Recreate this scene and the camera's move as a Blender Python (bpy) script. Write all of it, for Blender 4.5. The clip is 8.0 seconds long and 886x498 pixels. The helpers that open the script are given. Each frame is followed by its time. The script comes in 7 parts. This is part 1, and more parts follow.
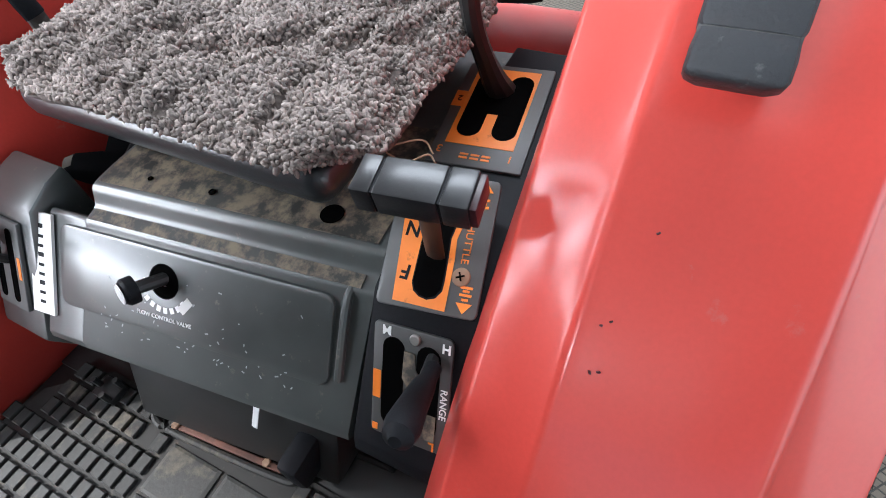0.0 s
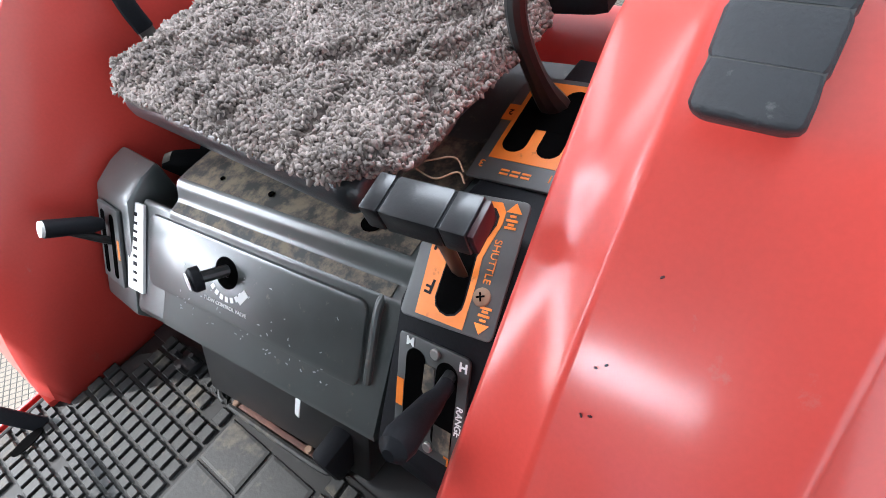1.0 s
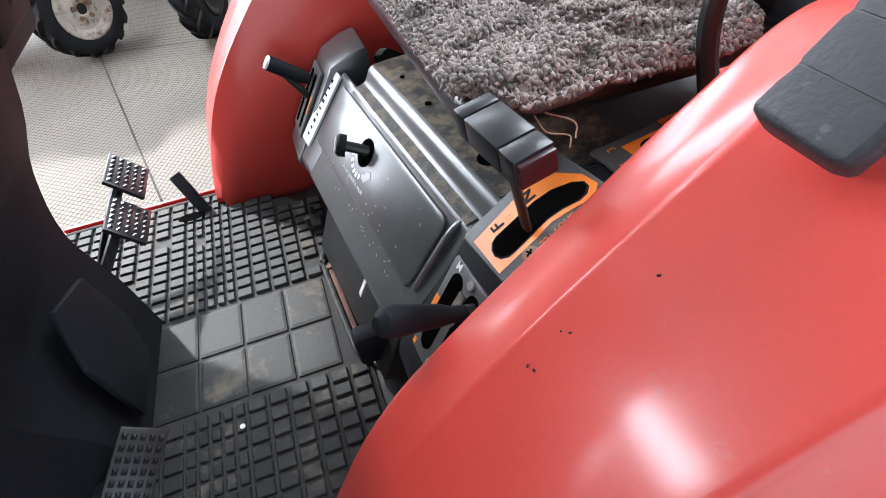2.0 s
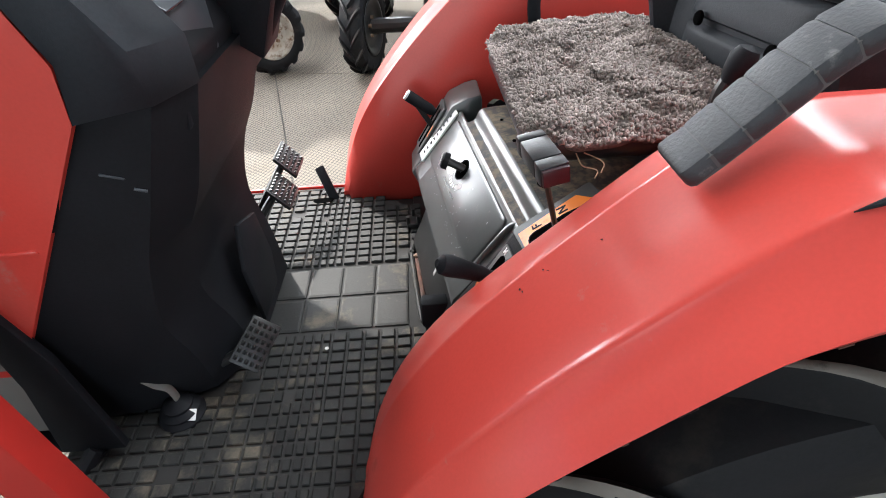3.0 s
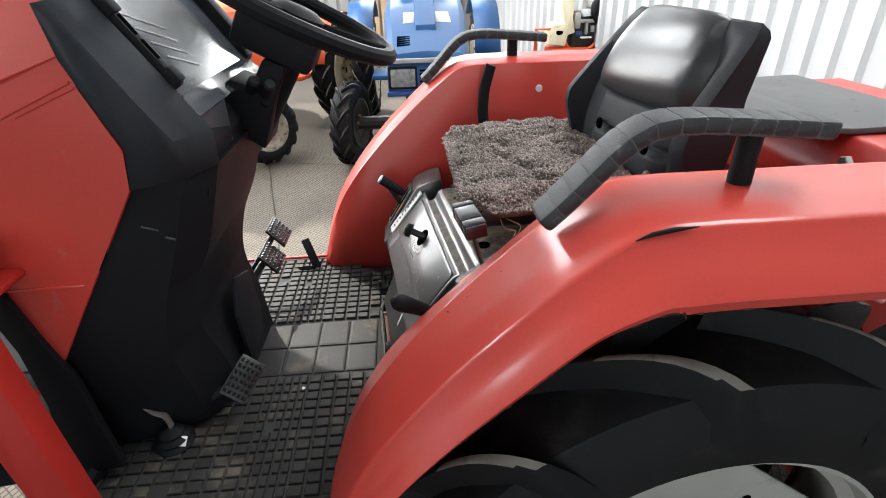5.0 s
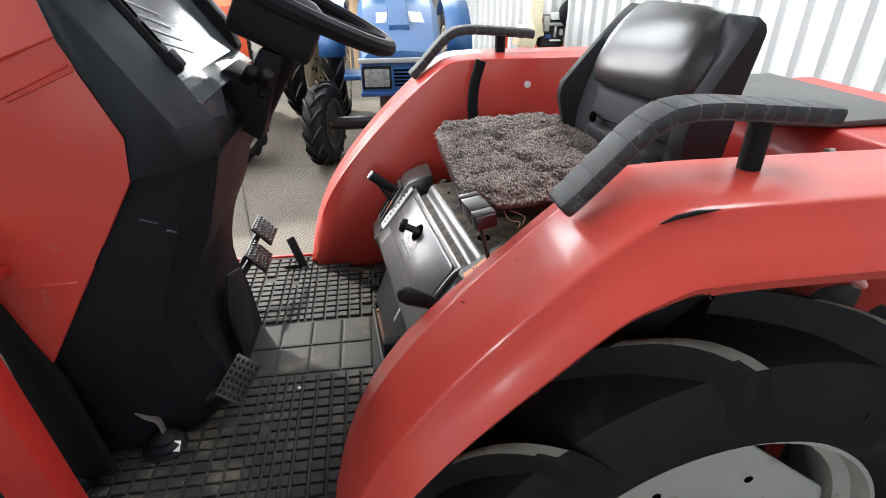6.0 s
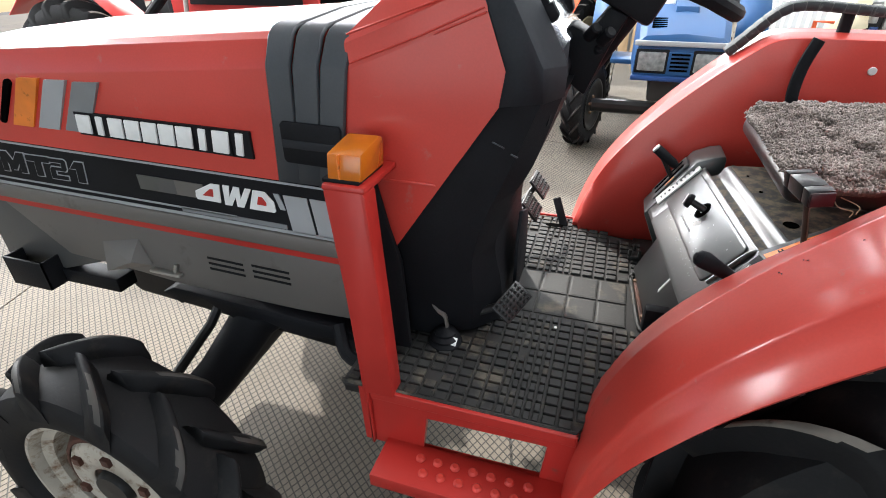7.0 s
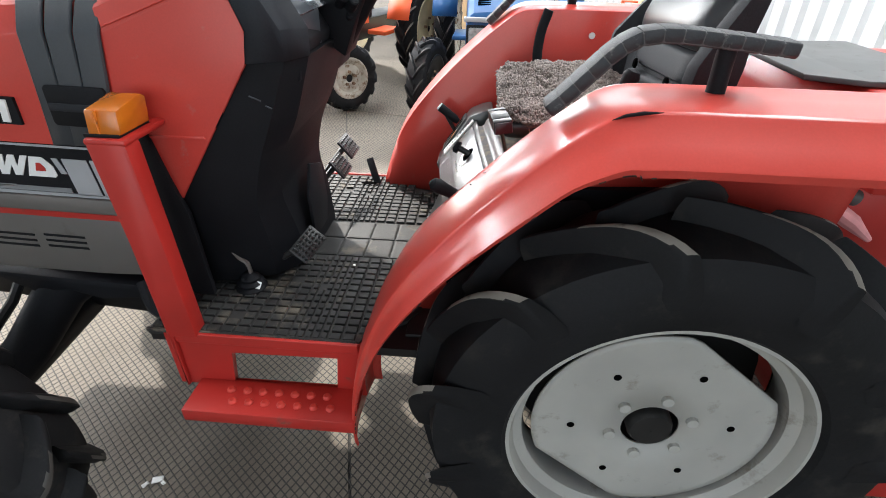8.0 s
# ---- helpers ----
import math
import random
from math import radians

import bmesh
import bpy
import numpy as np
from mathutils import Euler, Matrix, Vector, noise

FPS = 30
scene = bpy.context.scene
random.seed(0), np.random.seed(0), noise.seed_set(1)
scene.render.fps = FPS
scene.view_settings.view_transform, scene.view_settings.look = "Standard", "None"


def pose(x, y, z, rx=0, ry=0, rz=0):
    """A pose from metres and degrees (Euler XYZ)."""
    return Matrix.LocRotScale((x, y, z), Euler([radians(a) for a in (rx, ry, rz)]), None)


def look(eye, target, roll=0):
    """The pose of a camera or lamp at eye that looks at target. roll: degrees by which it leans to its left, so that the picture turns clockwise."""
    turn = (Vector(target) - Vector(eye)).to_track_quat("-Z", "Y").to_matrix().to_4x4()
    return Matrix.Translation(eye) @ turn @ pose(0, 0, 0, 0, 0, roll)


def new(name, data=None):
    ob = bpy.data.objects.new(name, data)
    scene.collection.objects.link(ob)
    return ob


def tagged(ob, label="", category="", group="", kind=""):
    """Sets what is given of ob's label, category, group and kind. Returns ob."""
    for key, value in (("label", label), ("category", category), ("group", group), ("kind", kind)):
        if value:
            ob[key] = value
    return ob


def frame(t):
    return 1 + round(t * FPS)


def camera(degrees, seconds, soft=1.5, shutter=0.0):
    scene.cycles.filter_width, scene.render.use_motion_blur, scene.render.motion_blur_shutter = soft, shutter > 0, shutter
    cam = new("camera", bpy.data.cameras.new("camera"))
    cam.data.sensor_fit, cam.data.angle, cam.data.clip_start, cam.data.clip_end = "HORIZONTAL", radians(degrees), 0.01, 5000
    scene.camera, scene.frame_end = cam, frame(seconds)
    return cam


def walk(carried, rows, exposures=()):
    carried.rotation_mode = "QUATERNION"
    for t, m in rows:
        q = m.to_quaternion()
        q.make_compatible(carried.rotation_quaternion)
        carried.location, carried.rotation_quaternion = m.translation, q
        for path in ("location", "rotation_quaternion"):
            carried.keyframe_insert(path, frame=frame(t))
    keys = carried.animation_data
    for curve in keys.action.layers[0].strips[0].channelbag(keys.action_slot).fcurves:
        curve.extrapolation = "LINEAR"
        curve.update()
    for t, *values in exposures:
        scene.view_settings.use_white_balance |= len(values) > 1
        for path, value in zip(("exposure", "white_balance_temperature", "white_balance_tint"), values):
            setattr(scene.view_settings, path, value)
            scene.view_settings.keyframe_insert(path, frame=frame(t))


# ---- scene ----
cam = camera(81.9, 8.0, 0.95)
PATH = [
    (0, (0.065, -0.353, 1.239), (1.134, 0.337, -0.305), -8.4),
    (0.5, (0.069, -0.369, 1.248), (1.113, 0.372, -0.289), -10.3),
    (1, (0.108, -0.4, 1.241), (0.98, 0.603, -0.254), -16.4),
    (1.5, (0.169, -0.45, 1.211), (0.653, 0.832, -0.246), -15.0),
    (2, (0.139, -0.496, 1.212), (0.493, 0.86, -0.214), -7.2),
    (2.2, (0.105, -0.535, 1.223), (0.445, 0.849, -0.179), -4.9),
    (3.5, (0.18, -0.804, 1.313), (0.038, 0.838, 0.18), -3.1),
    (4, (0.211, -0.866, 1.33), (0.023, 0.837, 0.299), -2.5),
    (4.5, (0.19, -0.905, 1.34), (0.126, 0.835, 0.356), -2.2),
    (5.8, (0.167, -0.901, 1.336), (0.439, 0.83, 0.373), -1.2),
    (6, (0.119, -0.9, 1.322), (0.364, 0.836, 0.359), -0.5),
    (6.5, (-0.008, -0.937, 1.305), (-0.213, 0.794, 0.324), -1.1),
    (7, (-0.018, -1.014, 1.297), (-0.562, 0.63, 0.295), -0.7),
    (7.5, (0.104, -1.071, 1.283), (-0.513, 0.543, 0.277), -1.1),
    (7.8, (0.186, -1.109, 1.291), (-0.213, 0.563, 0.269), 0.3),
    (7.9, (0.207, -1.125, 1.295), (-0.041, 0.565, 0.256), 1.1),
    (8, (0.235, -1.146, 1.296), (0.113, 0.55, 0.243), 1.2),
]
walk(cam, [(t, look(eye, target, roll)) for t, eye, target, roll in PATH],
     [(0, 0.93, 5950, 10), (1, 1.05, 5900, 10), (1.5, 1.0, 5900, 10), (2.2, 1.0, 5950, 10), (3.5, 0.82, 6500, 10), (4.5, 0.5, 6550, 10), (6, 0.48, 6500, 10), (6.5, 0.68, 6450, 10), (7, 0.72, 6450, 10), (7.6, 0.66, 6450, 10), (8, 0.74, 6450, 10)])

# ---- world, sun, large lights ----
world = bpy.data.worlds.new("world")
scene.world = world
world.use_nodes = True
wn = world.node_tree.nodes
sky = wn.new("ShaderNodeTexSky")
sky.sky_type = "NISHITA"
sky.sun_disc = False
SUN_EL, SUN_AZ = radians(38), radians(-31)
sky.sun_elevation, sky.sun_rotation = SUN_EL, SUN_AZ
wn["Background"].inputs["Strength"].default_value = 0.12
world.node_tree.links.new(sky.outputs[0], wn["Background"].inputs["Color"])

sun_data = bpy.data.lights.new("sun", "SUN")
sun_data.energy, sun_data.angle, sun_data.color = 5.0, radians(1.6), (1.0, 0.95, 0.87)
sun = new("sun", sun_data)
sun.matrix_world = look((-4.06, 6.64, 6.2), (0, 0, 0))


def daylight_lamp(name, eye, target, sx, sy, watts, colour=(0.93, 0.97, 1.0)):
    """An unseen area lamp that stands in for daylight in the shed."""
    d = bpy.data.lights.new(name, "AREA")
    d.shape, d.size, d.size_y, d.energy, d.color = "RECTANGLE", sx, sy, watts, colour
    ob = new(name, d)
    ob.matrix_world = look(eye, target)
    return ob


# Fill lamps added just below the roof, out of view.
daylight_lamp("roof_fill_lamp", (0.5, -0.7, 3.35), (0.5, -0.7, 0), 2.2, 0.8, 6)
daylight_lamp("roof_fill_lamp", (0.6, 4.2, 3.35), (0.6, 4.2, 0), 2.2, 0.9, 32)
daylight_lamp("roof_fill_lamp", (-1.9, 4.1, 3.35), (-1.9, 4.1, 0), 1.4, 2.6, 170)
daylight_lamp("roof_fill_lamp", (1.9, 0.6, 3.35), (1.9, 0.6, 0), 0.9, 2.6, 80)
# Another added lamp; the north wall has no window.
daylight_lamp("north_fill_lamp", (0.6, 6.6, 2.3), (0.0, 0.0, 1.0), 2.0, 1.1, 75)
daylight_lamp("roof_fill_lamp", (-4.6, 0.9, 3.35), (-4.6, 0.9, 0), 1.0, 3.4, 225)
daylight_lamp("west_opening_lamp", (-4.7, 3.3, 1.95), (0.0, 0.2, 0.95), 6.2, 2.4, 440, (0.97, 0.98, 1.0))
# Added fill light from the unseen south side.
daylight_lamp("south_fill_lamp", (-0.2, -3.9, 1.35), (-0.2, 0, 1.0), 4.0, 2.2, 29)

# ---- materials ----
def material(name, colour, rough=0.5, metal=0.0, vary=0.12, scale=9.0, bump=0.0, bump_scale=120.0, dirt=None, dirt_amount=0.0,
             dirt_scale=6.0, coat=0.0, spec=0.5, rough_vary=0.1, grain=0.0, grain_scale=260.0, pieces=0.0, place=False, coat_rough=0.15):
    """A painted or moulded surface: colour with broad and fine variation, dirt in patches, roughness and relief."""
    m = bpy.data.materials.new(name)
    m.use_nodes = True
    nt = m.node_tree
    n, l = nt.nodes, nt.links
    b = n["Principled BSDF"]
    co = n.new("ShaderNodeNewGeometry" if place else "ShaderNodeTexCoord")
    where = co.outputs["Position" if place else "Object"]
    broad = n.new("ShaderNodeTexNoise")
    broad.inputs["Scale"].default_value, broad.inputs["Detail"].default_value = scale, 6
    l.new(where, broad.inputs["Vector"])
    ramp = n.new("ShaderNodeMapRange")
    ramp.inputs["From Min"].default_value, ramp.inputs["From Max"].default_value = 0.3, 0.7
    ramp.inputs["To Min"].default_value, ramp.inputs["To Max"].default_value = 1 - vary, 1 + vary
    l.new(broad.outputs["Fac"], ramp.inputs["Value"])
    value = ramp.outputs["Result"]
    if grain:
        fine = n.new("ShaderNodeTexNoise")
        fine.inputs["Scale"].default_value, fine.inputs["Detail"].default_value = grain_scale, 3
        l.new(where, fine.inputs["Vector"])
        g = n.new("ShaderNodeMapRange")
        g.inputs["From Min"].default_value, g.inputs["From Max"].default_value = 0.3, 0.7
        g.inputs["To Min"].default_value, g.inputs["To Max"].default_value = 1 - grain, 1 + grain
        l.new(fine.outputs["Fac"], g.inputs["Value"])
        mul = n.new("ShaderNodeMath")
        mul.operation = "MULTIPLY"
        l.new(value, mul.inputs[0])
        l.new(g.outputs["Result"], mul.inputs[1])
        value = mul.outputs[0]
    if pieces:
        info = n.new("ShaderNodeObjectInfo")
        g = n.new("ShaderNodeMapRange")
        g.inputs["To Min"].default_value, g.inputs["To Max"].default_value = 1 - pieces, 1 + pieces
        l.new(info.outputs["Random"], g.inputs["Value"])
        mul = n.new("ShaderNodeMath")
        mul.operation = "MULTIPLY"
        l.new(value, mul.inputs[0])
        l.new(g.outputs["Result"], mul.inputs[1])
        value = mul.outputs[0]
    mix = n.new("ShaderNodeVectorMath")
    mix.operation = "SCALE"
    mix.inputs[0].default_value = colour
    l.new(value, mix.inputs["Scale"])
    out = mix.outputs[0]
    b.inputs["Roughness"].default_value = rough
    rr = n.new("ShaderNodeMapRange")
    rr.inputs["To Min"].default_value, rr.inputs["To Max"].default_value = max(0.02, rough - rough_vary), min(1, rough + rough_vary)
    l.new(broad.outputs["Fac"], rr.inputs["Value"])
    rough_out = rr.outputs["Result"]
    if dirt:
        patch = n.new("ShaderNodeTexNoise")
        patch.inputs["Scale"].default_value, patch.inputs["Detail"].default_value = dirt_scale, 9
        patch.inputs["Roughness"].default_value = 0.68
        l.new(where, patch.inputs["Vector"])
        pr = n.new("ShaderNodeMapRange")
        pr.inputs["From Min"].default_value, pr.inputs["From Max"].default_value = 0.66 - 0.3 * dirt_amount, 0.78 - 0.25 * dirt_amount
        l.new(patch.outputs["Fac"], pr.inputs["Value"])
        cm = n.new("ShaderNodeMix")
        cm.data_type = "RGBA"
        cm.inputs["B"].default_value = (*dirt, 1)
        l.new(pr.outputs["Result"], cm.inputs["Factor"])
        l.new(out, cm.inputs["A"])
        out = cm.outputs["Result"]
        rm = n.new("ShaderNodeMix")
        rm.inputs["B"].default_value = 0.85
        l.new(pr.outputs["Result"], rm.inputs["Factor"])
        l.new(rough_out, rm.inputs["A"])
        rough_out = rm.outputs["Result"]
    l.new(out, b.inputs["Base Color"])
    l.new(rough_out, b.inputs["Roughness"])
    b.inputs["Metallic"].default_value = metal
    b.inputs["Specular IOR Level"].default_value = spec
    if coat:
        b.inputs["Coat Weight"].default_value = coat
        b.inputs["Coat Roughness"].default_value = coat_rough
    if bump:
        bt = n.new("ShaderNodeTexNoise")
        bt.inputs["Scale"].default_value, bt.inputs["Detail"].default_value = bump_scale, 4
        l.new(where, bt.inputs["Vector"])
        bn = n.new("ShaderNodeBump")
        bn.inputs["Strength"].default_value, bn.inputs["Distance"].default_value = bump, 0.002
        l.new(bt.outputs["Fac"], bn.inputs["Height"])
        l.new(bn.outputs["Normal"], b.inputs["Normal"])
    return m


RED = material("red_paint", (0.54, 0.05, 0.036), 0.44, spec=0.3, vary=0.07, scale=4, coat=0.6, coat_rough=0.16, dirt=(0.42, 0.15, 0.12), dirt_amount=0.06, dirt_scale=14, grain=0.03, bump=0.02, bump_scale=30)
# Frame red, darkened to hold the shade on the lamp post's near side.
RED_FRAME = material("shaded_red_frame_paint", (0.42, 0.024, 0.018), 0.4, vary=0.1, scale=7, dirt=(0.2, 0.07, 0.05), dirt_amount=0.15, dirt_scale=18, bump=0.05, bump_scale=60)
RED_FAR = material("red_machine_paint", (0.5, 0.03, 0.025), 0.45, vary=0.15, scale=3)
ORANGE = material("orange_paint", (0.75, 0.11, 0.03), 0.45, vary=0.1, scale=3)
ORANGE_PRINT = material("orange_print", (0.74, 0.2, 0.022), 0.4, vary=0.14, scale=20, dirt=(0.26, 0.1, 0.03), dirt_amount=0.22, dirt_scale=60)
BLUE = material("blue_paint", (0.01, 0.075, 0.21), 0.42, vary=0.1, scale=4)
BLUE_DARK = material("dark_blue_paint", (0.012, 0.05, 0.18), 0.4, vary=0.1)
BLACK = material("black_moulding", (0.0105, 0.011, 0.013), 0.55, vary=0.2, scale=8, grain=0.1, bump=0.12, bump_scale=700, spec=0.1)
BLACK_PANEL = material("black_painted_steel", (0.05, 0.056, 0.054), 0.42, vary=0.3, scale=9, spec=0.7, dirt=(0.2, 0.18, 0.15), dirt_amount=0.14, dirt_scale=55, bump=0.02, bump_scale=40, coat=0.55, coat_rough=0.2, rough_vary=0.08)
BLACK_DUSTY = material("dusty_black_steel", (0.03, 0.03, 0.027), 0.5, vary=0.35, scale=10, dirt=(0.2, 0.16, 0.11), dirt_amount=0.75, dirt_scale=38, bump=0.1, bump_scale=90)
BLACK_METAL = material("black_lever_metal", (0.02, 0.02, 0.02), 0.4, vary=0.2, metal=0.2)
HANDLE = material("glossy_black_plastic", (0.0105, 0.0105, 0.012), 0.36, spec=0.4, vary=0.2, scale=20, bump=0.08, bump_scale=300, dirt=(0.08, 0.08, 0.08), dirt_amount=0.04, dirt_scale=60, coat=0.2)
# Near-black for uncut slots and holes: their inner shade is put into the colour.
DARK = material("recess_shade_black", (0.0025, 0.0025, 0.0025), 0.9, vary=0.3, spec=0.0)
RUST_DARK = material("dark_red_rust", (0.085, 0.034, 0.022), 0.8, vary=0.4, scale=50, bump=0.3, bump_scale=200)
GREY_PLATE = material("dark_grey_plate", (0.065, 0.066, 0.065), 0.5, vary=0.15, scale=14, dirt=(0.1, 0.09, 0.075), dirt_amount=0.15, dirt_scale=40)
GRILLE = material("dark_grey_plastic", (0.04, 0.047, 0.055), 0.45, vary=0.12, scale=9, grain=0.06, bump=0.08, bump_scale=500)
COWL_BAND = material("dull_black_plastic", (0.021, 0.0235, 0.028), 0.6, vary=0.12, scale=9, grain=0.08, bump=0.1, bump_scale=600, spec=0.18)
# Grey of the armrest core, paler than the padding round it.
SEAM = material("grey_padding_seam", (0.07, 0.07, 0.068), 0.7, vary=0.2, scale=40)
GREY = material("grey_side_paint", (0.118, 0.109, 0.1), 0.5, vary=0.1, scale=5, dirt=(0.1, 0.09, 0.075), dirt_amount=0.2, dirt_scale=12)
SILVER = material("silver_stripe_film", (0.33, 0.345, 0.36), 0.4, vary=0.08, scale=9)
DECAL_BLACK = material("black_moulding", (0.0105, 0.011, 0.013), 0.55, vary=0.2, scale=8, grain=0.1, bump=0.12, bump_scale=700, spec=0.1)
SEAT_VINYL = material("black_vinyl", (0.016, 0.018, 0.021), 0.55, vary=0.15, scale=10, bump=0.15, bump_scale=420, grain=0.12, spec=0.15)
FILM_GREY = material("grey_stripe_film", (0.2, 0.21, 0.22), 0.4, vary=0.08, scale=9)
PAD_VINYL = material("glossy_black_vinyl", (0.017, 0.019, 0.021), 0.33, vary=0.12, scale=10, bump=0.12, bump_scale=420, coat=0.15)
FOAM = material("black_padded_vinyl", (0.022, 0.024, 0.027), 0.55, vary=0.15, scale=14, bump=0.35, bump_scale=300, dirt=(0.13, 0.13, 0.125), dirt_amount=0.22, dirt_scale=55)
RUBBER = material("tyre_rubber", (0.0095, 0.0095, 0.0105), 0.68, spec=0.22, vary=0.3, scale=5, dirt=(0.034, 0.031, 0.027), dirt_amount=0.38, dirt_scale=8, bump=0.2, bump_scale=90, grain=0.1)
MAT = material("dusty_rubber_mat", (0.021, 0.021, 0.02), 0.65, spec=0.3, vary=0.3, scale=6, dirt=(0.115, 0.099, 0.076), dirt_amount=0.42, dirt_scale=13, bump=0.2, bump_scale=160, grain=0.12, pieces=0.16, place=True)
MAT_BASE = material("rubber_mat_groove", (0.022, 0.021, 0.02), 0.8, vary=0.3, scale=12, dirt=(0.08, 0.07, 0.055), dirt_amount=0.3, dirt_scale=30)
WORN = material("worn_lug_rubber", (0.2, 0.18, 0.152), 0.7, vary=0.3, scale=14, dirt=(0.1, 0.09, 0.075), dirt_amount=0.25, dirt_scale=30, bump=0.2, bump_scale=90)
WORN_DARK = material("dusty_lug_rubber", (0.055, 0.05, 0.044), 0.65, vary=0.3, scale=14, dirt=(0.1, 0.09, 0.075), dirt_amount=0.2, dirt_scale=30, bump=0.2, bump_scale=90)
RIM_GREY = material("silver_grey_rim_paint", (0.41, 0.4, 0.365), 0.5, vary=0.1, scale=6, dirt=(0.22, 0.19, 0.15), dirt_amount=0.3, dirt_scale=9)
RIM_WHITE = material("rusty_white_rim_paint", (0.43, 0.39, 0.325), 0.65, vary=0.2, scale=10, dirt=(0.15, 0.085, 0.045), dirt_amount=0.48, dirt_scale=22)
CREAM = material("cream_rim_paint", (0.85, 0.76, 0.53), 0.5, vary=0.1, scale=8, dirt=(0.4, 0.28, 0.14), dirt_amount=0.1)
WHITE_PRINT = material("white_print", (0.78, 0.79, 0.78), 0.5, vary=0.06, scale=40)
PAPER = material("white_label_paper", (0.72, 0.72, 0.7), 0.5, vary=0.05, scale=20, dirt=(0.4, 0.38, 0.33), dirt_amount=0.12, dirt_scale=60)
STEEL = material("bare_steel", (0.42, 0.41, 0.38), 0.38, metal=0.8, vary=0.15, scale=40)
RUSTY = material("rusty_steel", (0.2, 0.12, 0.075), 0.75, vary=0.35, scale=40)
AMBER = material("amber_lens", (0.8, 0.22, 0.012), 0.18, vary=0.08, scale=40, coat=0.5)
AMBER.node_tree.nodes["Principled BSDF"].inputs["Transmission Weight"].default_value = 0.35
FLOOR = material("anti_slip_floor_board", (0.158, 0.135, 0.107), 0.72, spec=0.25, vary=0.16, scale=1.6, dirt=(0.15, 0.13, 0.1), dirt_amount=0.3, dirt_scale=2.2, bump=0.15, bump_scale=150, grain=0.1, grain_scale=160, place=True)
FLOOR_LINE = material("floor_mesh_imprint", (0.045, 0.041, 0.035), 0.75, vary=0.3, scale=6)
SHEET = material("white_corrugated_steel", (0.55, 0.56, 0.56), 0.4, vary=0.05, scale=2)
MAROON = material("dark_maroon_plastic", (0.025, 0.005, 0.008), 0.35, vary=0.1)
LEVER_BROWN = material("browned_lever_steel", (0.05, 0.03, 0.022), 0.5, metal=0.3, vary=0.3, scale=60)
STRING = material("tan_string", (0.3, 0.2, 0.13), 0.9, vary=0.2, scale=200)
ROOF = material("grey_roof_sheet", (0.42, 0.43, 0.43), 0.6, vary=0.1, scale=1)
WALL_DARK = material("grey_board_wall", (0.3, 0.3, 0.29), 0.7, vary=0.15, scale=1.5)
LAMP_GLASS = material("headlamp_glass", (0.2, 0.21, 0.21), 0.1, vary=0.35, scale=30, coat=0.4)
DASH = material("glossy_instrument_cover", (0.07, 0.08, 0.09), 0.12, vary=0.12, scale=12, coat=0.5)
FLEECE = material("taupe_fleece", (0.13, 0.108, 0.098), 0.95, vary=0.22, scale=14, grain=0.3, grain_scale=300, spec=0.1)
PINK_TAG = material("faded_pink_link_paint", (0.72, 0.3, 0.3), 0.5, vary=0.15, scale=30)
PLYWOOD = material("tan_board", (0.4, 0.27, 0.15), 0.7, vary=0.2, scale=6)


# ---- mesh helpers ----
def finish(bm, smooth=None):
    bmesh.ops.recalc_face_normals(bm, faces=bm.faces)
    if smooth:
        for f in bm.faces:
            f.smooth = True
        for e in bm.edges:
            if len(e.link_faces) == 2 and e.calc_face_angle(0) > radians(smooth):
                e.smooth = False


def part(name, bm, mat, parent=None, label="", smooth=35, solid=0.0):
    """Links a bmesh as one mesh object under a thing or a part. The mesh is laid in world places."""
    finish(bm, smooth)
    me = bpy.data.meshes.new(name)
    bm.to_mesh(me)
    bm.free()
    me.materials.append(mat)
    ob = new(name, me)
    if solid:
        s = ob.modifiers.new("thickness", "SOLIDIFY")
        s.thickness, s.offset = solid, -1
    if parent is not None:
        ob.parent = parent
        ob.matrix_parent_inverse = Matrix.Translation(parent.location).inverted()
    if label:
        ob["label"] = label
    return ob


def thing(name, at, label, category, group=""):
    ob = new(name)
    ob.location = at
    ob.empty_display_size = 0.1
    return tagged(ob, label, category, group)


def B():
    return bmesh.new()


def box(bm, x0, x1, y0, y1, z0, z1, bevel=0.0, m=None, seg=2):
    r = bmesh.ops.create_cube(bm, size=1.0, matrix=Matrix.Translation(((x0 + x1) / 2, (y0 + y1) / 2, (z0 + z1) / 2)) @ Matrix.Diagonal((x1 - x0, y1 - y0, z1 - z0, 1)))
    vs = r["verts"]
    if bevel:
        es = list({e for v in vs for e in v.link_edges})
        r = bmesh.ops.bevel(bm, geom=es, offset=bevel, segments=seg, affect="EDGES", profile=0.5)
        vs = list({v for f in r["faces"] for v in f.verts} | {v for v in vs if v.is_valid})
    if m is not None:
        bmesh.ops.transform(bm, matrix=m, verts=vs)
    return vs


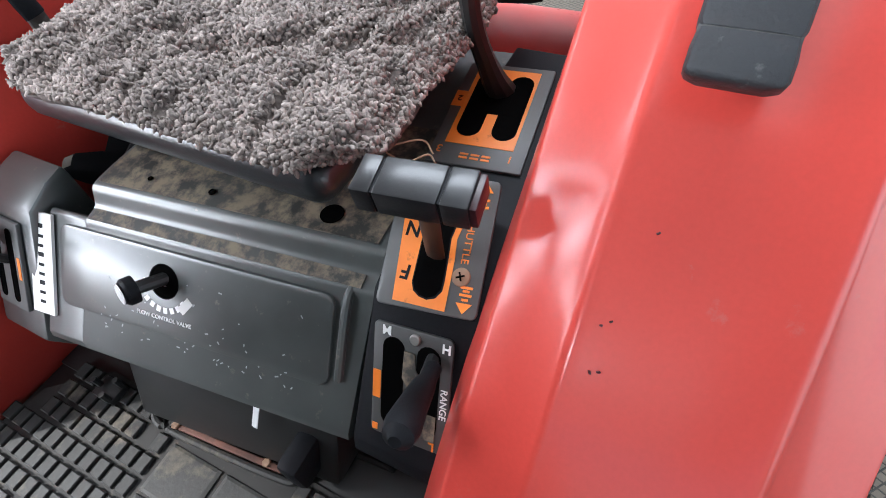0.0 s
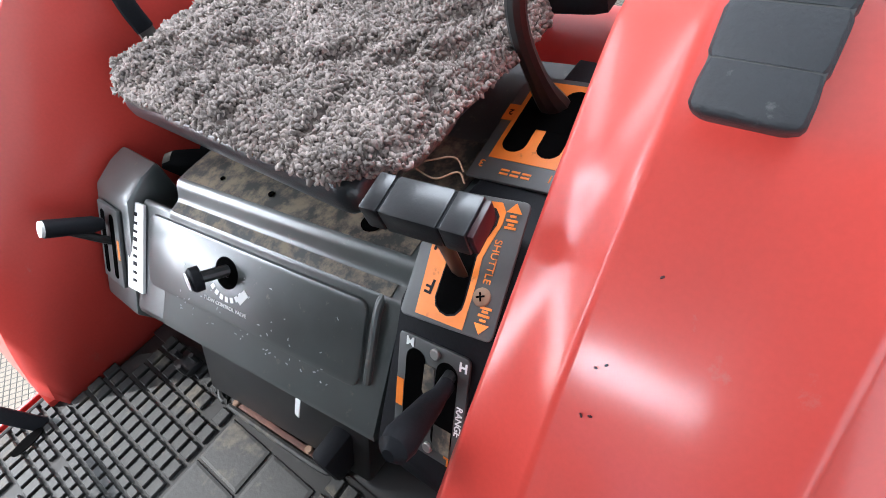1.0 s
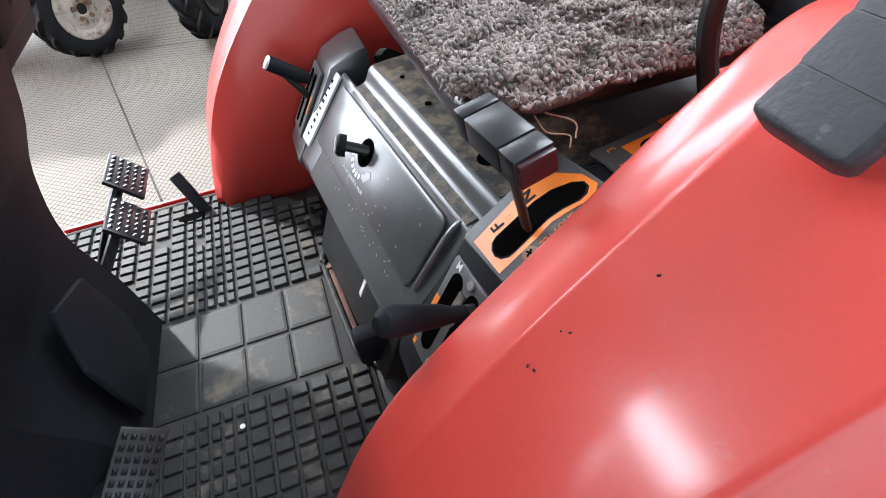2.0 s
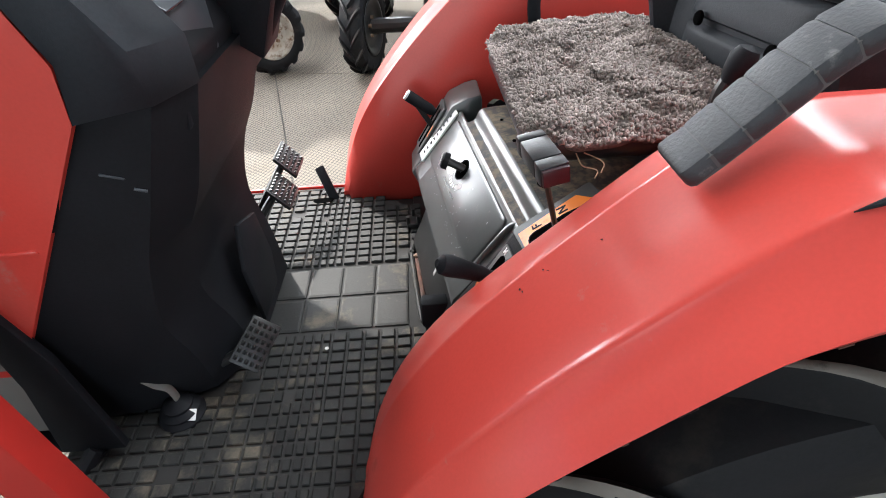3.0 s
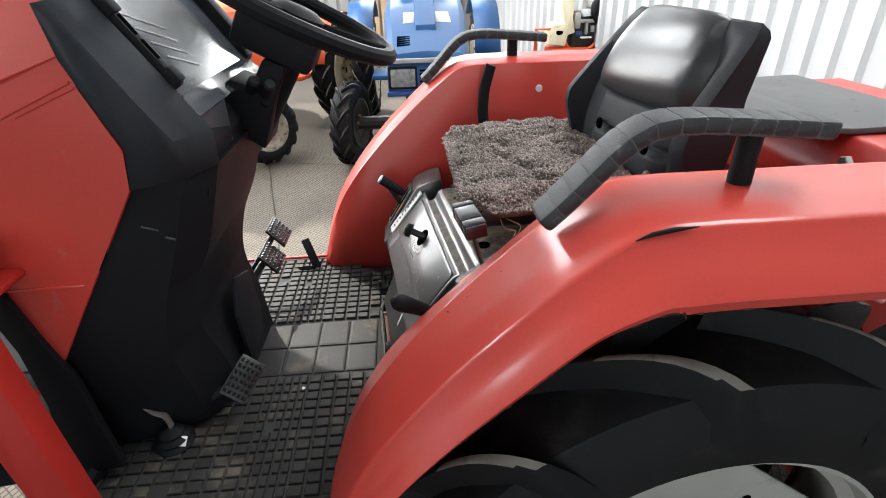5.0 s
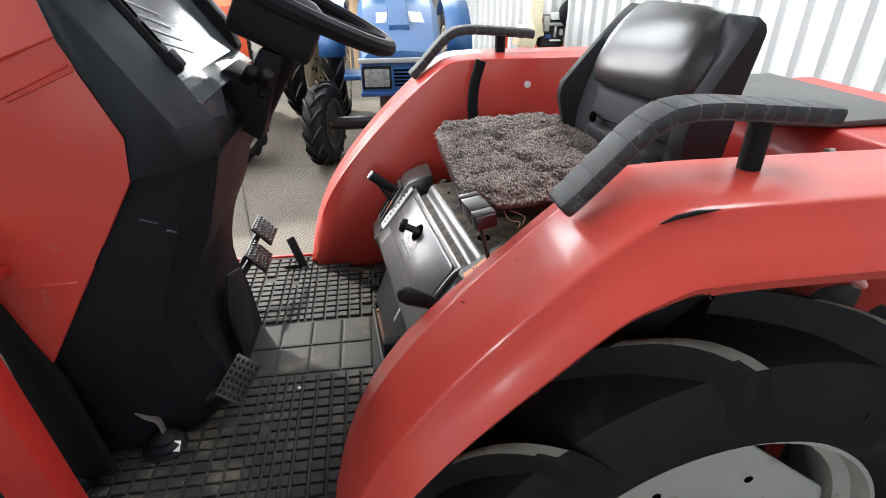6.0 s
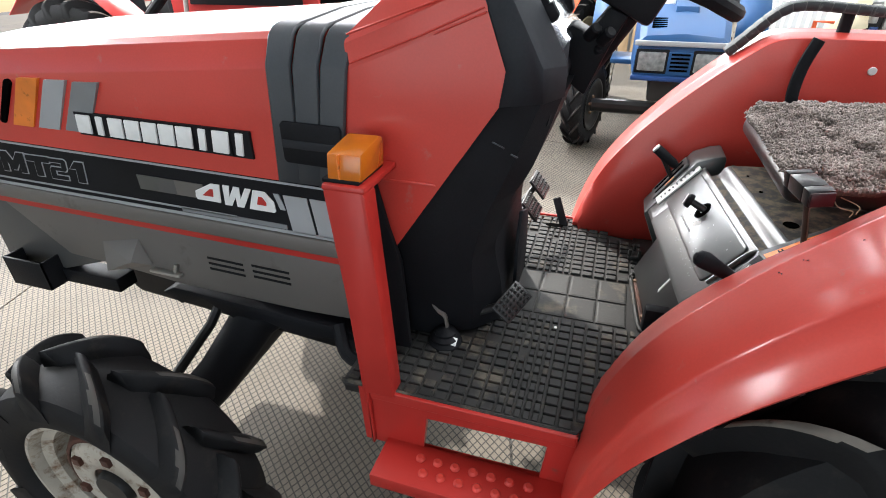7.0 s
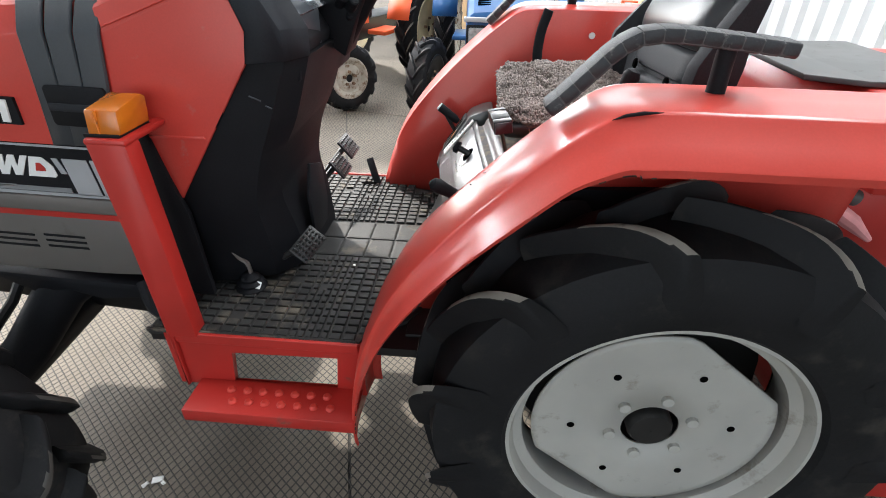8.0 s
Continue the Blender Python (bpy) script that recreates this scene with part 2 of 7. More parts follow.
def prism(bm, pts, axis, a, b, bevel=0.0, m=None, seg=2):
    """A polygon of (u, v) points drawn out along an axis from a to b. axis x: (y, z); y: (x, z); z: (x, y)."""
    def place(u, v, w):
        return {"x": (w, u, v), "y": (u, w, v), "z": (u, v, w)}[axis]
    lo = [bm.verts.new(place(u, v, a)) for u, v in pts]
    hi = [bm.verts.new(place(u, v, b)) for u, v in pts]
    n = len(pts)
    fs = [bm.faces.new(lo), bm.faces.new(hi[::-1])]
    for i in range(n):
        fs.append(bm.faces.new((lo[i], hi[i], hi[(i + 1) % n], lo[(i + 1) % n])))
    vs = lo + hi
    bmesh.ops.recalc_face_normals(bm, faces=fs)
    if bevel:
        es = list({e for v in vs for e in v.link_edges})
        r = bmesh.ops.bevel(bm, geom=es, offset=bevel, segments=seg, affect="EDGES", profile=0.5)
        vs = list({v for f in r["faces"] for v in f.verts} | {v for v in vs if v.is_valid})
    if m is not None:
        bmesh.ops.transform(bm, matrix=m, verts=vs)
    return vs


def grid(bm, rows, close_u=False, close_v=False, caps=False):
    """A skin over rows of points."""
    vs = [[bm.verts.new(p) for p in row] for row in rows]
    nu, nv = len(vs), len(vs[0])
    for i in range(nu if close_u else nu - 1):
        for j in range(nv if close_v else nv - 1):
            q = (vs[i][j], vs[(i + 1) % nu][j], vs[(i + 1) % nu][(j + 1) % nv], vs[i][(j + 1) % nv])
            bm.faces.new(q)
    if caps:
        bm.faces.new(vs[0])
        bm.faces.new(vs[-1][::-1])
    return vs


def smooth_path(pts, n=6):
    """A rounded path through the points (Catmull-Rom)."""
    ps = [Vector(p) for p in pts]
    ps = [2 * ps[0] - ps[1]] + ps + [2 * ps[-1] - ps[-2]]
    out = []
    for i in range(1, len(ps) - 2):
        p0, p1, p2, p3 = ps[i - 1:i + 3]
        for k in range(n):
            t = k / n
            out.append(0.5 * ((2 * p1) + (p2 - p0) * t + (2 * p0 - 5 * p1 + 4 * p2 - p3) * t * t + (3 * p1 - p0 - 3 * p2 + p3) * t ** 3))
    return out + [ps[-2]]


def tube(bm, pts, r, n=10, r2=None, flat=1.0, side=(0, 1, 0)):
    """A round (or flattened) bar along a path; r to r2 along it."""
    ps = [Vector(p) for p in pts]
    rows = []
    ref = Vector(side)
    for i, p in enumerate(ps):
        d = (ps[min(i + 1, len(ps) - 1)] - ps[max(i - 1, 0)]).normalized()
        a = ref - d * ref.dot(d)
        if a.length < 1e-4:
            a = d.orthogonal()
        a.normalize()
        b = d.cross(a)
        t = i / max(1, len(ps) - 1)
        rr = r if r2 is None else (r[i] if isinstance(r, (list, tuple)) else r + (r2 - r) * t)
        if isinstance(r, (list, tuple)):
            rr = r[i]
        rows.append([p + a * rr * math.cos(k * math.tau / n) + b * rr * flat * math.sin(k * math.tau / n) for k in range(n)])
    grid(bm, rows, close_v=True, caps=True)


def lathe(bm, prof, centre, axis=(0, 1, 0), n=48):
    """Turns a profile of (along, radius) about an axis through centre."""
    ax = Vector(axis).normalized()
    a = ax.orthogonal().normalized()
    b = ax.cross(a)
    c = Vector(centre)
    rows = [[c + ax * u + (a * math.cos(k * math.tau / n) + b * math.sin(k * math.tau / n)) * r for u, r in prof] for k in range(n)]
    grid(bm, rows, close_u=True)


def disc(bm, centre, axis, r, h, n=24, bevel=0.0):
    """A round piece of height h standing on centre along axis."""
    prof = [(0, 1e-4), (0, r), (h - bevel, r), (h, r - bevel), (h, 1e-4)] if bevel else [(0, 1e-4), (0, r), (h, r), (h, 1e-4)]
    lathe(bm, prof, centre, axis, n)


def letters(name, text, size, m, mat, parent, depth=0.0006, bold=0.0):
    """Writing as a mesh, from the built-in font."""
    cu = bpy.data.curves.new(name, "FONT")
    cu.body, cu.size, cu.extrude, cu.offset = text, size, depth, bold
    cu.align_x, cu.align_y = "CENTER", "CENTER"
    tmp = bpy.data.objects.new(name, cu)
    me = bpy.data.meshes.new_from_object(tmp)
    bpy.data.objects.remove(tmp)
    bpy.data.curves.remove(cu)
    me.transform(m)
    me.materials.clear()
    me.materials.append(mat)
    ob = new(name, me)
    ob.parent = parent
    ob.matrix_parent_inverse = Matrix.Translation(parent.location).inverted()
    return ob


def frame_at(origin, right, up):
    """A matrix whose x, y, z are right, up and out of a sloping face."""
    r = Vector(right).normalized()
    o = r.cross(Vector(up)).normalized()
    u = o.cross(r)
    m = Matrix((r, u, o)).transposed().to_4x4()
    m.translation = Vector(origin)
    return m

# ---- the shed: floor, walls, roof ----
TURN_F = radians(13)
FM = Matrix.Rotation(TURN_F, 4, "Z")
bm = B()
box(bm, -14, 14, -12, 16, -0.2, -0.006, m=FM)
floor = tagged(part("floor", bm, FLOOR_LINE), "dark joints of the worn anti-slip floor", "floor", kind="structure")
# boards of the floor, 1.2 by 2.4 m, with thin dark joints
SKEW = Matrix(((math.cos(radians(-13)), math.cos(radians(104)), 0, -0.92 + 1.205 * math.cos(radians(-13)) + 2.005 * math.cos(radians(104))),
               (math.sin(radians(-13)), math.sin(radians(104)), 0, 3.1 + 1.205 * math.sin(radians(-13)) + 2.005 * math.sin(radians(104))), (0, 0, 1, 0), (0, 0, 0, 1)))
bm = B()
box(bm, -1.2, 1.2, -2.0, 2.0, -0.02, 0.0)
SHEAR = SKEW.to_3x3().to_4x4()
bmesh.ops.transform(bm, matrix=SHEAR, verts=bm.verts)
board = None
for i in range(-6, 7):
    for j in range(-4, 4):
        place = SKEW @ Vector((2.41 * i, 4.01 * j, 0))
        if board is None:
            board = part("board", bm, FLOOR, floor)
            board.location = place
        else:
            b2 = new("board", board.data)
            b2.parent = floor
            b2.location = place
# the mesh pattern pressed into the boards: two families of fine lines
bm = B()
for way in (1, -1):
    a = radians(52) * way
    d = Vector((math.cos(a + math.pi / 2), math.sin(a + math.pi / 2)))
    u = Vector((d.y, -d.x))
    for k in range(-330, 420):
        c = d * (k * 0.0204)
        for s0, s1 in ((-7, 7),):
            p, q = c + u * s0, c + u * s1
            w = d * 0.0019
            vs = [bm.verts.new((v.x, v.y, z)) for v, z in ((p - w, 0.0002), (p, 0.0012), (p + w, 0.0002), (q + w, 0.0002), (q, 0.0012), (q - w, 0.0002))]
            bm.faces.new((vs[0], vs[1], vs[4], vs[5]))
            bm.faces.new((vs[1], vs[2], vs[3], vs[4]))
bmesh.ops.transform(bm, matrix=FM, verts=bm.verts)
lines = part("mesh_pattern", bm, FLOOR_LINE, floor, smooth=None)
tagged(lines, kind="stuff")


def corrugated(bm, x0, x1, z0, z1, pitch=0.17, depth=0.04):
    """A sheet with trapezoid ribs, standing along x at y = 0."""
    pts = []
    x = x0
    while x < x1:
        for f, d in ((0, 0), (0.55, 0), (0.65, 1), (0.9, 1)):
            pts.append((x + f * pitch, d * depth))
        x += pitch
    lo = [bm.verts.new((px, py, z0)) for px, py in pts]
    hi = [bm.verts.new((px, py, z1)) for px, py in pts]
    for i in range(len(pts) - 1):
        bm.faces.new((lo[i], lo[i + 1], hi[i + 1], hi[i]))


def sheet_wall(name, m, length, z0, z1, mat, label):
    bm = B()
    corrugated(bm, -length / 2, length / 2, z0, z1)
    bmesh.ops.transform(bm, matrix=m, verts=bm.verts)
    return tagged(part(name, bm, mat, smooth=None, solid=0.004), label, "wall", kind="structure")


sheet_wall("wall_east", FM @ pose(3.1, 2.0, 0, 0, 0, 90), 12, 0.0, 3.4, SHEET, "white corrugated steel sheet wall with vertical ribs")
sheet_wall("wall_north", FM @ pose(4.2, 7.2, 0), 7, 0.0, 3.4, WALL_DARK, "grey ribbed sheet wall at the back of the shed")
# Unseen roof that blocks the sun; its gaps are placed for the sun patches.
bm = B()
for a, b, c, d in ((-9, -5.0, -4.6, 11), (-1.75, 5.5, -4.6, 11), (-5.0, -1.75, -4.6, 2.95), (-5.0, -1.75, 5.68, 7.38), (-5.0, -1.75, 8.88, 11)):
    box(bm, a, b, c, d, 3.42, 3.5)
tagged(part("ceiling", bm, ROOF), "unseen grey sheet roof, added with gaps that shape the sun patches", "ceiling", kind="structure")
# Unseen south wall, added to close the shed round a wide opening.
bm = B()
box(bm, -9, -2.6, -4.6, -4.5, 0, 3.42, m=FM)
box(bm, 2.6, 5, -4.6, -4.5, 0, 3.42, m=FM)
box(bm, -2.6, 2.6, -4.6, -4.5, 2.9, 3.42, m=FM)
tagged(part("wall_south", bm, WALL_DARK), "unseen grey board wall added on the south side, with a wide opening", "wall", kind="structure")

# ---- the red tractor; it faces -x, the camera walks on its -y side ----
YC = 0.05
tractor = thing("tractor", (0, YC, 0), "used red compact tractor with black cowl and lugged tyres", "tractor")
T = tractor


def tyre(bm, c, r, w, rim_r, lugs, depth, side=1, n=72):
    """A farm tyre about the y axis: carcass with shoulders and bead, and long slanting lugs on both halves."""
    cx, cy, cz = c
    ri = r - depth
    h = w / 2
    prof = [(-h * 0.72, rim_r - 0.004), (-h * 0.9, rim_r + 0.012), (-h, rim_r + (ri - rim_r) * 0.42), (-h * 0.97, rim_r + (ri - rim_r) * 0.72), (-h * 0.86, ri - 0.012), (-h * 0.5, ri - 0.002), (0, ri),
            (h * 0.5, ri - 0.002), (h * 0.86, ri - 0.012), (h * 0.97, rim_r + (ri - rim_r) * 0.72), (h, rim_r + (ri - rim_r) * 0.42), (h * 0.9, rim_r + 0.012), (h * 0.72, rim_r - 0.004)]
    lathe(bm, prof, c, (0, 1, 0), n)


def set_lugs(c, r, w, rim_r, lugs, depth, side, parent, turn=0.0, sweep=0.42, phase=0.0, fat=0.07, worn_r=0.004):
    """The slanting lugs of a tyre, each an object of its own; one mesh for each half of the tread."""
    h = w / 2
    ri = r - depth
    for s in (-1, 1):
        bm = B()
        rows = []
        m = 12
        for i in range(m):
            u = i / (m - 1)
            y = s * (-0.05 * h + u * 1.06 * h)
            ang = side * sweep * (1.2 * u - 0.2 * u * u)
            over = max(0, (u - 0.5) / 0.5)
            top = r - 0.004 * (1 - u) - r * 0.08 * over ** 2.2
            base = ri - 0.006 - r * 0.15 * max(0, (u - 0.62) / 0.38) ** 1.6
            ht = w * (fat + 0.014 * u) / r
            hw = ht + depth * (0.42 + 0.1 * u) / r
            mid = base + (top - base) * 0.55
            rows.append([(rr * math.sin(aa), y, rr * math.cos(aa)) for aa, rr in ((ang - hw, base), (ang - (hw + ht) / 2 * 1.02, mid), (ang - ht, top - worn_r), (ang - ht * 0.82, top - worn_r * 0.25), (ang - ht * 0.4, top), (ang + ht * 0.4, top), (ang + ht * 0.82, top - worn_r * 0.25), (ang + ht, top - worn_r), (ang + (hw + ht) / 2 * 1.02, mid), (ang + hw, base))])
        low = rim_r + (ri - rim_r) * 0.4
        rows.append([(rr * math.sin(aa), s * h * 1.0, rr * math.cos(aa)) for aa, rr in ((ang - hw * 0.8, low), (ang - hw * 0.7, low + 0.006), (ang - ht * 0.7, low + 0.012), (ang - ht * 0.5, low + 0.013), (ang - ht * 0.2, low + 0.014), (ang + ht * 0.2, low + 0.014), (ang + ht * 0.5, low + 0.013), (ang + ht * 0.7, low + 0.012), (ang + hw * 0.7, low + 0.006), (ang + hw * 0.8, low))])
        grid(bm, rows, caps=True)
        ob = part("lug", bm, RUBBER, parent, smooth=38 if r > 0.4 else 62)
        ob.data.materials.append(WORN if r > 0.4 else WORN_DARK)
        for f in ob.data.polygons:
            rad = math.hypot(f.center.x, f.center.z)
            if abs(f.center.y) > 0.34 * h and rad > r * 0.86 and abs(f.normal.x * f.center.z - f.normal.z * f.center.x) / rad < 0.3 and abs(f.normal.x * f.center.x + f.normal.z * f.center.z) / rad > 0.6:
                f.material_index = 1
        for k in range(lugs):
            lug = ob if k == 0 else new("lug", ob.data)
            lug.parent = parent
            lug.matrix_basis = Matrix.Translation(c) @ Matrix.Rotation(radians(turn), 4, "Z") @ Matrix.Rotation(radians(phase) + (k + (0.5 if s > 0 else 0)) * math.tau / lugs, 4, "Y")


def ring_parts(name, c, axis_s, rad, n, r, h, a0, sides, mat, parent):
    """Alike small round parts set in a ring about the y axis."""
    for k in range(n):
        a = a0 + k * math.tau / n
        bm = B()
        disc(bm, (c[0] + rad * math.sin(a), c[1], c[2] + rad * math.cos(a)), (0, axis_s, 0), r, h, sides, min(0.001, h * 0.4))
        part(name, bm, mat, parent)


def wheel(name, c, r, w, rim_r, lugs, depth, out, rim_mat, dish, disc_r, hub_r, nb, label, front=False, parent=None, n=72, side=1, sweep=0.42, phase=0.0):
    """A wheel about the y axis: hub mesh with tyre, rim, disc and bolts. out: +1 or -1, its outer side."""
    parent = parent or T
    cx, cy, cz = c
    bm = B()
    lathe(bm, [(-out * w * 0.35, 0.001), (-out * w * 0.35, hub_r * 0.8), (out * dish + 0, hub_r * 0.8), (out * (dish + 0.01), hub_r * 0.7), (out * (dish + 0.012), 0.001)], c, (0, 1, 0), 24)
    wh = part(name, bm, BLACK_METAL, parent, label)
    bm = B()
    tyre(bm, c, r, w, rim_r, lugs, depth, side, n)
    part("tyre", bm, RUBBER, wh, "black rubber farm tyre with slanting lugs")
    set_lugs(c, r, w, rim_r, lugs, depth, side, wh, sweep=sweep, phase=phase, fat=0.092 if front else 0.052, worn_r=0.012 if front else 0.004)
    bm = B()
    h = w / 2
    prof = [(out * h * 0.74, rim_r + 0.008), (out * h * 0.80, rim_r + 0.006), (out * h * 0.80, rim_r - 0.004), (out * h * 0.66, rim_r - 0.01), (out * h * 0.55, rim_r - 0.012), (out * h * 0.42, rim_r - 0.03), (out * h * 0.0, rim_r - 0.034), (-out * h * 0.5, rim_r - 0.012), (-out * h * 0.78, rim_r + 0.004)]
    lathe(bm, prof, c, (0, 1, 0), 64)
    part("rim", bm, rim_mat, wh, solid=0.004)
    bm = B()
    if front:
        prof = [(out * dish, hub_r), (out * dish, disc_r * 0.8), (out * (dish - 0.003), disc_r * 0.86), (out * (dish - 0.008), disc_r * 0.9), (out * (dish - 0.035), disc_r * 0.95), (out * (dish - 0.04), rim_r - 0.03)]
        lathe(bm, prof, c, (0, 1, 0), 48)
    else:
        # a disc with two straight cut-away sides, as on shifted-track rims
        rows = []
        for k in range(64):
            a = k * math.tau / 64
            rr = disc_r
            tilt = a - radians(38)
            lim = disc_r * 0.87
            cc = abs(math.cos(tilt))
            if cc * disc_r > lim:
                rr = lim / cc
            rows.append([(cx + q * math.sin(a), cy + out * dish, cz + q * math.cos(a)) for q in (hub_r, hub_r + (rr - hub_r) * 0.5, rr * 0.94, rr)])
        grid(bm, rows, close_u=True)
    part("wheel_disc", bm, rim_mat, wh, solid=0.006)
    ring_parts("wheel_bolt", (cx, cy + out * dish, cz), out, hub_r * (1.7 if front else 1.42), nb, 0.0135 if front else 0.0115, 0.009, 0.2, 4 if front else 10, RUST_DARK if front else RIM_GREY, wh)
    if front:
        bm = B()
        lathe(bm, [(out * (dish - 0.006), disc_r * 0.93), (out * (dish - 0.008), disc_r * 0.99), (out * (dish - 0.025), disc_r * 1.08)], c, (0, 1, 0), 48)
        part("rust_ring", bm, RUST_DARK, wh, "rust-brown seam round the wheel disc", solid=0.003)
    if not front:
        # Uncut disc holes: near-black dots carry the shade.
        ring_parts("disc_hole", (cx, cy + out * (dish + 0.0005), cz), out, disc_r * 0.66, 6, 0.0075, 0.001, 0.45, 12, DARK, wh)
    return wh


REAR = (0.598, 0.479)
FRONT = (-0.89, 0.333)
wheel("rear_wheel", (REAR[0], -0.4, REAR[1]), 0.479, 0.22, 0.279, 11, 0.044, -1, RIM_GREY, 0.045, 0.23, 0.055, 6, "large rear wheel with silver-grey dished rim", sweep=0.5, phase=-3.4)
wheel("rear_wheel", (REAR[0], 0.51, REAR[1]), 0.479, 0.22, 0.279, 11, 0.044, 1, RIM_GREY, 0.045, 0.228, 0.055, 6, "large rear wheel with silver-grey dished rim")
wheel("front_wheel", (FRONT[0], -0.54, FRONT[1]), 0.333, 0.175, 0.196, 11, 0.04, -1, RIM_WHITE, 0.045, 0.134, 0.056, 6, "front wheel with rust-stained off-white rim", True)
wheel("front_wheel", (FRONT[0], 0.64, FRONT[1]), 0.333, 0.175, 0.196, 11, 0.04, 1, RIM_WHITE, 0.045, 0.134, 0.056, 6, "front wheel with rust-stained off-white rim", True)

for y in (-0.288, 0.4):
    bm = B()
    disc(bm, (REAR[0], y, REAR[1]), (0, 1, 0), 0.262, 0.03, 32, 0.008)
    part("final_drive", bm, BLACK_METAL, T, "black final drive housing")
# axles, engine block and gearbox, all dark under the platform
bm = B()
tube(bm, [(FRONT[0], -0.44, FRONT[1]), (FRONT[0] + 0.02, -0.3, FRONT[1] + 0.02), (FRONT[0] + 0.04, 0.05, 0.4), (FRONT[0] + 0.02, 0.4, FRONT[1] + 0.02), (FRONT[0], 0.52, FRONT[1])], 0.045, 12, side=(1, 0, 0))
part("front_axle", bm, BLACK_METAL, T)
bm = B()
tube(bm, [(FRONT[0] + 0.02, -0.4, FRONT[1] + 0.03), (FRONT[0] + 0.06, -0.3, 0.42), (FRONT[0] + 0.13, -0.22, 0.54), (FRONT[0] + 0.22, -0.14, 0.62)], [0.05, 0.052, 0.056, 0.07], 14, 1, side=(1, 0, 0))
part("axle_housing", bm, BLACK, T, "thick black cast housing of the front drive")
bm = B()
tube(bm, [(FRONT[0] - 0.03, -0.38, FRONT[1] + 0.08), (FRONT[0] + 0.02, -0.25, 0.52), (FRONT[0] + 0.05, -0.18, 0.62)], 0.012, 8, side=(1, 0, 0))
part("tie_rod", bm, BLACK_METAL, T, "thin black steering rod")
bm = B()
prism(bm, [(-0.98, 0.6), (-0.94, 0.62), (-0.5, 0.6), (-0.44, 0.58), (-0.52, 0.565), (-0.62, 0.555), (-0.7, 0.575), (-0.78, 0.56), (-0.86, 0.6), (-0.93, 0.575)], "y", -0.262, -0.2, 0.004)
part("engine_underside", bm, BLACK, T, "oily dark engine underside")
bm = B()
prism(bm, [(-1.35, 0.5), (-1.3, 0.42), (-0.6, 0.36), (0.3, 0.33), (0.85, 0.35), (0.85, 0.6), (0.3, 0.54), (-0.4, 0.53), (-0.5, 0.66), (-1.35, 0.68)], "y", YC - 0.14, YC + 0.14, 0.02)
part("engine_and_gearbox", bm, BLACK, T)
# Added block that keeps the sun off the floor beneath the engine.
bm = B()
prism(bm, [(-1.24, 0.36), (-1.2, 0.32), (-0.5, 0.32), (-0.45, 0.36), (-0.45, 0.63), (-1.24, 0.63)], "y", YC + 0.15, YC + 0.27, 0.015)
part("floor_shade_block", bm, BLACK, T, "dark block added on the far side to shade the floor")
bm = B()
tube(bm, [(REAR[0], -0.36, REAR[1]), (REAR[0], 0.46, REAR[1])], 0.07, 16)
part("rear_axle", bm, BLACK_METAL, T)


# ---- fenders ----
FEN = [(0.002, 0.372), (0.0, 0.41), (0.002, 0.46), (0.008, 0.52), (0.022, 0.59), (0.045, 0.665), (0.08, 0.745), (0.128, 0.82), (0.18, 0.885), (0.235, 0.945), (0.29, 0.998), (0.335, 1.038),
       (0.37, 1.066), (0.395, 1.085), (0.415, 1.096), (0.44, 1.103), (0.49, 1.106), (0.6, 1.106), (0.8, 1.105), (0.98, 1.1)]


EDGES = []


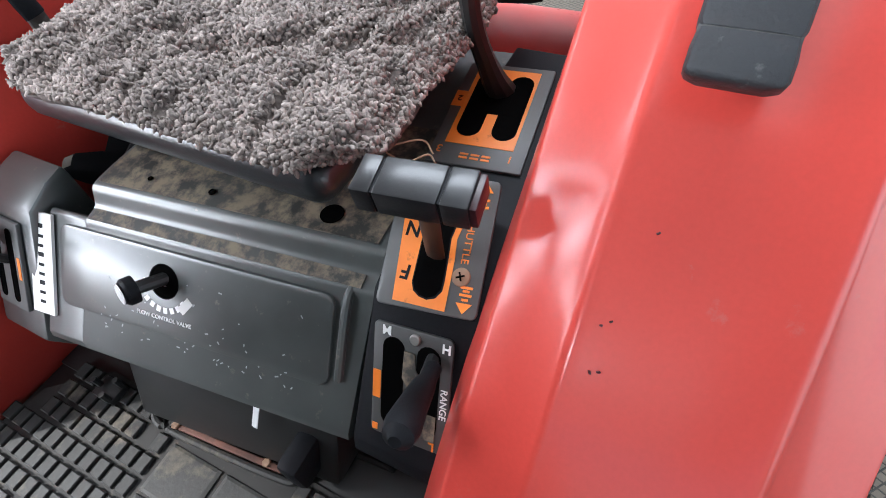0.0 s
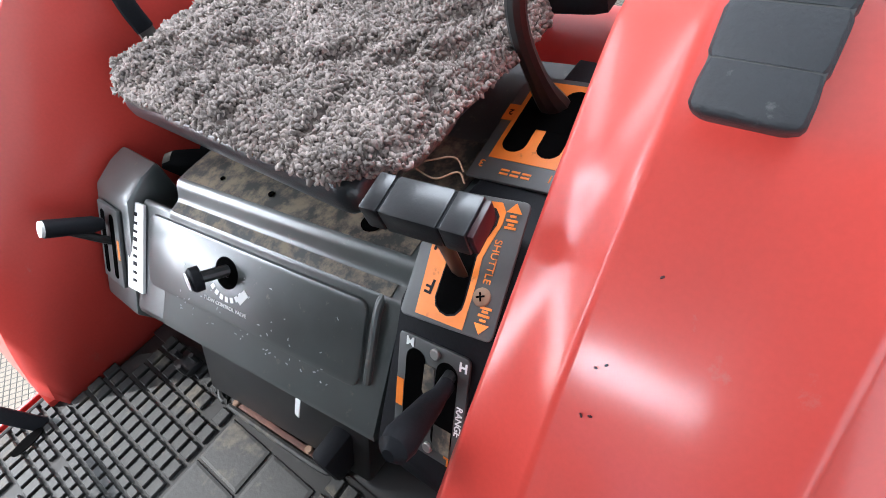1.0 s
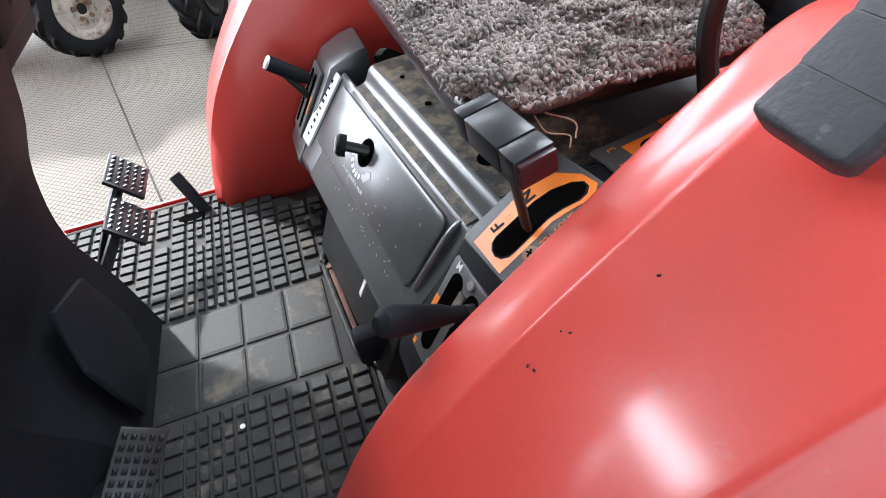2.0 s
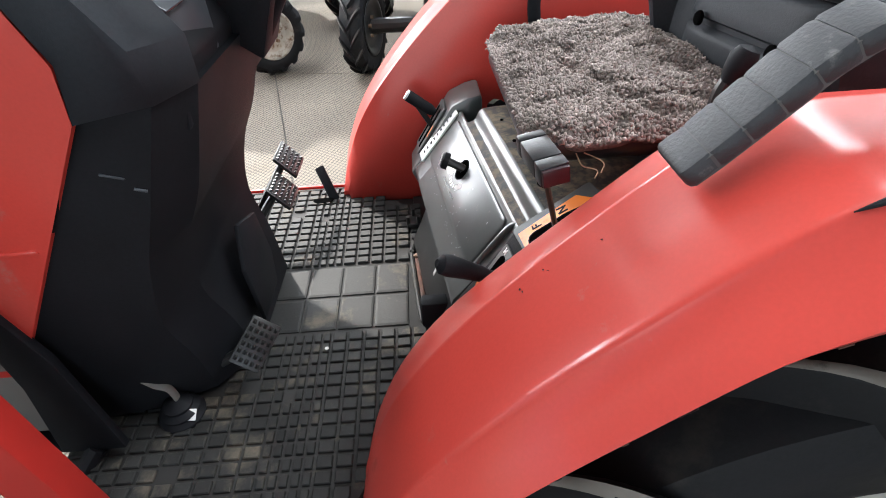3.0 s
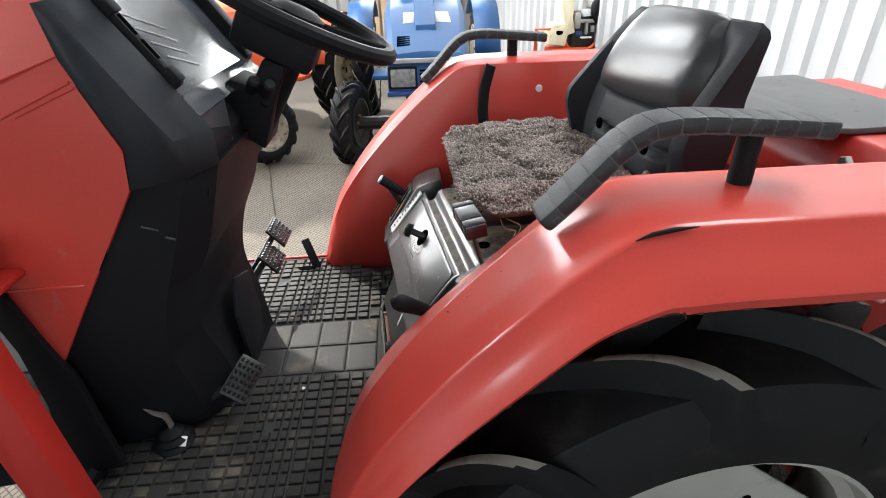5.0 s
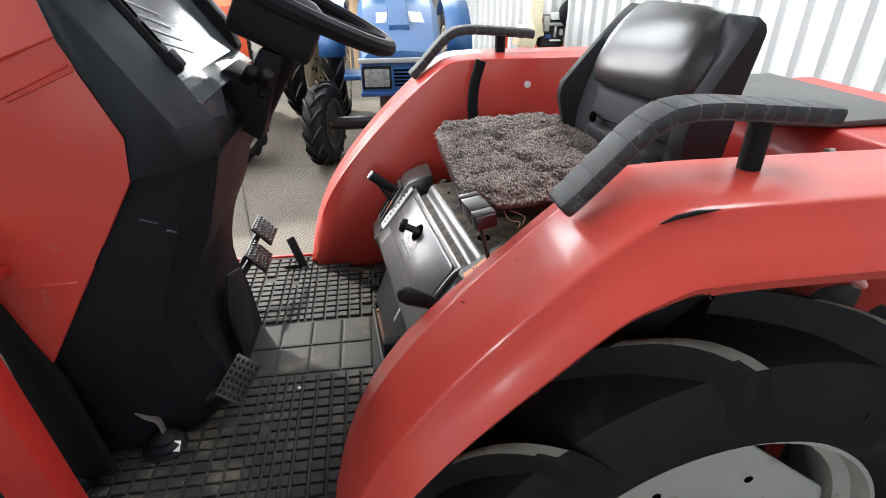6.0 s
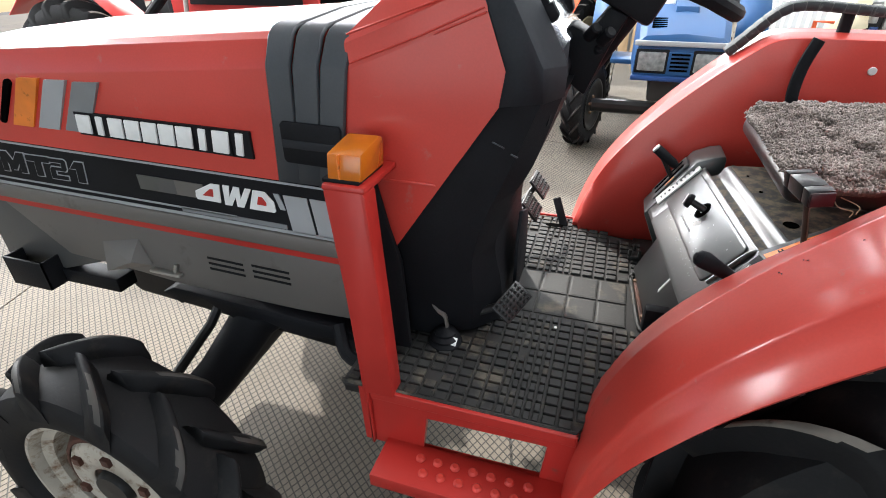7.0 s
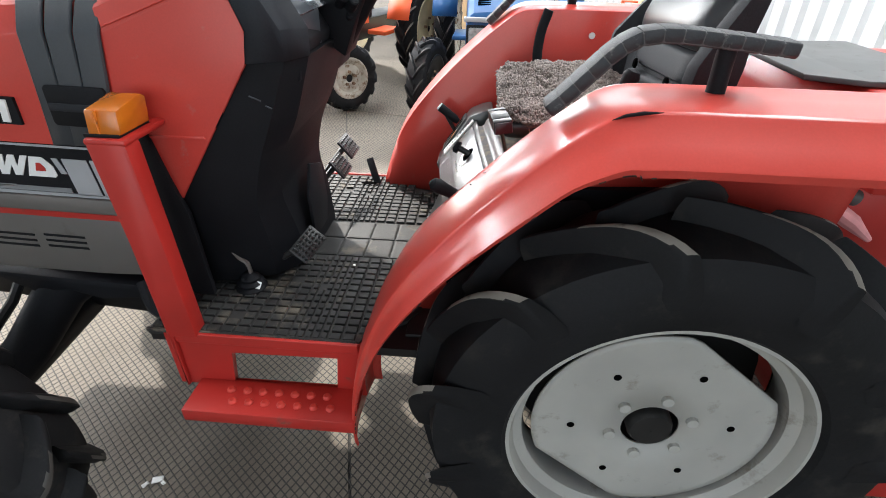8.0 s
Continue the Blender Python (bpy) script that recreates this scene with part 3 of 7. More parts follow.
def fender(y_in0, y_out, y_floor, name, label, dx=0.0, dz=0.0, slant=0.0, soft=1.0):
    """A steel fender: inner wall, broad curved top, rounded outer ridge and a skirt that widens upward."""
    s = 1 if y_out > y_in0 else -1
    rows = []
    P = [p + Vector((dx, 0, dz)) for p in smooth_path([(x, 0, z) for x, z in FEN], 3)]
    length = [0]
    for i in range(1, len(P)):
        length.append(length[-1] + (P[i] - P[i - 1]).length)
    for i, p in enumerate(P):
        d = (P[min(i + 1, len(P) - 1)] - P[max(i - 1, 0)]).normalized()
        nrm = Vector((-d.z, 0, d.x))
        y_in = y_in0 + slant * (p.x - 0.37)
        skirt = 0.014 + 0.031 * min(1, max(0, (length[i] - 0.05) / 0.62))
        k = min(1, max(0, (length[i] - 0.76) / 0.15))
        skirt += 0.032 * k * k * (3 - 2 * k)
        flare = 0.052 * min(1, length[i] / 0.4)
        k = min(1, max(0, (p.z - 0.8) / 0.2))
        fold = soft * (0.35 + 0.65 * k * k * (3 - 2 * k))
        zf = 0.56 if p.z > 0.6 and p.x < 0.88 + dx else None
        row = []
        if zf is None:
            low = p - nrm * 0.03
            row += [Vector((low.x, y_in, low.z)), Vector((low.x * 0.5 + p.x * 0.5, y_in, low.z * 0.5 + p.z * 0.5))]
        else:
            row += [Vector((p.x + 0.02, y_floor, zf)), Vector((p.x + 0.01, y_floor + (y_in - y_floor) * 0.3, zf + (p.z - zf) * 0.72))]
        for off, low in ((0.0, 0.026), (0.0015, 0.0225), (0.005, 0.0205), (0.03, 0.0115), (0.052, 0.0038), (0.056, 0.0008), (0.0598, -0.0012), (0.0635, -0.001), (0.069, 0.0006)):
            q = p - nrm * low * fold
            row.append(Vector((q.x, y_in + s * off, q.z)))
        q = p + nrm * 0.0025
        row.append(Vector((q.x, (y_in + s * 0.069 + y_out) / 2, q.z)))
        rr = 0.012
        for k in range(5):
            a = k / 4 * math.pi / 2 * 0.72
            q = p - nrm * (rr * (1 - math.cos(a)) + 0.004)
            row.append(Vector((q.x, y_out - s * rr * (1 - math.sin(a)), q.z)))
        for u, v in ((0.4, 0.48), (0.74, 0.95), (0.79, 0.99), (0.83, 0.98), (0.98, 0.92), (1.0, 0.86), (0.97, 0.65)):
            q = p - nrm * (0.012 + (skirt - 0.012) * u)
            row.append(Vector((q.x, y_out + s * flare * v, q.z)))
        rows.append(row)
    EDGES.append([r[-3] for r in rows])
    bm = B()
    grid(bm, rows)
    return part(name, bm, RED, T, label, smooth=40, solid=0.003)


near_fender = fender(-0.27, -0.464, -0.235, "fender", "red curved steel rear fender with scuffed edges")
far_fender = fender(0.425, 0.585, 0.4, "fender", "red curved steel rear fender with a slotted inner wall", -0.095, 0.022, soft=0.3)

# step plate, tread and lamp post on the near side; the far side is plainer
PLATE_Y = -0.378


def plate_with_window(bm, outer, hole, y0, y1):
    """A flat plate in x and z with one four-cornered window right through."""
    for y in (y0, y1):
        o = [bm.verts.new((x, y, z)) for x, z in outer]
        h = [bm.verts.new((x, y, z)) for x, z in hole]
        for i in range(4):
            bm.faces.new((o[i], o[(i + 1) % 4], h[(i + 1) % 4], h[i]))
    bm.verts.ensure_lookup_table()
    n = len(bm.verts)
    a, b = list(bm.verts)[n - 16:n - 8], list(bm.verts)[n - 8:]
    for i in range(4):
        j = (i + 1) % 4
        bm.faces.new((a[i], a[j], b[j], b[i]))
        bm.faces.new((a[4 + i], a[4 + j], b[4 + j], b[4 + i]))


def side_step(s):
    """Step of one side; s is the y of its plate, o its outward sign."""
    o = -1 if s < 0 else 1
    bm = B()
    plate_with_window(bm, [(-0.405, 0.572), (0.012, 0.572), (0.02, 0.43), (-0.4, 0.43)], [(-0.266, 0.529), (-0.037, 0.534), (-0.045, 0.442), (-0.275, 0.44)], s, s - o * 0.014)
    a, b = sorted((s + o * 0.007, s - o * 0.0015))
    box(bm, -0.378, 0.01, a, b, 0.556, 0.58, 0.002)
    st = part("step_plate", bm, RED_FRAME, T, "red steel step plate with an open window", smooth=None)
    bm = B()
    a, b = sorted((s - o * 0.004, s + o * 0.088))
    box(bm, -0.352, 0.012, a, b, 0.438, 0.446, 0.003)
    y0 = s + o * 0.084
    box(bm, -0.352, 0.012, min(y0, y0 + o * 0.006), max(y0, y0 + o * 0.006), 0.414, 0.446, 0.0025)
    part("tread", bm, RED_FRAME, st, "red step tread with raised grip studs")
    for i in range(7):
        for j in range(2):
            bm = B()
            disc(bm, (-0.27 + 0.035 * i + 0.015 * j, s + o * (0.028 + 0.03 * j), 0.4455), (0, 0, 1), 0.0095, 0.0075, 14, 0.004)
            part("stud", bm, RED, st)
    return st


side_step(PLATE_Y)
side_step(0.47)
bm = B()
box(bm, -0.44, 0.13, -0.37, 0.462, 0.545, 0.5655)
part("platform", bm, BLACK_METAL, T, "flat steel driving platform")
bm = B()
box(bm, 0.1, 0.5, -0.33, 0.4, 0.55, 0.572, 0.002)
part("underseat_plate", bm, BLACK_METAL, T, "black steel plate under the seat")

bm = B()
prism(bm, [(-0.383, 0.43), (-0.376, 0.43), (-0.378, 0.572), (-0.326, 0.572), (-0.337, 0.8), (-0.347, 0.98), (-0.352, 0.996), (-0.412, 0.996), (-0.418, 0.985), (-0.402, 0.8)], "y", -0.389, -0.348, 0.0045)
prism(bm, [(-0.42, 0.985), (-0.346, 0.985), (-0.346, 0.998), (-0.42, 0.998)], "y", -0.39, -0.265, 0.0055)
post = part("lamp_post", bm, RED_FRAME, T, "red folded steel post beside the step")
# Flat black strip between the post and the cowl flank.
bm = B()
prism(bm, [(-0.425, 0.965), (-0.388, 0.972), (-0.366, 0.875), (-0.345, 0.8), (-0.335, 0.6), (-0.43, 0.6), (-0.405, 0.75), (-0.405, 0.86)], "y", -0.276, -0.262, 0.003)
part("flank_strip", bm, BLACK, T, "flat black strip along the cowl flank")
bm = B()
prism(bm, [(-0.381, 1.002), (-0.296, 1.002), (-0.29, 1.045), (-0.303, 1.052), (-0.375, 1.042)], "x", -0.411, -0.355, 0.003)
lamp = part("turn_signal", bm, AMBER, post, "amber plastic turn signal lens")
bm = B()
box(bm, -0.3915, -0.3895, -0.3815, -0.372, 1.004, 1.0415, m=pose(0, 0, 0))
part("lens_seam", bm, ORANGE_PRINT, lamp)
bm = B()
box(bm, -0.42, -0.358, -0.382, -0.294, 0.998, 1.004, 0.001)
part("lamp_base", bm, BLACK, post)

# ---- bonnet, side band and grille strips ----
HY = 0.27


def tilt_z(x, z):
    """The side lines rise gently toward the front."""
    return z - 0.02 * (x + 0.46)


def bonnet_section(x, top):
    """Section points from the near lower edge over the top to the far one, and the crease a hand's width below the shoulder."""
    e = tilt_z(x, 0.934)
    side = HY
    cr = top - 0.056
    pts = [(-side, e), (-side + 0.003, (e + cr) / 2), (-side + 0.005, cr - 0.003), (-side + 0.0065, cr + 0.003), (-side + 0.024, top - 0.012), (-side + 0.036, top - 0.002), (-side + 0.055, top + 0.003), (-0.08, top + 0.014)]
    return pts + [(-y + 0.09, z) for y, z in pts[::-1]]


def bonnet_top(x):
    return 1.192 - 0.062 * max(0, -x - 0.557) - (0.0 if x > -1.4 else (-x - 1.4) * 0.6)


bm = B()
rows = []
for x in (-0.565, -0.65, -0.8, -1.0, -1.2, -1.35, -1.44, -1.48, -1.5):
    rows.append([(x, y, z) for y, z in bonnet_section(x, bonnet_top(x))])
grid(bm, rows, caps=True)
bonnet = part("bonnet", bm, RED, T, "red bonnet with a soft shoulder line", smooth=22)
# grille strips over the bonnet, three ribs with a slotted vent low on each flank
for i in range(3):
    bm = B()
    x0, x1 = -0.567 + 0.0535 * i, -0.567 + 0.0535 * (i + 1) - 0.004
    rows = []
    for y, z in bonnet_section(-0.5, 1.196):
        lean = -0.05 * (1.196 - z) - (0.13 * (1.196 - z) if i == 2 else 0.06 * (1.196 - z) if i == 1 else 0) * 0.7
        y2 = (y - 0.045) * 1.012 + 0.045
        y3 = (y - 0.045) * 1.022 + 0.045
        rows.append([(x0 + lean, y2, z + 0.001), (x0 + lean + 0.004, y3, z + 0.004), (x1 + lean - 0.004, y3, z + 0.004), (x1 + lean, y2, z + 0.001)])
    grid(bm, rows)
    g = part("grille_strip", bm, GRILLE, T, "dark grey ribbed plastic strip across the bonnet", smooth=30, solid=0.004)
    if i == 0:
        grille = g
# The vent isn't sunk: a black piece carries the recess shade in its colour.
bm = B()
prism(bm, [(-0.556, 0.984), (-0.551, 0.978), (-0.452, 0.975), (-0.446, 0.981), (-0.438, 1.043), (-0.442, 1.05), (-0.55, 1.052), (-0.555, 1.047)], "y", -0.2795, -0.268, 0.002)
part("side_vent", bm, BLACK, grille, "black side vent piece, recess shade in its colour, with a grey bar across")
bm = B()
prism(bm, [(-0.555, 1.006), (-0.446, 1.004), (-0.444, 1.019), (-0.554, 1.021)], "y", -0.281, -0.275, 0.002)
part("vent_bar", bm, COWL_BAND, grille)


def side_strip(name, x0, x1, z0, z1, y, mat, parent, label="", t=0.0015, lean=0.0):
    """A strip on the near flank between two tilted lines."""
    bm = B()
    prism(bm, [(x0 - lean, tilt_z(x0, z0)), (x1 - lean, tilt_z(x1, z0)), (x1, tilt_z(x1, z1)), (x0, tilt_z(x0, z1))], "y", y - t, y + 0.004)
    return part(name, bm, mat, parent, label, smooth=None)


# side band: black film with silver lines, a pressed grey ledge, red pinstripe and the grey lower panel
for s in (-1, 1):
    yy = s * (HY - 0.002) + (0 if s < 0 else 0.09)
    bm = B()
    prism(bm, [(-1.49, tilt_z(-1.49, 0.822)), (-0.4, tilt_z(-0.4, 0.822)), (-0.4, tilt_z(-0.4, 0.932)), (-1.49, tilt_z(-1.49, 0.932))], "y", min(yy, yy - s * 0.03), max(yy, yy - s * 0.03))
    band = part("side_band", bm, DECAL_BLACK, T, "black film band along the bonnet side")
    bm = B()
    a, b = sorted((yy + s * 0.006, yy - s * 0.03))
    prism(bm, [(-1.49, tilt_z(-1.49, 0.785)), (-0.4, tilt_z(-0.4, 0.785)), (-0.4, tilt_z(-0.4, 0.8205)), (-1.49, tilt_z(-1.49, 0.8205))], "y", a, b, 0.006)
    part("side_ledge", bm, GREY, T, "grey pressed ledge under the side band")
    bm = B()
    a, b = sorted((yy + s * 0.001, yy - s * 0.03))
    prism(bm, [(-1.49, tilt_z(-1.49, 0.771)), (-0.4, tilt_z(-0.4, 0.771)), (-0.4, tilt_z(-0.4, 0.784)), (-1.49, tilt_z(-1.49, 0.784))], "y", a, b)
    part("pinstripe", bm, RED_FRAME, T, "thin red pinstripe")
    bm = B()
    a, b = sorted((yy - s * 0.012, yy - s * 0.03))
    prism(bm, [(-1.25, 0.656), (-1.1, 0.648), (-0.9, 0.63), (-0.6, 0.624), (-0.4, 0.63), (-0.4, tilt_z(-0.4, 0.77)), (-1.42, tilt_z(-1.42, 0.77))], "y", a, b, 0.004)
    low = part("lower_side_panel", bm, GREY, T, "grey sheet lower engine panel")
    if s < 0:
        NEAR_BAND, NEAR_LOW = band, low

bm = B()
prism(bm, [(-1.5, 0.6), (-1.3, 0.6), (-1.16, 0.645), (-1.2, 0.79), (-1.5, 0.79)], "y", -0.25, -0.22, 0.003)
part("front_frame_plate", bm, GREY_PLATE, T, "dull dark grey plate ahead of the lower panel")

# ---- decals on the near flank ----
YB = -HY + 0.002
side_strip("silver_line", -1.49, -0.4, 0.927, 0.9315, YB, SILVER, NEAR_BAND)
side_strip("silver_line", -1.49, -0.7, 0.838, 0.842, YB, SILVER, NEAR_BAND)
side_strip("silver_line", -1.49, -0.4, 0.822, 0.829, YB, SILVER, NEAR_BAND)
side_strip("silver_field", -0.581, -0.53, 0.827, 0.9045, YB, SILVER, NEAR_BAND, lean=-0.009)
side_strip("silver_field", -0.524, -0.4, 0.827, 0.9045, YB, SILVER, NEAR_BAND, lean=-0.009)
side_strip("silver_field", -0.602, -0.59, 0.872, 0.9045, YB, SILVER, NEAR_BAND, lean=-0.01)
side_strip("grey_field", -0.834, -0.584, 0.8305, 0.8405, YB, FILM_GREY, NEAR_BAND)
side_strip("grey_fade", -0.93, -0.88, 0.868, 0.9, YB, BLACK_PANEL, NEAR_BAND)
side_strip("grey_fade", -0.88, -0.835, 0.868, 0.9, YB, GREY_PLATE, NEAR_BAND)
side_strip("grey_fade", -0.835, -0.765, 0.868, 0.9, YB, GREY, NEAR_BAND)


def inset(pts, d):
    """The outline moved inward by d; it runs clockwise or the other way."""
    area = sum(a[0] * b[1] - b[0] * a[1] for a, b in zip(pts, pts[1:] + pts[:1]))
    s = 1 if area > 0 else -1
    out = []
    for i in range(len(pts)):
        p, a, b = Vector(pts[i]), Vector(pts[i - 1]), Vector(pts[(i + 1) % len(pts)])
        u, v = (p - a).normalized(), (b - p).normalized()
        n1, n2 = Vector((-u.y, u.x)) * s, Vector((-v.y, v.x)) * s
        m = n1 + n2
        out.append(p + m * (d / max(0.35, 1 + n1.dot(n2))))
    return out


# model mark: blocky letters in silver outline, shaded with short bars low down
for name, x0, w, pts in (
        ("letter_m", -1.32, 0.078, [(0, 0), (0, 1), (0.32, 1), (0.5, 0.62), (0.68, 1), (1, 1), (1, 0), (0.73, 0), (0.73, 0.42), (0.58, 0.1), (0.42, 0.1), (0.27, 0.42), (0.27, 0)]),
        ("letter_t", -1.24, 0.072, [(0.33, 0), (0.33, 0.66), (0, 0.66), (0, 1), (1, 1), (1, 0.66), (0.67, 0.66), (0.67, 0)]),
        ("figure_two", -1.172, 0.053, [(0, 0), (0, 0.5), (0.1, 0.62), (0.66, 0.62), (0.66, 0.76), (0, 0.76), (0, 1), (0.88, 1), (1, 0.9), (1, 0.5), (0.9, 0.39), (0.36, 0.39), (0.36, 0.25), (1, 0.25), (1, 0)]),
        ("figure_one", -1.114, 0.045, [(0.42, 0), (0.42, 0.6), (0, 0.6), (0.4, 1), (1, 1), (1, 0)])):
    outline = [(x0 + w * u + 0.01 * (v - 1), tilt_z(x0, 0.856) + 0.052 * v) for u, v in pts]
    for q, mat, lift in ((outline, SILVER, 0.0014), (inset(outline, 0.0022), DECAL_BLACK, 0.0024)):
        bm = B()
        prism(bm, [tuple(p) for p in q], "y", YB - lift, YB)
        part(name, bm, mat, NEAR_BAND, smooth=None)


def drive_mark(name, pts, mat, lift):
    """One flat shape of the drive mark; u runs along the flank and v up, both from 0 to 1."""
    bm = B()
    prism(bm, [(-0.79 + 0.187 * u + 0.008 * v, tilt_z(-0.79 + 0.187 * u, 0.8632) + 0.0425 * v) for u, v in pts], "y", YB - lift, YB)
    part(name, bm, mat, NEAR_BAND, smooth=None)


drive_mark("drive_figure", [(0.02, 0.06), (0.32, 0.06), (0.31, 0.98), (0.2, 0.98), (0.0, 0.5), (0.0, 0.2)], WHITE_PRINT, 0.0016)
drive_mark("mark_counter", [(0.09, 0.32), (0.23, 0.32), (0.23, 0.7), (0.19, 0.7)], RED_FRAME, 0.0026)
drive_mark("drive_letter", [(0.35, 1.0), (0.43, 1.0), (0.43, 0.42), (0.485, 1.0), (0.555, 1.0), (0.57, 0.42), (0.625, 1.0), (0.7, 1.0), (0.61, 0.0), (0.53, 0.0), (0.51, 0.5), (0.46, 0.0), (0.375, 0.0)], WHITE_PRINT, 0.0016)
drive_mark("drive_letter", [(0.68, 0.0), (0.72, 0.98), (0.86, 0.98), (0.97, 0.55), (1.0, 0.1), (0.98, 0.0)], WHITE_PRINT, 0.0016)
drive_mark("mark_counter", [(0.775, 0.3), (0.79, 0.7), (0.835, 0.7), (0.885, 0.45), (0.885, 0.3)], RED_FRAME, 0.0026)
# brand mark: ten plain raised white bars on dark backing
for k in range(10):
    x0 = -1.034 + 0.0408 * k
    w = 0.035 if k not in (1, 7, 9) else 0.015
    off = 0.0 if k not in (1, 7, 9) else 0.01
    z0, z1 = 0.991 - 0.011 * k / 9, 1.028 - 0.006 * k / 9
    bm = B()
    prism(bm, [(x0 - 0.003, z0 - 0.005), (x0 + 0.0408, z0 - 0.006), (x0 + 0.0408, z1 + 0.003), (x0 - 0.003, z1 + 0.004)], "y", -HY - 0.004, -HY + 0.01)
    part("mark_backing", bm, DECAL_BLACK, bonnet)
    bm = B()
    prism(bm, [(x0 + off - 0.003, z0), (x0 + off + w - 0.003, z0 - 0.0012), (x0 + off + w + 0.003, z1 - 0.0008), (x0 + off + 0.003, z1)], "y", -HY - 0.0075, -HY, 0.001)
    part("mark_bar", bm, WHITE_PRINT, bonnet, "raised white bar of the bonnet mark")
# three slanting colour stripes and the dark louvres ahead of them
for mat, lab, x, w in ((ORANGE_PRINT, "orange film stripe", -1.163, 0.058), (SILVER, "pale grey film stripe", -1.089, 0.057), (FILM_GREY, "grey film stripe", -1.014, 0.064)):
    bm = B()
    prism(bm, [(x - 0.066, 0.99), (x - 0.066 + w, 0.989), (x + w, 1.092), (x, 1.09)], "y", -HY - 0.0015, -HY + 0.016)
    part("stripe", bm, mat, bonnet, lab)
# Louvre slots are raised near-black bars, their shade painted on.
for k in range(4):
    x = -1.203 - 0.044 * k
    bm = B()
    prism(bm, [(x - 0.061, 0.998), (x - 0.058, 0.992), (x - 0.05, 0.991), (x - 0.045, 0.995), (x + 0.015, 1.078), (x + 0.012, 1.085), (x + 0.004, 1.086), (x - 0.002, 1.081)], "y", -HY - 0.003, -HY + 0.016, 0.002)
    part("louvre", bm, DARK, bonnet, "near-black bar painted as the shaded slot of the side louvre")
# lower panel: vents, latch, pressed wedge, and the bracket ahead of it
YL = -HY + 0.014
# Vent slots are black strips on the panel, painted as shaded openings.
for gx in (-0.817, -0.702):
    for k in range(3):
        bm = B()
        x, z = gx, 0.719 - 0.014 * k
        prism(bm, [(x, z), (x + 0.092, z - 0.003), (x + 0.092, z + 0.002), (x, z + 0.005)], "y", YL - 0.0015, YL + 0.004)
        part("vent_slot", bm, BLACK, NEAR_LOW)
bm = B()
prism(bm, [(-0.986, 0.66), (-0.9, 0.658), (-0.9, 0.665), (-0.986, 0.667)], "y", YL - 0.016, YL, 0.003)
prism(bm, [(-0.925, 0.662), (-0.915, 0.662), (-0.905, 0.688), (-0.915, 0.688)], "y", YL - 0.008, YL, 0.002)
part("panel_latch", bm, STEEL, NEAR_LOW, "chrome spring latch")
bm = B()
v = [bm.verts.new(p) for p in ((-1.12, YL - 0.001, 0.714), (-1.005, YL - 0.001, 0.738), (-0.985, YL - 0.001, 0.672), (-1.1, YL - 0.03, 0.652), (-1.015, YL - 0.03, 0.69))]
for q in ((0, 1, 4), (0, 4, 3), (1, 2, 4), (4, 2, 3)):
    bm.faces.new([v[i] for i in q])
part("pressed_wedge", bm, GREY, NEAR_LOW, smooth=None, solid=0.003)
bm = B()
for a, b, c, d in ((-1.44, -1.31, -0.3, -0.294), (-1.44, -1.31, -0.206, -0.2), (-1.44, -1.434, -0.3, -0.2), (-1.316, -1.31, -0.3, -0.2)):
    box(bm, a, b, c, d, 0.56, 0.64, 0.001)
box(bm, -1.312, -1.13, -0.255, -0.2, 0.56, 0.6, 0.004)
part("front_bracket", bm, BLACK, T, "black open steel bracket at the front")
bm = B()
tube(bm, smooth_path([(-0.5, -0.27, 0.62), (-0.47, -0.3, 0.57), (-0.42, -0.3, 0.56), (-0.38, -0.27, 0.6)], 4), 0.014, 8)
part("rubber_hose", bm, BLACK, T)

# ---- dashboard cowl ----
def flank(name, outline, y_of, mat, parent, label="", t=0.004):
    """A thick flank panel on the near side; y_of gives its y at a place."""
    bm = B()
    lo = [bm.verts.new((x, y_of(x, z), z)) for x, z in outline]
    hi = [bm.verts.new((x, y_of(x, z) + t, z)) for x, z in outline]
    n = len(outline)
    bm.faces.new(lo)
    bm.faces.new(hi[::-1])
    for i in range(n):
        bm.faces.new((lo[i], hi[i], hi[(i + 1) % n], lo[(i + 1) % n]))
    return part(name, bm, mat, parent, label, smooth=30)


def cowl_y(x, z):
    """The flank leans in toward the rear edge and toward the top."""
    return -0.266 + 0.55 * max(0, x + 0.145) + 0.1 * max(0, z - 1.2)


RED_OUT = [(-0.415, 0.82), (-0.36, 0.82), (-0.176, 1.098), (-0.168, 1.15), (-0.203, 1.258), (-0.214, 1.314), (-0.24, 1.345), (-0.404, 1.204), (-0.424, 1.05), (-0.44, 0.97)]
def creased_side(name, fields, parent, label):
    """The red flank: fields that lean in one after the other above soft creases; each point is (x, z, lean)."""
    bm = B()
    for t in (0.0, 0.008):
        for field in fields:
            bm.faces.new([bm.verts.new((x, cowl_y(x, z) + t + d, z)) for x, z, d in field])
    bmesh.ops.remove_doubles(bm, verts=bm.verts, dist=0.0005)
    return part(name, bm, RED, parent, label, smooth=2.5)


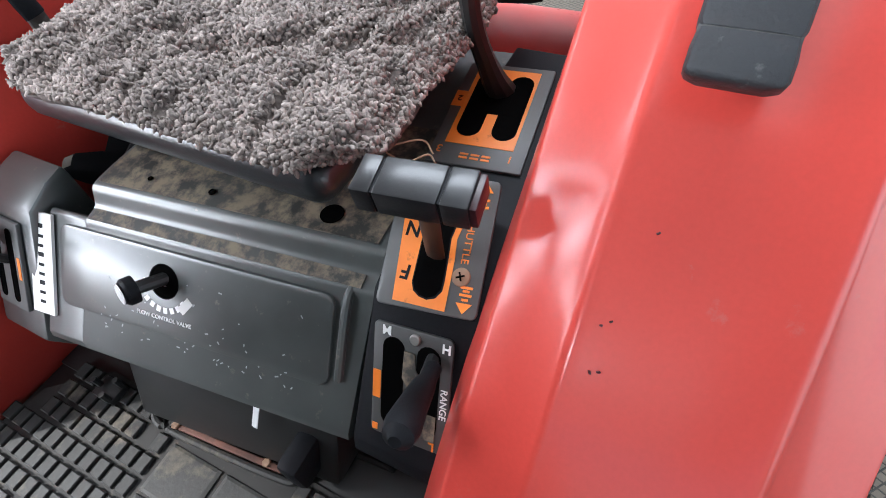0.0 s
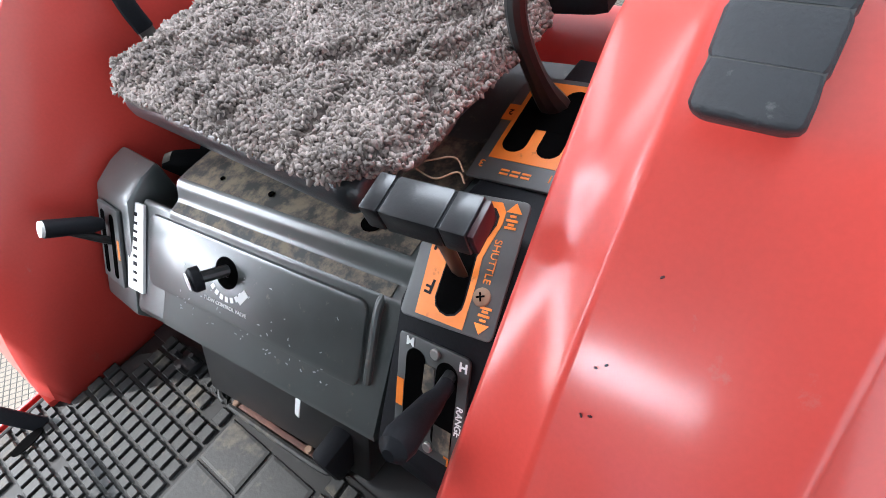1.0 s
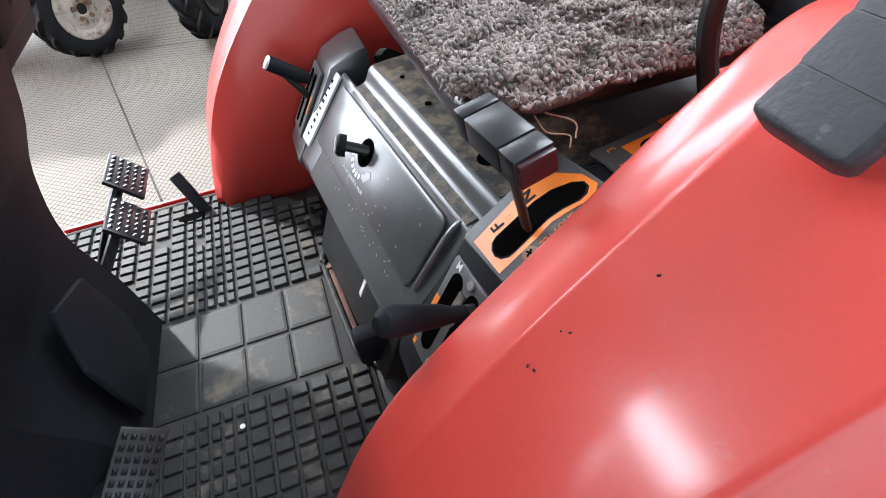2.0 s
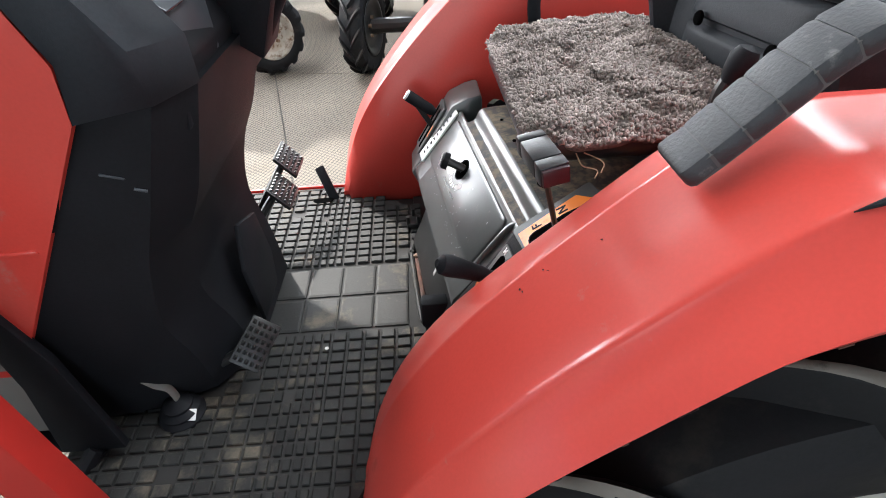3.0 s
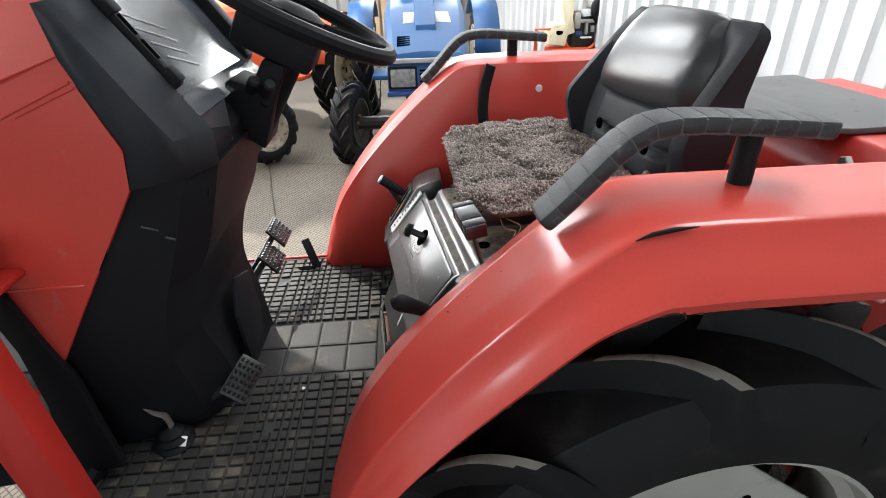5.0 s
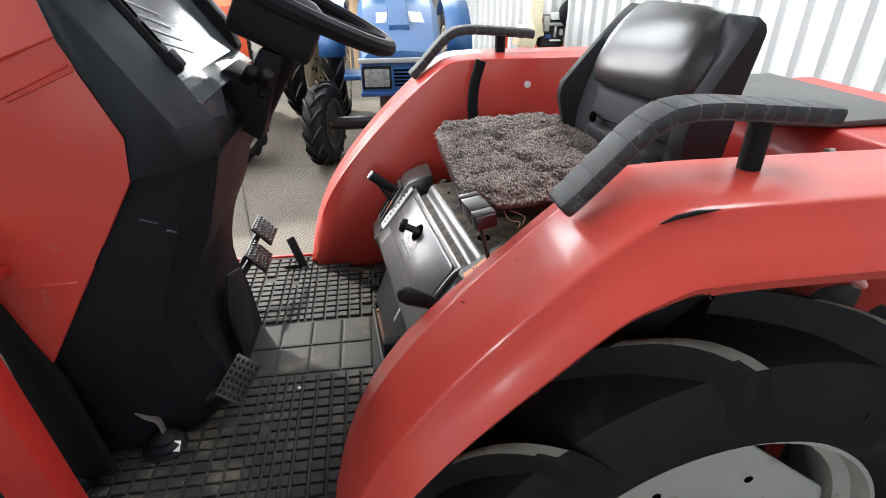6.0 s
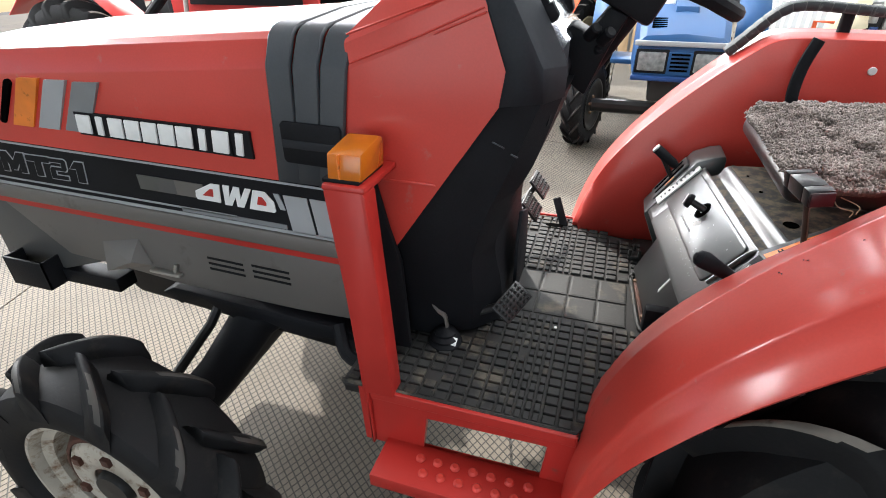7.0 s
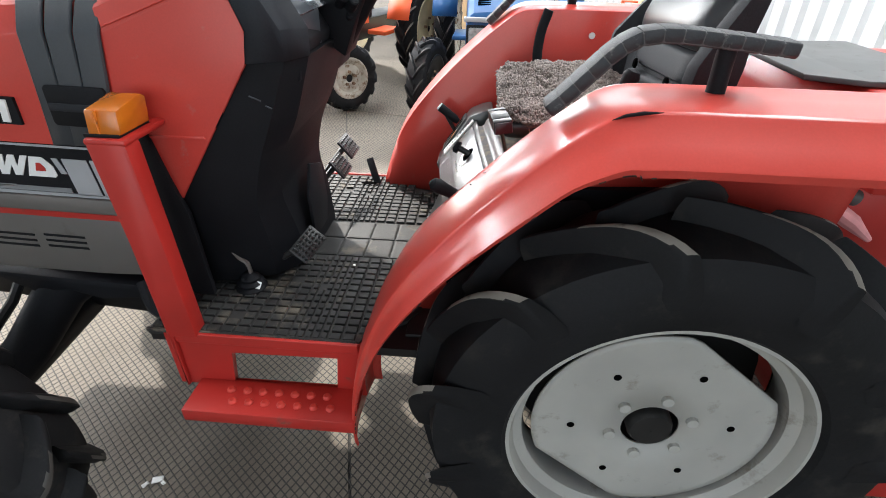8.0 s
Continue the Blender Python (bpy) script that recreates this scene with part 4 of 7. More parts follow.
RED_FIELDS = [
    [(-0.44, 0.83, 0), (-0.385, 0.816, 0), (-0.362, 0.822, 0), (-0.176, 1.098, 0), (-0.168, 1.15, 0), (-0.197, 1.228, 0), (-0.3, 1.186, 0), (-0.42, 1.14, 0), (-0.44, 1.05, 0), (-0.455, 0.97, 0)],
    [(-0.42, 1.14, 0), (-0.3, 1.186, 0), (-0.197, 1.228, 0), (-0.205, 1.262, 0.004), (-0.3, 1.225, 0.005), (-0.425, 1.178, 0.006)],
    [(-0.425, 1.178, 0.006), (-0.3, 1.225, 0.005), (-0.205, 1.262, 0.004), (-0.214, 1.314, 0.02), (-0.24, 1.345, 0.032), (-0.33, 1.27, 0.03), (-0.425, 1.19, 0.018)],
]
cowl = creased_side("cowl_side", RED_FIELDS, T, "red sheet side of the dashboard cowl")
bm = B()
prism(bm, [(-0.395, 0.957), (-0.277, 0.96), (-0.279, 0.965), (-0.395, 0.963)], "y", -0.2685, -0.26, 0.0012)
part("pressed_line", bm, RED, cowl)
for ends in (((-0.418, 1.192), (-0.205, 1.263)), ((-0.275, 1.197), (-0.199, 1.227)), ((-0.415, 1.151), (-0.3, 1.193), (-0.203, 1.233))):
    bm = B()
    lift = 0.004 if ends[0][1] == 1.192 else 0.0
    tube(bm, [(x, cowl_y(x, z) + lift, z) for x, z in ends], 0.0016, 8)
    part("pressed_ridge", bm, RED, cowl)


def cowl_band():
    """The dark plastic edge of the cowl: a flank that leans in, and a narrow face folded round to the rear."""
    flank_pts = [(-0.176, -0.2655, 1.098), (-0.168, -0.2625, 1.15), (-0.203, -0.268, 1.258), (-0.214, -0.262, 1.316), (-0.206, -0.252, 1.318), (-0.146, -0.246, 1.205), (-0.119, -0.234, 1.15), (-0.116, -0.231, 1.098)]
    fold = [(-0.19, -0.2, 1.327), (-0.118, -0.186, 1.205), (-0.089, -0.172, 1.146), (-0.09, -0.172, 1.098)]
    bm = B()
    a = [bm.verts.new(p) for p in flank_pts]
    b = [bm.verts.new(p) for p in fold]
    bm.faces.new(a)
    for i in range(3):
        bm.faces.new((a[4 + i], b[i], b[i + 1], a[5 + i]))
    return part("cowl_band", bm, COWL_BAND, T, "dark plastic edge band of the cowl", smooth=12, solid=0.012)



cowl_band()


def moulded(levels, n, name, mat, parent, label=""):
    """A moulded upright body: outlines at some heights, joined by smooth lines."""
    cols = [smooth_path([(p[i][0], p[i][1], z) for z, p in levels], n) for i in range(len(levels[0][1]))]
    rows = [[c[k] for c in cols] for k in range(len(cols[0]))]
    bm = B()
    grid(bm, rows, close_v=True, caps=True)
    return part(name, bm, mat, parent, label, smooth=20)


low = moulded([
    (0.588, [(-0.44, -0.215), (-0.32, -0.2), (-0.235, -0.165), (-0.18, -0.1), (-0.172, 0.135), (-0.44, 0.2)]),
    (0.7, [(-0.44, -0.236), (-0.31, -0.228), (-0.225, -0.195), (-0.185, -0.125), (-0.18, 0.13), (-0.44, 0.18)]),
    (0.8, [(-0.44, -0.252), (-0.3, -0.25), (-0.222, -0.226), (-0.194, -0.155), (-0.192, 0.12), (-0.44, 0.16)]),
    (0.9, [(-0.44, -0.256), (-0.28, -0.256), (-0.196, -0.238), (-0.17, -0.17), (-0.168, 0.11), (-0.44, 0.13)]),
    (0.98, [(-0.44, -0.258), (-0.25, -0.258), (-0.163, -0.24), (-0.13, -0.178), (-0.128, 0.1), (-0.44, 0.11)]),
    (1.098, [(-0.44, -0.258), (-0.2, -0.259), (-0.119, -0.23), (-0.093, -0.171), (-0.09, 0.1), (-0.44, 0.1)]),
], 4, "cowl_lower", BLACK, T, "black moulded lower cowl standing on the platform")
for x, z, ln in ((-0.178, 1.034, 0.022), (-0.15, 1.022, 0.012)):
    bm = B()
    box(bm, -ln / 2, ln / 2, -0.0012, 0.002, -0.0012, 0.0012, 0.0005, m=Matrix.Translation((x, -0.2505 - 0.35 * (x + 0.165), z)) @ pose(0, 0, 0, 0, 28, 20))
    part("moulded_nick", bm, GRILLE, low)
bm = B()
prism(bm, [(-0.44, 1.05), (-0.11, 1.05), (-0.098, 1.12), (-0.135, 1.178), (-0.216, 1.298), (-0.25, 1.32), (-0.4, 1.19), (-0.44, 1.1)], "y", -0.19, 0.1, 0.006)
part("cowl_body", bm, BLACK, T, "black moulded dashboard pedestal")
bm = B()
prism(bm, [(-0.25, 1.0), (-0.13, 1.0), (-0.098, 1.12), (-0.135, 1.178), (-0.216, 1.298), (-0.25, 1.32), (-0.4, 1.19), (-0.4, 1.1)], "y", 0.1, 0.27, 0.008)
part("cowl_shoulder", bm, BLACK, T)
bm = B()
prism(bm, [(-0.07, 0.64), (0.03, 0.64), (0.05, 0.7), (0.03, 0.8), (-0.05, 0.83), (-0.08, 0.76)], "x", -0.168, -0.16, 0.002)
part("inspection_cover", bm, BLACK, low, "flat black cover plate on the pedestal")
flank("cowl_side", RED_OUT, lambda x, z: -cowl_y(x, z) + 0.09, RED, T, "red sheet side of the dashboard cowl", 0.012)
bm = B()
prism(bm, [(-0.404, 1.206), (-0.24, 1.347), (-0.214, 1.318), (-0.225, 1.31), (-0.24, 1.33), (-0.404, 1.195)], "y", -0.222, 0.31)
part("cowl_top", bm, RED, T)
# instrument panel: glossy face, hinge clips, pale lip
bm = B()
prism(bm, [(-0.215, 1.312), (-0.131, 1.19), (-0.136, 1.183), (-0.22, 1.304)], "y", -0.15, 0.22)
dash = part("instrument_panel", bm, DASH, T, "glossy grey instrument panel", smooth=None)
for y0, y1, up in ((-0.178, -0.15, -0.004), (0.2, 0.24, 0.03)):
    bm = B()
    prism(bm, [(-0.217, 1.325 + up), (-0.134, 1.205 + up), (-0.122, 1.192), (-0.13, 1.178), (-0.217, 1.3)], "y", y0, y1, 0.004)
    part("panel_frame", bm, BLACK, dash, "black panel frame")
PAN = frame_at((-0.173, 0.035, 1.251), (0, 1, 0), (-0.567, 0, 0.824))
for k in range(4):
    bm = B()
    box(bm, -0.05 + 0.008 * k, 0.05, -0.0012, 0.0012, -0.0005, 0.0012, m=PAN @ Matrix.Translation((-0.09, 0.035 - 0.022 * k, 0)) @ Matrix.Rotation(radians(-22), 4, "Z"))
    part("scale_line", bm, SILVER, dash)
bm = B()
prism(bm, [(-0.135, 1.184), (-0.102, 1.164), (-0.1, 1.167), (-0.13, 1.191)], "y", -0.17, 0.2, 0.001)
part("panel_lip", bm, DASH, dash, "dull grey lip below the instruments")
RAIL = frame_at((-0.153, -0.181, 1.2705), (0.072, 0.014, -0.122), (0, 1, 0))
bm = B()
box(bm, -0.075, 0.073, -0.008, 0.009, -0.01, 0.005, 0.0015, m=RAIL)
rail = part("panel_rail", bm, BLACK, dash, "black clip rail beside the instruments")
# Pocket shade is a near-black slab on the rail.
for k in (-0.015, 0.02):
    bm = B()
    box(bm, k - 0.014, k + 0.014, -0.0045, 0.0045, 0.0, 0.0056, m=RAIL)
    part("rail_pocket", bm, DARK, rail)
for k in (-0.043, 0.058):
    bm = B()
    box(bm, k - 0.012, k + 0.012, -0.011, 0.011, -0.004, 0.0105, 0.002, m=RAIL)
    part("hinge", bm, BLACK, dash)
# steering column, switch knobs, wheel
bm = B()
tube(bm, [(-0.09, YC, 1.1), (0.0, YC, 1.23)], 0.035, 14, 0.028)
column = part("steering_column", bm, BLACK, T)
bm = B()
box(bm, -0.085, 0.05, -0.055, 0.055, -0.035, 0.028, 0.01, m=Matrix.Translation((-0.005, YC, 1.235)) @ pose(0, 0, 0, 0, 27, 0))
part("column_shroud", bm, BLACK, column)
bm = B()
prism(bm, [(-0.11, 1.09), (-0.128, 1.17), (-0.105, 1.185), (-0.075, 1.17), (-0.045, 1.215), (-0.01, 1.2), (-0.035, 1.15), (-0.07, 1.06)], "y", YC - 0.05, YC + 0.05, 0.006)
part("column_bracket", bm, BLACK, column)
bm = B()
prism(bm, [(-0.115, -0.17), (-0.1, -0.06), (-0.125, -0.05), (-0.135, -0.16)], "z", 1.1, 1.165, 0.002)
part("column_side_plate", bm, GRILLE, column, "dull grey side plate")
for dx, dy, dz in ((-0.065, -0.03, 1.13), (-0.05, -0.055, 1.16), (-0.075, -0.045, 1.165)):
    bm = B()
    disc(bm, (dx, YC + dy, dz), (0.5, -0.6, 0.6), 0.011, 0.03, 14, 0.003)
    part("switch_knob", bm, BLACK, column)
SW = Matrix.Translation((0.016, YC, 1.278)) @ pose(0, 0, 0, 0, 27, 0)
bm = B()
ring = [(SW @ Vector((0.162 * math.cos(a), 0.162 * math.sin(a), 0))) for a in [k * math.tau / 48 for k in range(48)]]
axis = (SW.to_3x3() @ Vector((0, 0, 1)))
rows = []
for k, p in enumerate(ring):
    d = (ring[(k + 1) % 48] - ring[k - 1]).normalized()
    o = d.cross(axis)
    rows.append([p + (o * math.cos(q * math.tau / 10) + axis * math.sin(q * math.tau / 10)) * 0.014 for q in range(10)])
grid(bm, rows, close_u=True, close_v=True)
sw = part("steering_wheel", bm, BLACK, T, "black three-spoke steering wheel")
for k in range(3):
    a = radians(90 + 120 * k + 30)
    bm = B()
    tube(bm, [SW @ Vector((0.03 * math.cos(a), 0.03 * math.sin(a), -0.012)), SW @ Vector((0.153 * math.cos(a), 0.153 * math.sin(a), 0))], 0.012, 10, flat=0.5, side=axis)
    part("spoke", bm, BLACK, sw)
bm = B()
lathe(bm, [(-0.03, 0.001), (-0.03, 0.04), (0.0, 0.045), (0.008, 0.03), (0.01, 0.001)], SW.translation, axis, 24)
part("hub", bm, BLACK, sw)

# ---- pedals ----
def pad(name, centre, right, up, w, h, parent, stem, studs=(5, 6)):
    """A pedal pad with raised studs and its bent stem."""
    m = frame_at(centre, right, up)
    bm = B()
    box(bm, -w / 2, w / 2, -h / 2, h / 2, -0.008, 0, 0.002, m=m)
    ob = part(name, bm, BLACK_METAL, parent, "black studded pedal pad")
    bm = B()
    for i in range(studs[0]):
        for j in range(studs[1]):
            x, y = (i + 0.5) / studs[0] * w * 0.92 - w * 0.46, (j + 0.5) / studs[1] * h * 0.92 - h * 0.46
            a, b = w / studs[0] * 0.33, h / studs[1] * 0.33
            vs = [bm.verts.new(m @ Vector(p)) for p in ((x - a, y - b, -0.0005), (x + a, y - b, -0.0005), (x + a, y + b, -0.0005), (x - a, y + b, -0.0005), (x, y, 0.005))]
            for q in ((0, 1, 4), (1, 2, 4), (2, 3, 4), (3, 0, 4)):
                bm.faces.new([vs[k] for k in q])
    part("stud_grid", bm, BLACK_METAL, ob, smooth=None)
    bm = B()
    tube(bm, stem, 0.009, 8)
    part("pedal_stem", bm, BLACK_METAL, ob)
    return ob


pad("brake_pedal", (-0.176, 0.366, 0.722), (0.64, 0, -0.77), (0.0, 1, 0.12), 0.066, 0.082, T, smooth_path([(-0.19, 0.35, 0.72), (-0.235, 0.27, 0.66), (-0.28, 0.21, 0.578)], 4))
pad("brake_pedal", (-0.182, 0.28, 0.692), (0.64, 0, -0.77), (0.0, 1, 0.12), 0.066, 0.082, T, smooth_path([(-0.2, 0.26, 0.69), (-0.24, 0.21, 0.645), (-0.29, 0.18, 0.578)], 4))
pad("clutch_pedal", (-0.152, -0.155, 0.672), (0.75, -0.05, -0.65), (0.1, 0.62, 0.6), 0.05, 0.08, T, smooth_path([(-0.16, -0.155, 0.665), (-0.22, -0.15, 0.63), (-0.29, -0.15, 0.578)], 4))
TH = frame_at((-0.117, 0.43, 0.61), (0.88, 0.2, 0.3), (-0.5, 0.45, 0.6))
bm = B()
box(bm, -0.012, 0.012, -0.047, 0.047, -0.003, 0.004, 0.003, m=TH)
part("throttle_pedal", bm, BLACK, T, "narrow black throttle pedal")
bm = B()
tube(bm, smooth_path([(-0.326, -0.218, 0.698), (-0.312, -0.215, 0.69), (-0.296, -0.21, 0.66), (-0.282, -0.206, 0.642), (-0.278, -0.205, 0.6)], 5), 0.0075, 10, flat=0.45, side=(0, 1, 0))
part("parking_lever", bm, GREY, T, "small bent flat steel parking lever")
bm = B()
lathe(bm, [(0, 0.036), (0.006, 0.036), (0.012, 0.029), (0.018, 0.031), (0.024, 0.022), (0.03, 0.023), (0.038, 0.012), (0.042, 0.001)], (-0.282, -0.208, 0.577), (0, 0, 1), 20)
part("rubber_boot", bm, BLACK, T, "black ribbed rubber boot")
bm = B()
box(bm, -0.009, 0.009, -0.009, 0.009, 0, 0.003, 0.001, m=Matrix.Translation((-0.262, -0.222, 0.594)) @ pose(0, 0, 0, 35, 20, 10))
part("torn_tag", bm, PAPER, T, "torn white scrap of a tag")

# ---- seat console ----
def askew(ob):
    """The console stands slightly askew: x shifts with y."""
    for v in ob.data.vertices:
        v.co.x -= 0.115 * (v.co.y - 0.08)
    return ob


def slot_outline(w, h, n=8):
    """A long slot with round ends."""
    r = w / 2
    return [(r * math.cos(a), (h / 2 - r) + r * math.sin(a)) for a in [k * math.pi / n for k in range(n + 1)]] + [(r * math.cos(a), -(h / 2 - r) + r * math.sin(a)) for a in [math.pi + k * math.pi / n for k in range(n + 1)]]


def round_rect(x0, x1, y0, y1, r, n=5):
    """A rectangle with round corners."""
    pts = []
    for cx, cy, a0 in ((x1 - r, y1 - r, 0), (x0 + r, y1 - r, 90), (x0 + r, y0 + r, 180), (x1 - r, y0 + r, 270)):
        pts += [(cx + r * math.cos(radians(a0 + 90 * k / n)), cy + r * math.sin(radians(a0 + 90 * k / n))) for k in range(n + 1)]
    return pts


def on_face(m, outline, z0, z1, name, mat, parent, label="", bevel=0.0):
    bm = B()
    prism(bm, outline, "z", z0, z1, bevel)
    bmesh.ops.transform(bm, matrix=m, verts=bm.verts)
    return part(name, bm, mat, parent, label, smooth=35)


CON_SIDE = [(0.2, 0.6), (0.2, 0.7), (0.152, 0.7), (0.137, 0.712), (0.14, 0.722)]
CON_TOP = smooth_path([(0.234, 0.836, 0), (0.2385, 0.843, 0), (0.244, 0.8455, 0), (0.252, 0.8475, 0), (0.2575, 0.8505, 0), (0.2615, 0.857, 0), (0.266, 0.8665, 0), (0.2715, 0.8715, 0), (0.28, 0.8735, 0), (0.3, 0.8755, 0)], 3)
bm = B()
prism(bm, CON_SIDE + [(p[0], p[1]) for p in CON_TOP] + [(0.6, 0.89), (0.6, 0.6)], "y", -0.14, 0.228)
con = askew(part("seat_console", bm, BLACK_PANEL, T, "scratched glossy black steel seat console", smooth=40))
bm = B()
prism(bm, CON_SIDE + [(0.234, 0.836), (0.2385, 0.843), (0.243, 0.845), (0.246, 0.843), (0.246, 0.62), (0.2, 0.6)], "y", 0.2285, 0.285, 0.001)
askew(part("console_end", bm, BLACK_PANEL, con, "folded steel end of the console beside a dark gap"))
bm = B()
prism(bm, [(0.2405, 0.8448), (0.2545, 0.849), (0.254, 0.8502), (0.2402, 0.846)], "y", -0.125, 0.222)
askew(part("console_ledge", bm, BLACK_DUSTY, con, "dust-stained top ledge"))
bm = B()
prism(bm, [(0.276, 0.8732), (0.3, 0.8762), (0.44, 0.8825), (0.44, 0.8837), (0.3, 0.8774), (0.276, 0.8744)], "y", -0.13, 0.222)
askew(part("console_deck", bm, BLACK_DUSTY, con, "dusty steel deck below the seat"))
# Deck holes are near-black discs laid on top, the shade in their colour.
for x, y, r in ((0.297, -0.068, 0.0125), (0.292, 0.075, 0.004), (0.292, 0.16, 0.0028)):
    bm = B()
    disc(bm, (x - 0.115 * (y - 0.08), y, 0.8772), (0, 0, 1), r, 0.0012, 18)
    part("deck_hole", bm, DARK, con, "near-black disc with the shade of a deck hole in its colour")
FACE = frame_at((0.2015, 0.08, 0.7966), (0.115, -1, 0), (0.632, 0, 0.775))
on_face(FACE, round_rect(-0.185, 0.187, -0.052, 0.05, 0.014), -0.003, 0.0045, "raised_face", BLACK_PANEL, con, "raised glossy black face panel", 0.0035)
# a pressed rib beside the raised face, folding back over the edge
bm = B()
tube(bm, smooth_path([FACE @ Vector((0.197, -0.04, 0.0)), FACE @ Vector((0.198, 0.0, 0.002)), FACE @ Vector((0.199, 0.045, 0.002)), FACE @ Vector((0.2, 0.06, -0.004))], 4), 0.005, 10)
part("pressed_rib", bm, BLACK_PANEL, con)
# chips and scratches on the lower face
rng_s = random.Random(9)
for k in range(60):
    u, v = rng_s.uniform(-0.12, 0.17), rng_s.uniform(-0.068, -0.03) if k < 46 else rng_s.uniform(-0.03, 0.02)
    a, ln = rng_s.uniform(0, 6.28), rng_s.uniform(0.0006, 0.0022)
    z = 0.0047 if v > -0.05 else 0.0008
    bm = B()
    box(bm, -ln, ln, -0.0005, 0.0008, z, z + 0.0003, m=FACE @ Matrix.Translation((u, v, 0)) @ Matrix.Rotation(a, 4, "Z"))
    part("paint_chip", bm, SILVER, con)
KF = FACE @ Matrix.Translation((-0.025, 0.014, 0))
# The valve hole is a near-black disc, its depth shade painted.
bm = B()
disc(bm, KF @ Vector((0.0, 0.0, 0.004)), FACE.to_3x3() @ Vector((0, 0, 1)), 0.0205, 0.001, 28)
part("valve_hole", bm, DARK, con, "near-black disc painted as the shaded hole round the flow valve")
bm = B()
tube(bm, [KF @ Vector((0.004, 0.006, -0.005)), KF @ Vector((-0.012, -0.004, 0.032))], 0.0075, 10)
part("valve_stem", bm, BLACK_METAL, con)
bm = B()
disc(bm, KF @ Vector((-0.012, -0.004, 0.03)), FACE.to_3x3() @ Vector((-0.35, -0.3, 0.9)), 0.0155, 0.013, 18, 0.003)
part("valve_knob", bm, BLACK, con, "black fluted flow valve knob")
bm = B()
disc(bm, KF @ Vector((-0.0166, -0.0079, 0.0436)), FACE.to_3x3() @ Vector((-0.35, -0.3, 0.9)), 0.0115, 0.001, 18)
part("knob_cap", bm, PAPER, con)
for k in range(8):
    a = radians(-150 + 16 * k)
    bm = B()
    box(bm, -0.0028, 0.0028, -0.0035, 0.0035, 0.004, 0.0048, m=KF @ Matrix.Translation((0.034 * math.cos(a), 0.034 * math.sin(a), 0)) @ Matrix.Rotation(a + math.pi / 2, 4, "Z"))
    part("scale_mark", bm, WHITE_PRINT, con)
bm = B()
box(bm, -0.01, 0.01, -0.005, 0.005, 0.004, 0.005, m=KF @ Matrix.Translation((0.03, -0.022, 0)) @ Matrix.Rotation(radians(50), 4, "Z"))
part("scale_tab", bm, PAPER, con)
letters("valve_text", "FLOW CONTROL VALVE", 0.007, KF @ Matrix.Translation((0.0, -0.044, 0.0046)), WHITE_PRINT, con)
bm = B()
box(bm, -0.232, -0.196, -0.072, 0.056, 0.001, 0.0048, m=FACE)
lab = part("rating_label", bm, PAPER, con, "long white paper label with a column of figures")
for k in range(9):
    bm = B()
    h = 0.0045 if k % 3 else 0.007
    box(bm, -0.219, -0.21, -0.0005, h * 0.7, 0.0048, 0.0052, m=FACE @ Matrix.Translation((0, 0.038 - 0.012 * k, 0)))
    part("label_bar", bm, DECAL_BLACK, lab)
# lower cover in front of the console, rust-edged hatch frame on the platform
bm = B()
prism(bm, [(0.11, 0.585), (0.3, 0.585), (0.3, 0.74), (0.165, 0.72)], "y", -0.11, 0.2, 0.006)
askew(part("lower_cover", bm, BLACK_METAL, con, "dull black steel cover under the console"))
bm = B()
prism(bm, [(0.099, 0.14), (0.107, 0.141), (0.122, -0.03), (0.114, -0.032)], "z", 0.578, 0.5865, 0.0015)
part("hatch_edge", bm, RUST_DARK, con, "rusty steel edge of the hatch frame")
bm = B()
tube(bm, smooth_path([(0.16, 0.2, 0.58), (0.125, 0.196, 0.582), (0.099, 0.18, 0.583), (0.094, 0.15, 0.583), (0.1, 0.06, 0.583), (0.108, -0.03, 0.583), (0.115, -0.055, 0.583), (0.135, -0.066, 0.583), (0.165, -0.075, 0.582), (0.175, -0.1, 0.582), (0.18, -0.16, 0.582)], 4), 0.005, 8)
part("hatch_rim", bm, MAT, con, "raised rubber rim round the hatch")
for x, y in ((0.103, 0.14), (0.117, -0.008), (0.178, -0.094)):
    bm = B()
    disc(bm, (x, y, 0.585), (0, 0, 1), 0.006, 0.005, 6, 0.001)
    part("hatch_bolt", bm, RUSTY, con)
bm = B()
box(bm, -0.004, 0.004, -0.022, 0.022, 0, 0.0012, m=Matrix.Translation((0.146, -0.012, 0.681)) @ pose(0, 0, 0, 0, -68, 0) @ pose(0, 0, 0, 0, 0, 78))
part("print_bar", bm, WHITE_PRINT, con)
# small black catch on the mat by the far fender
bm = B()
box(bm, 0.085, 0.115, 0.25, 0.29, 0.58, 0.592, 0.002)
for x, y in ((0.088, 0.255), (0.112, 0.255), (0.1, 0.287)):
    disc(bm, (x, y, 0.59), (0, 0, 1), 0.0045, 0.02, 8)
part("floor_catch", bm, BLACK_METAL, T, "small black catch with three pins")
# near-black ovals painted as shaded slots round the pedal stems, and one pale dot
for x, y, a, b in ((-0.128, 0.396, 0.026, 0.011), (-0.275, 0.235, 0.03, 0.02), (-0.063, -0.096, 0.0035, 0.0035)):
    bm = B()
    prism(bm, [(x + a * math.cos(k * math.tau / 18), y + b * math.sin(k * math.tau / 18)) for k in range(18)], "z", 0.5805, 0.5822)
    part("pedal_slot", bm, DARK if a > 0.01 else PAPER, T)
bm = B()
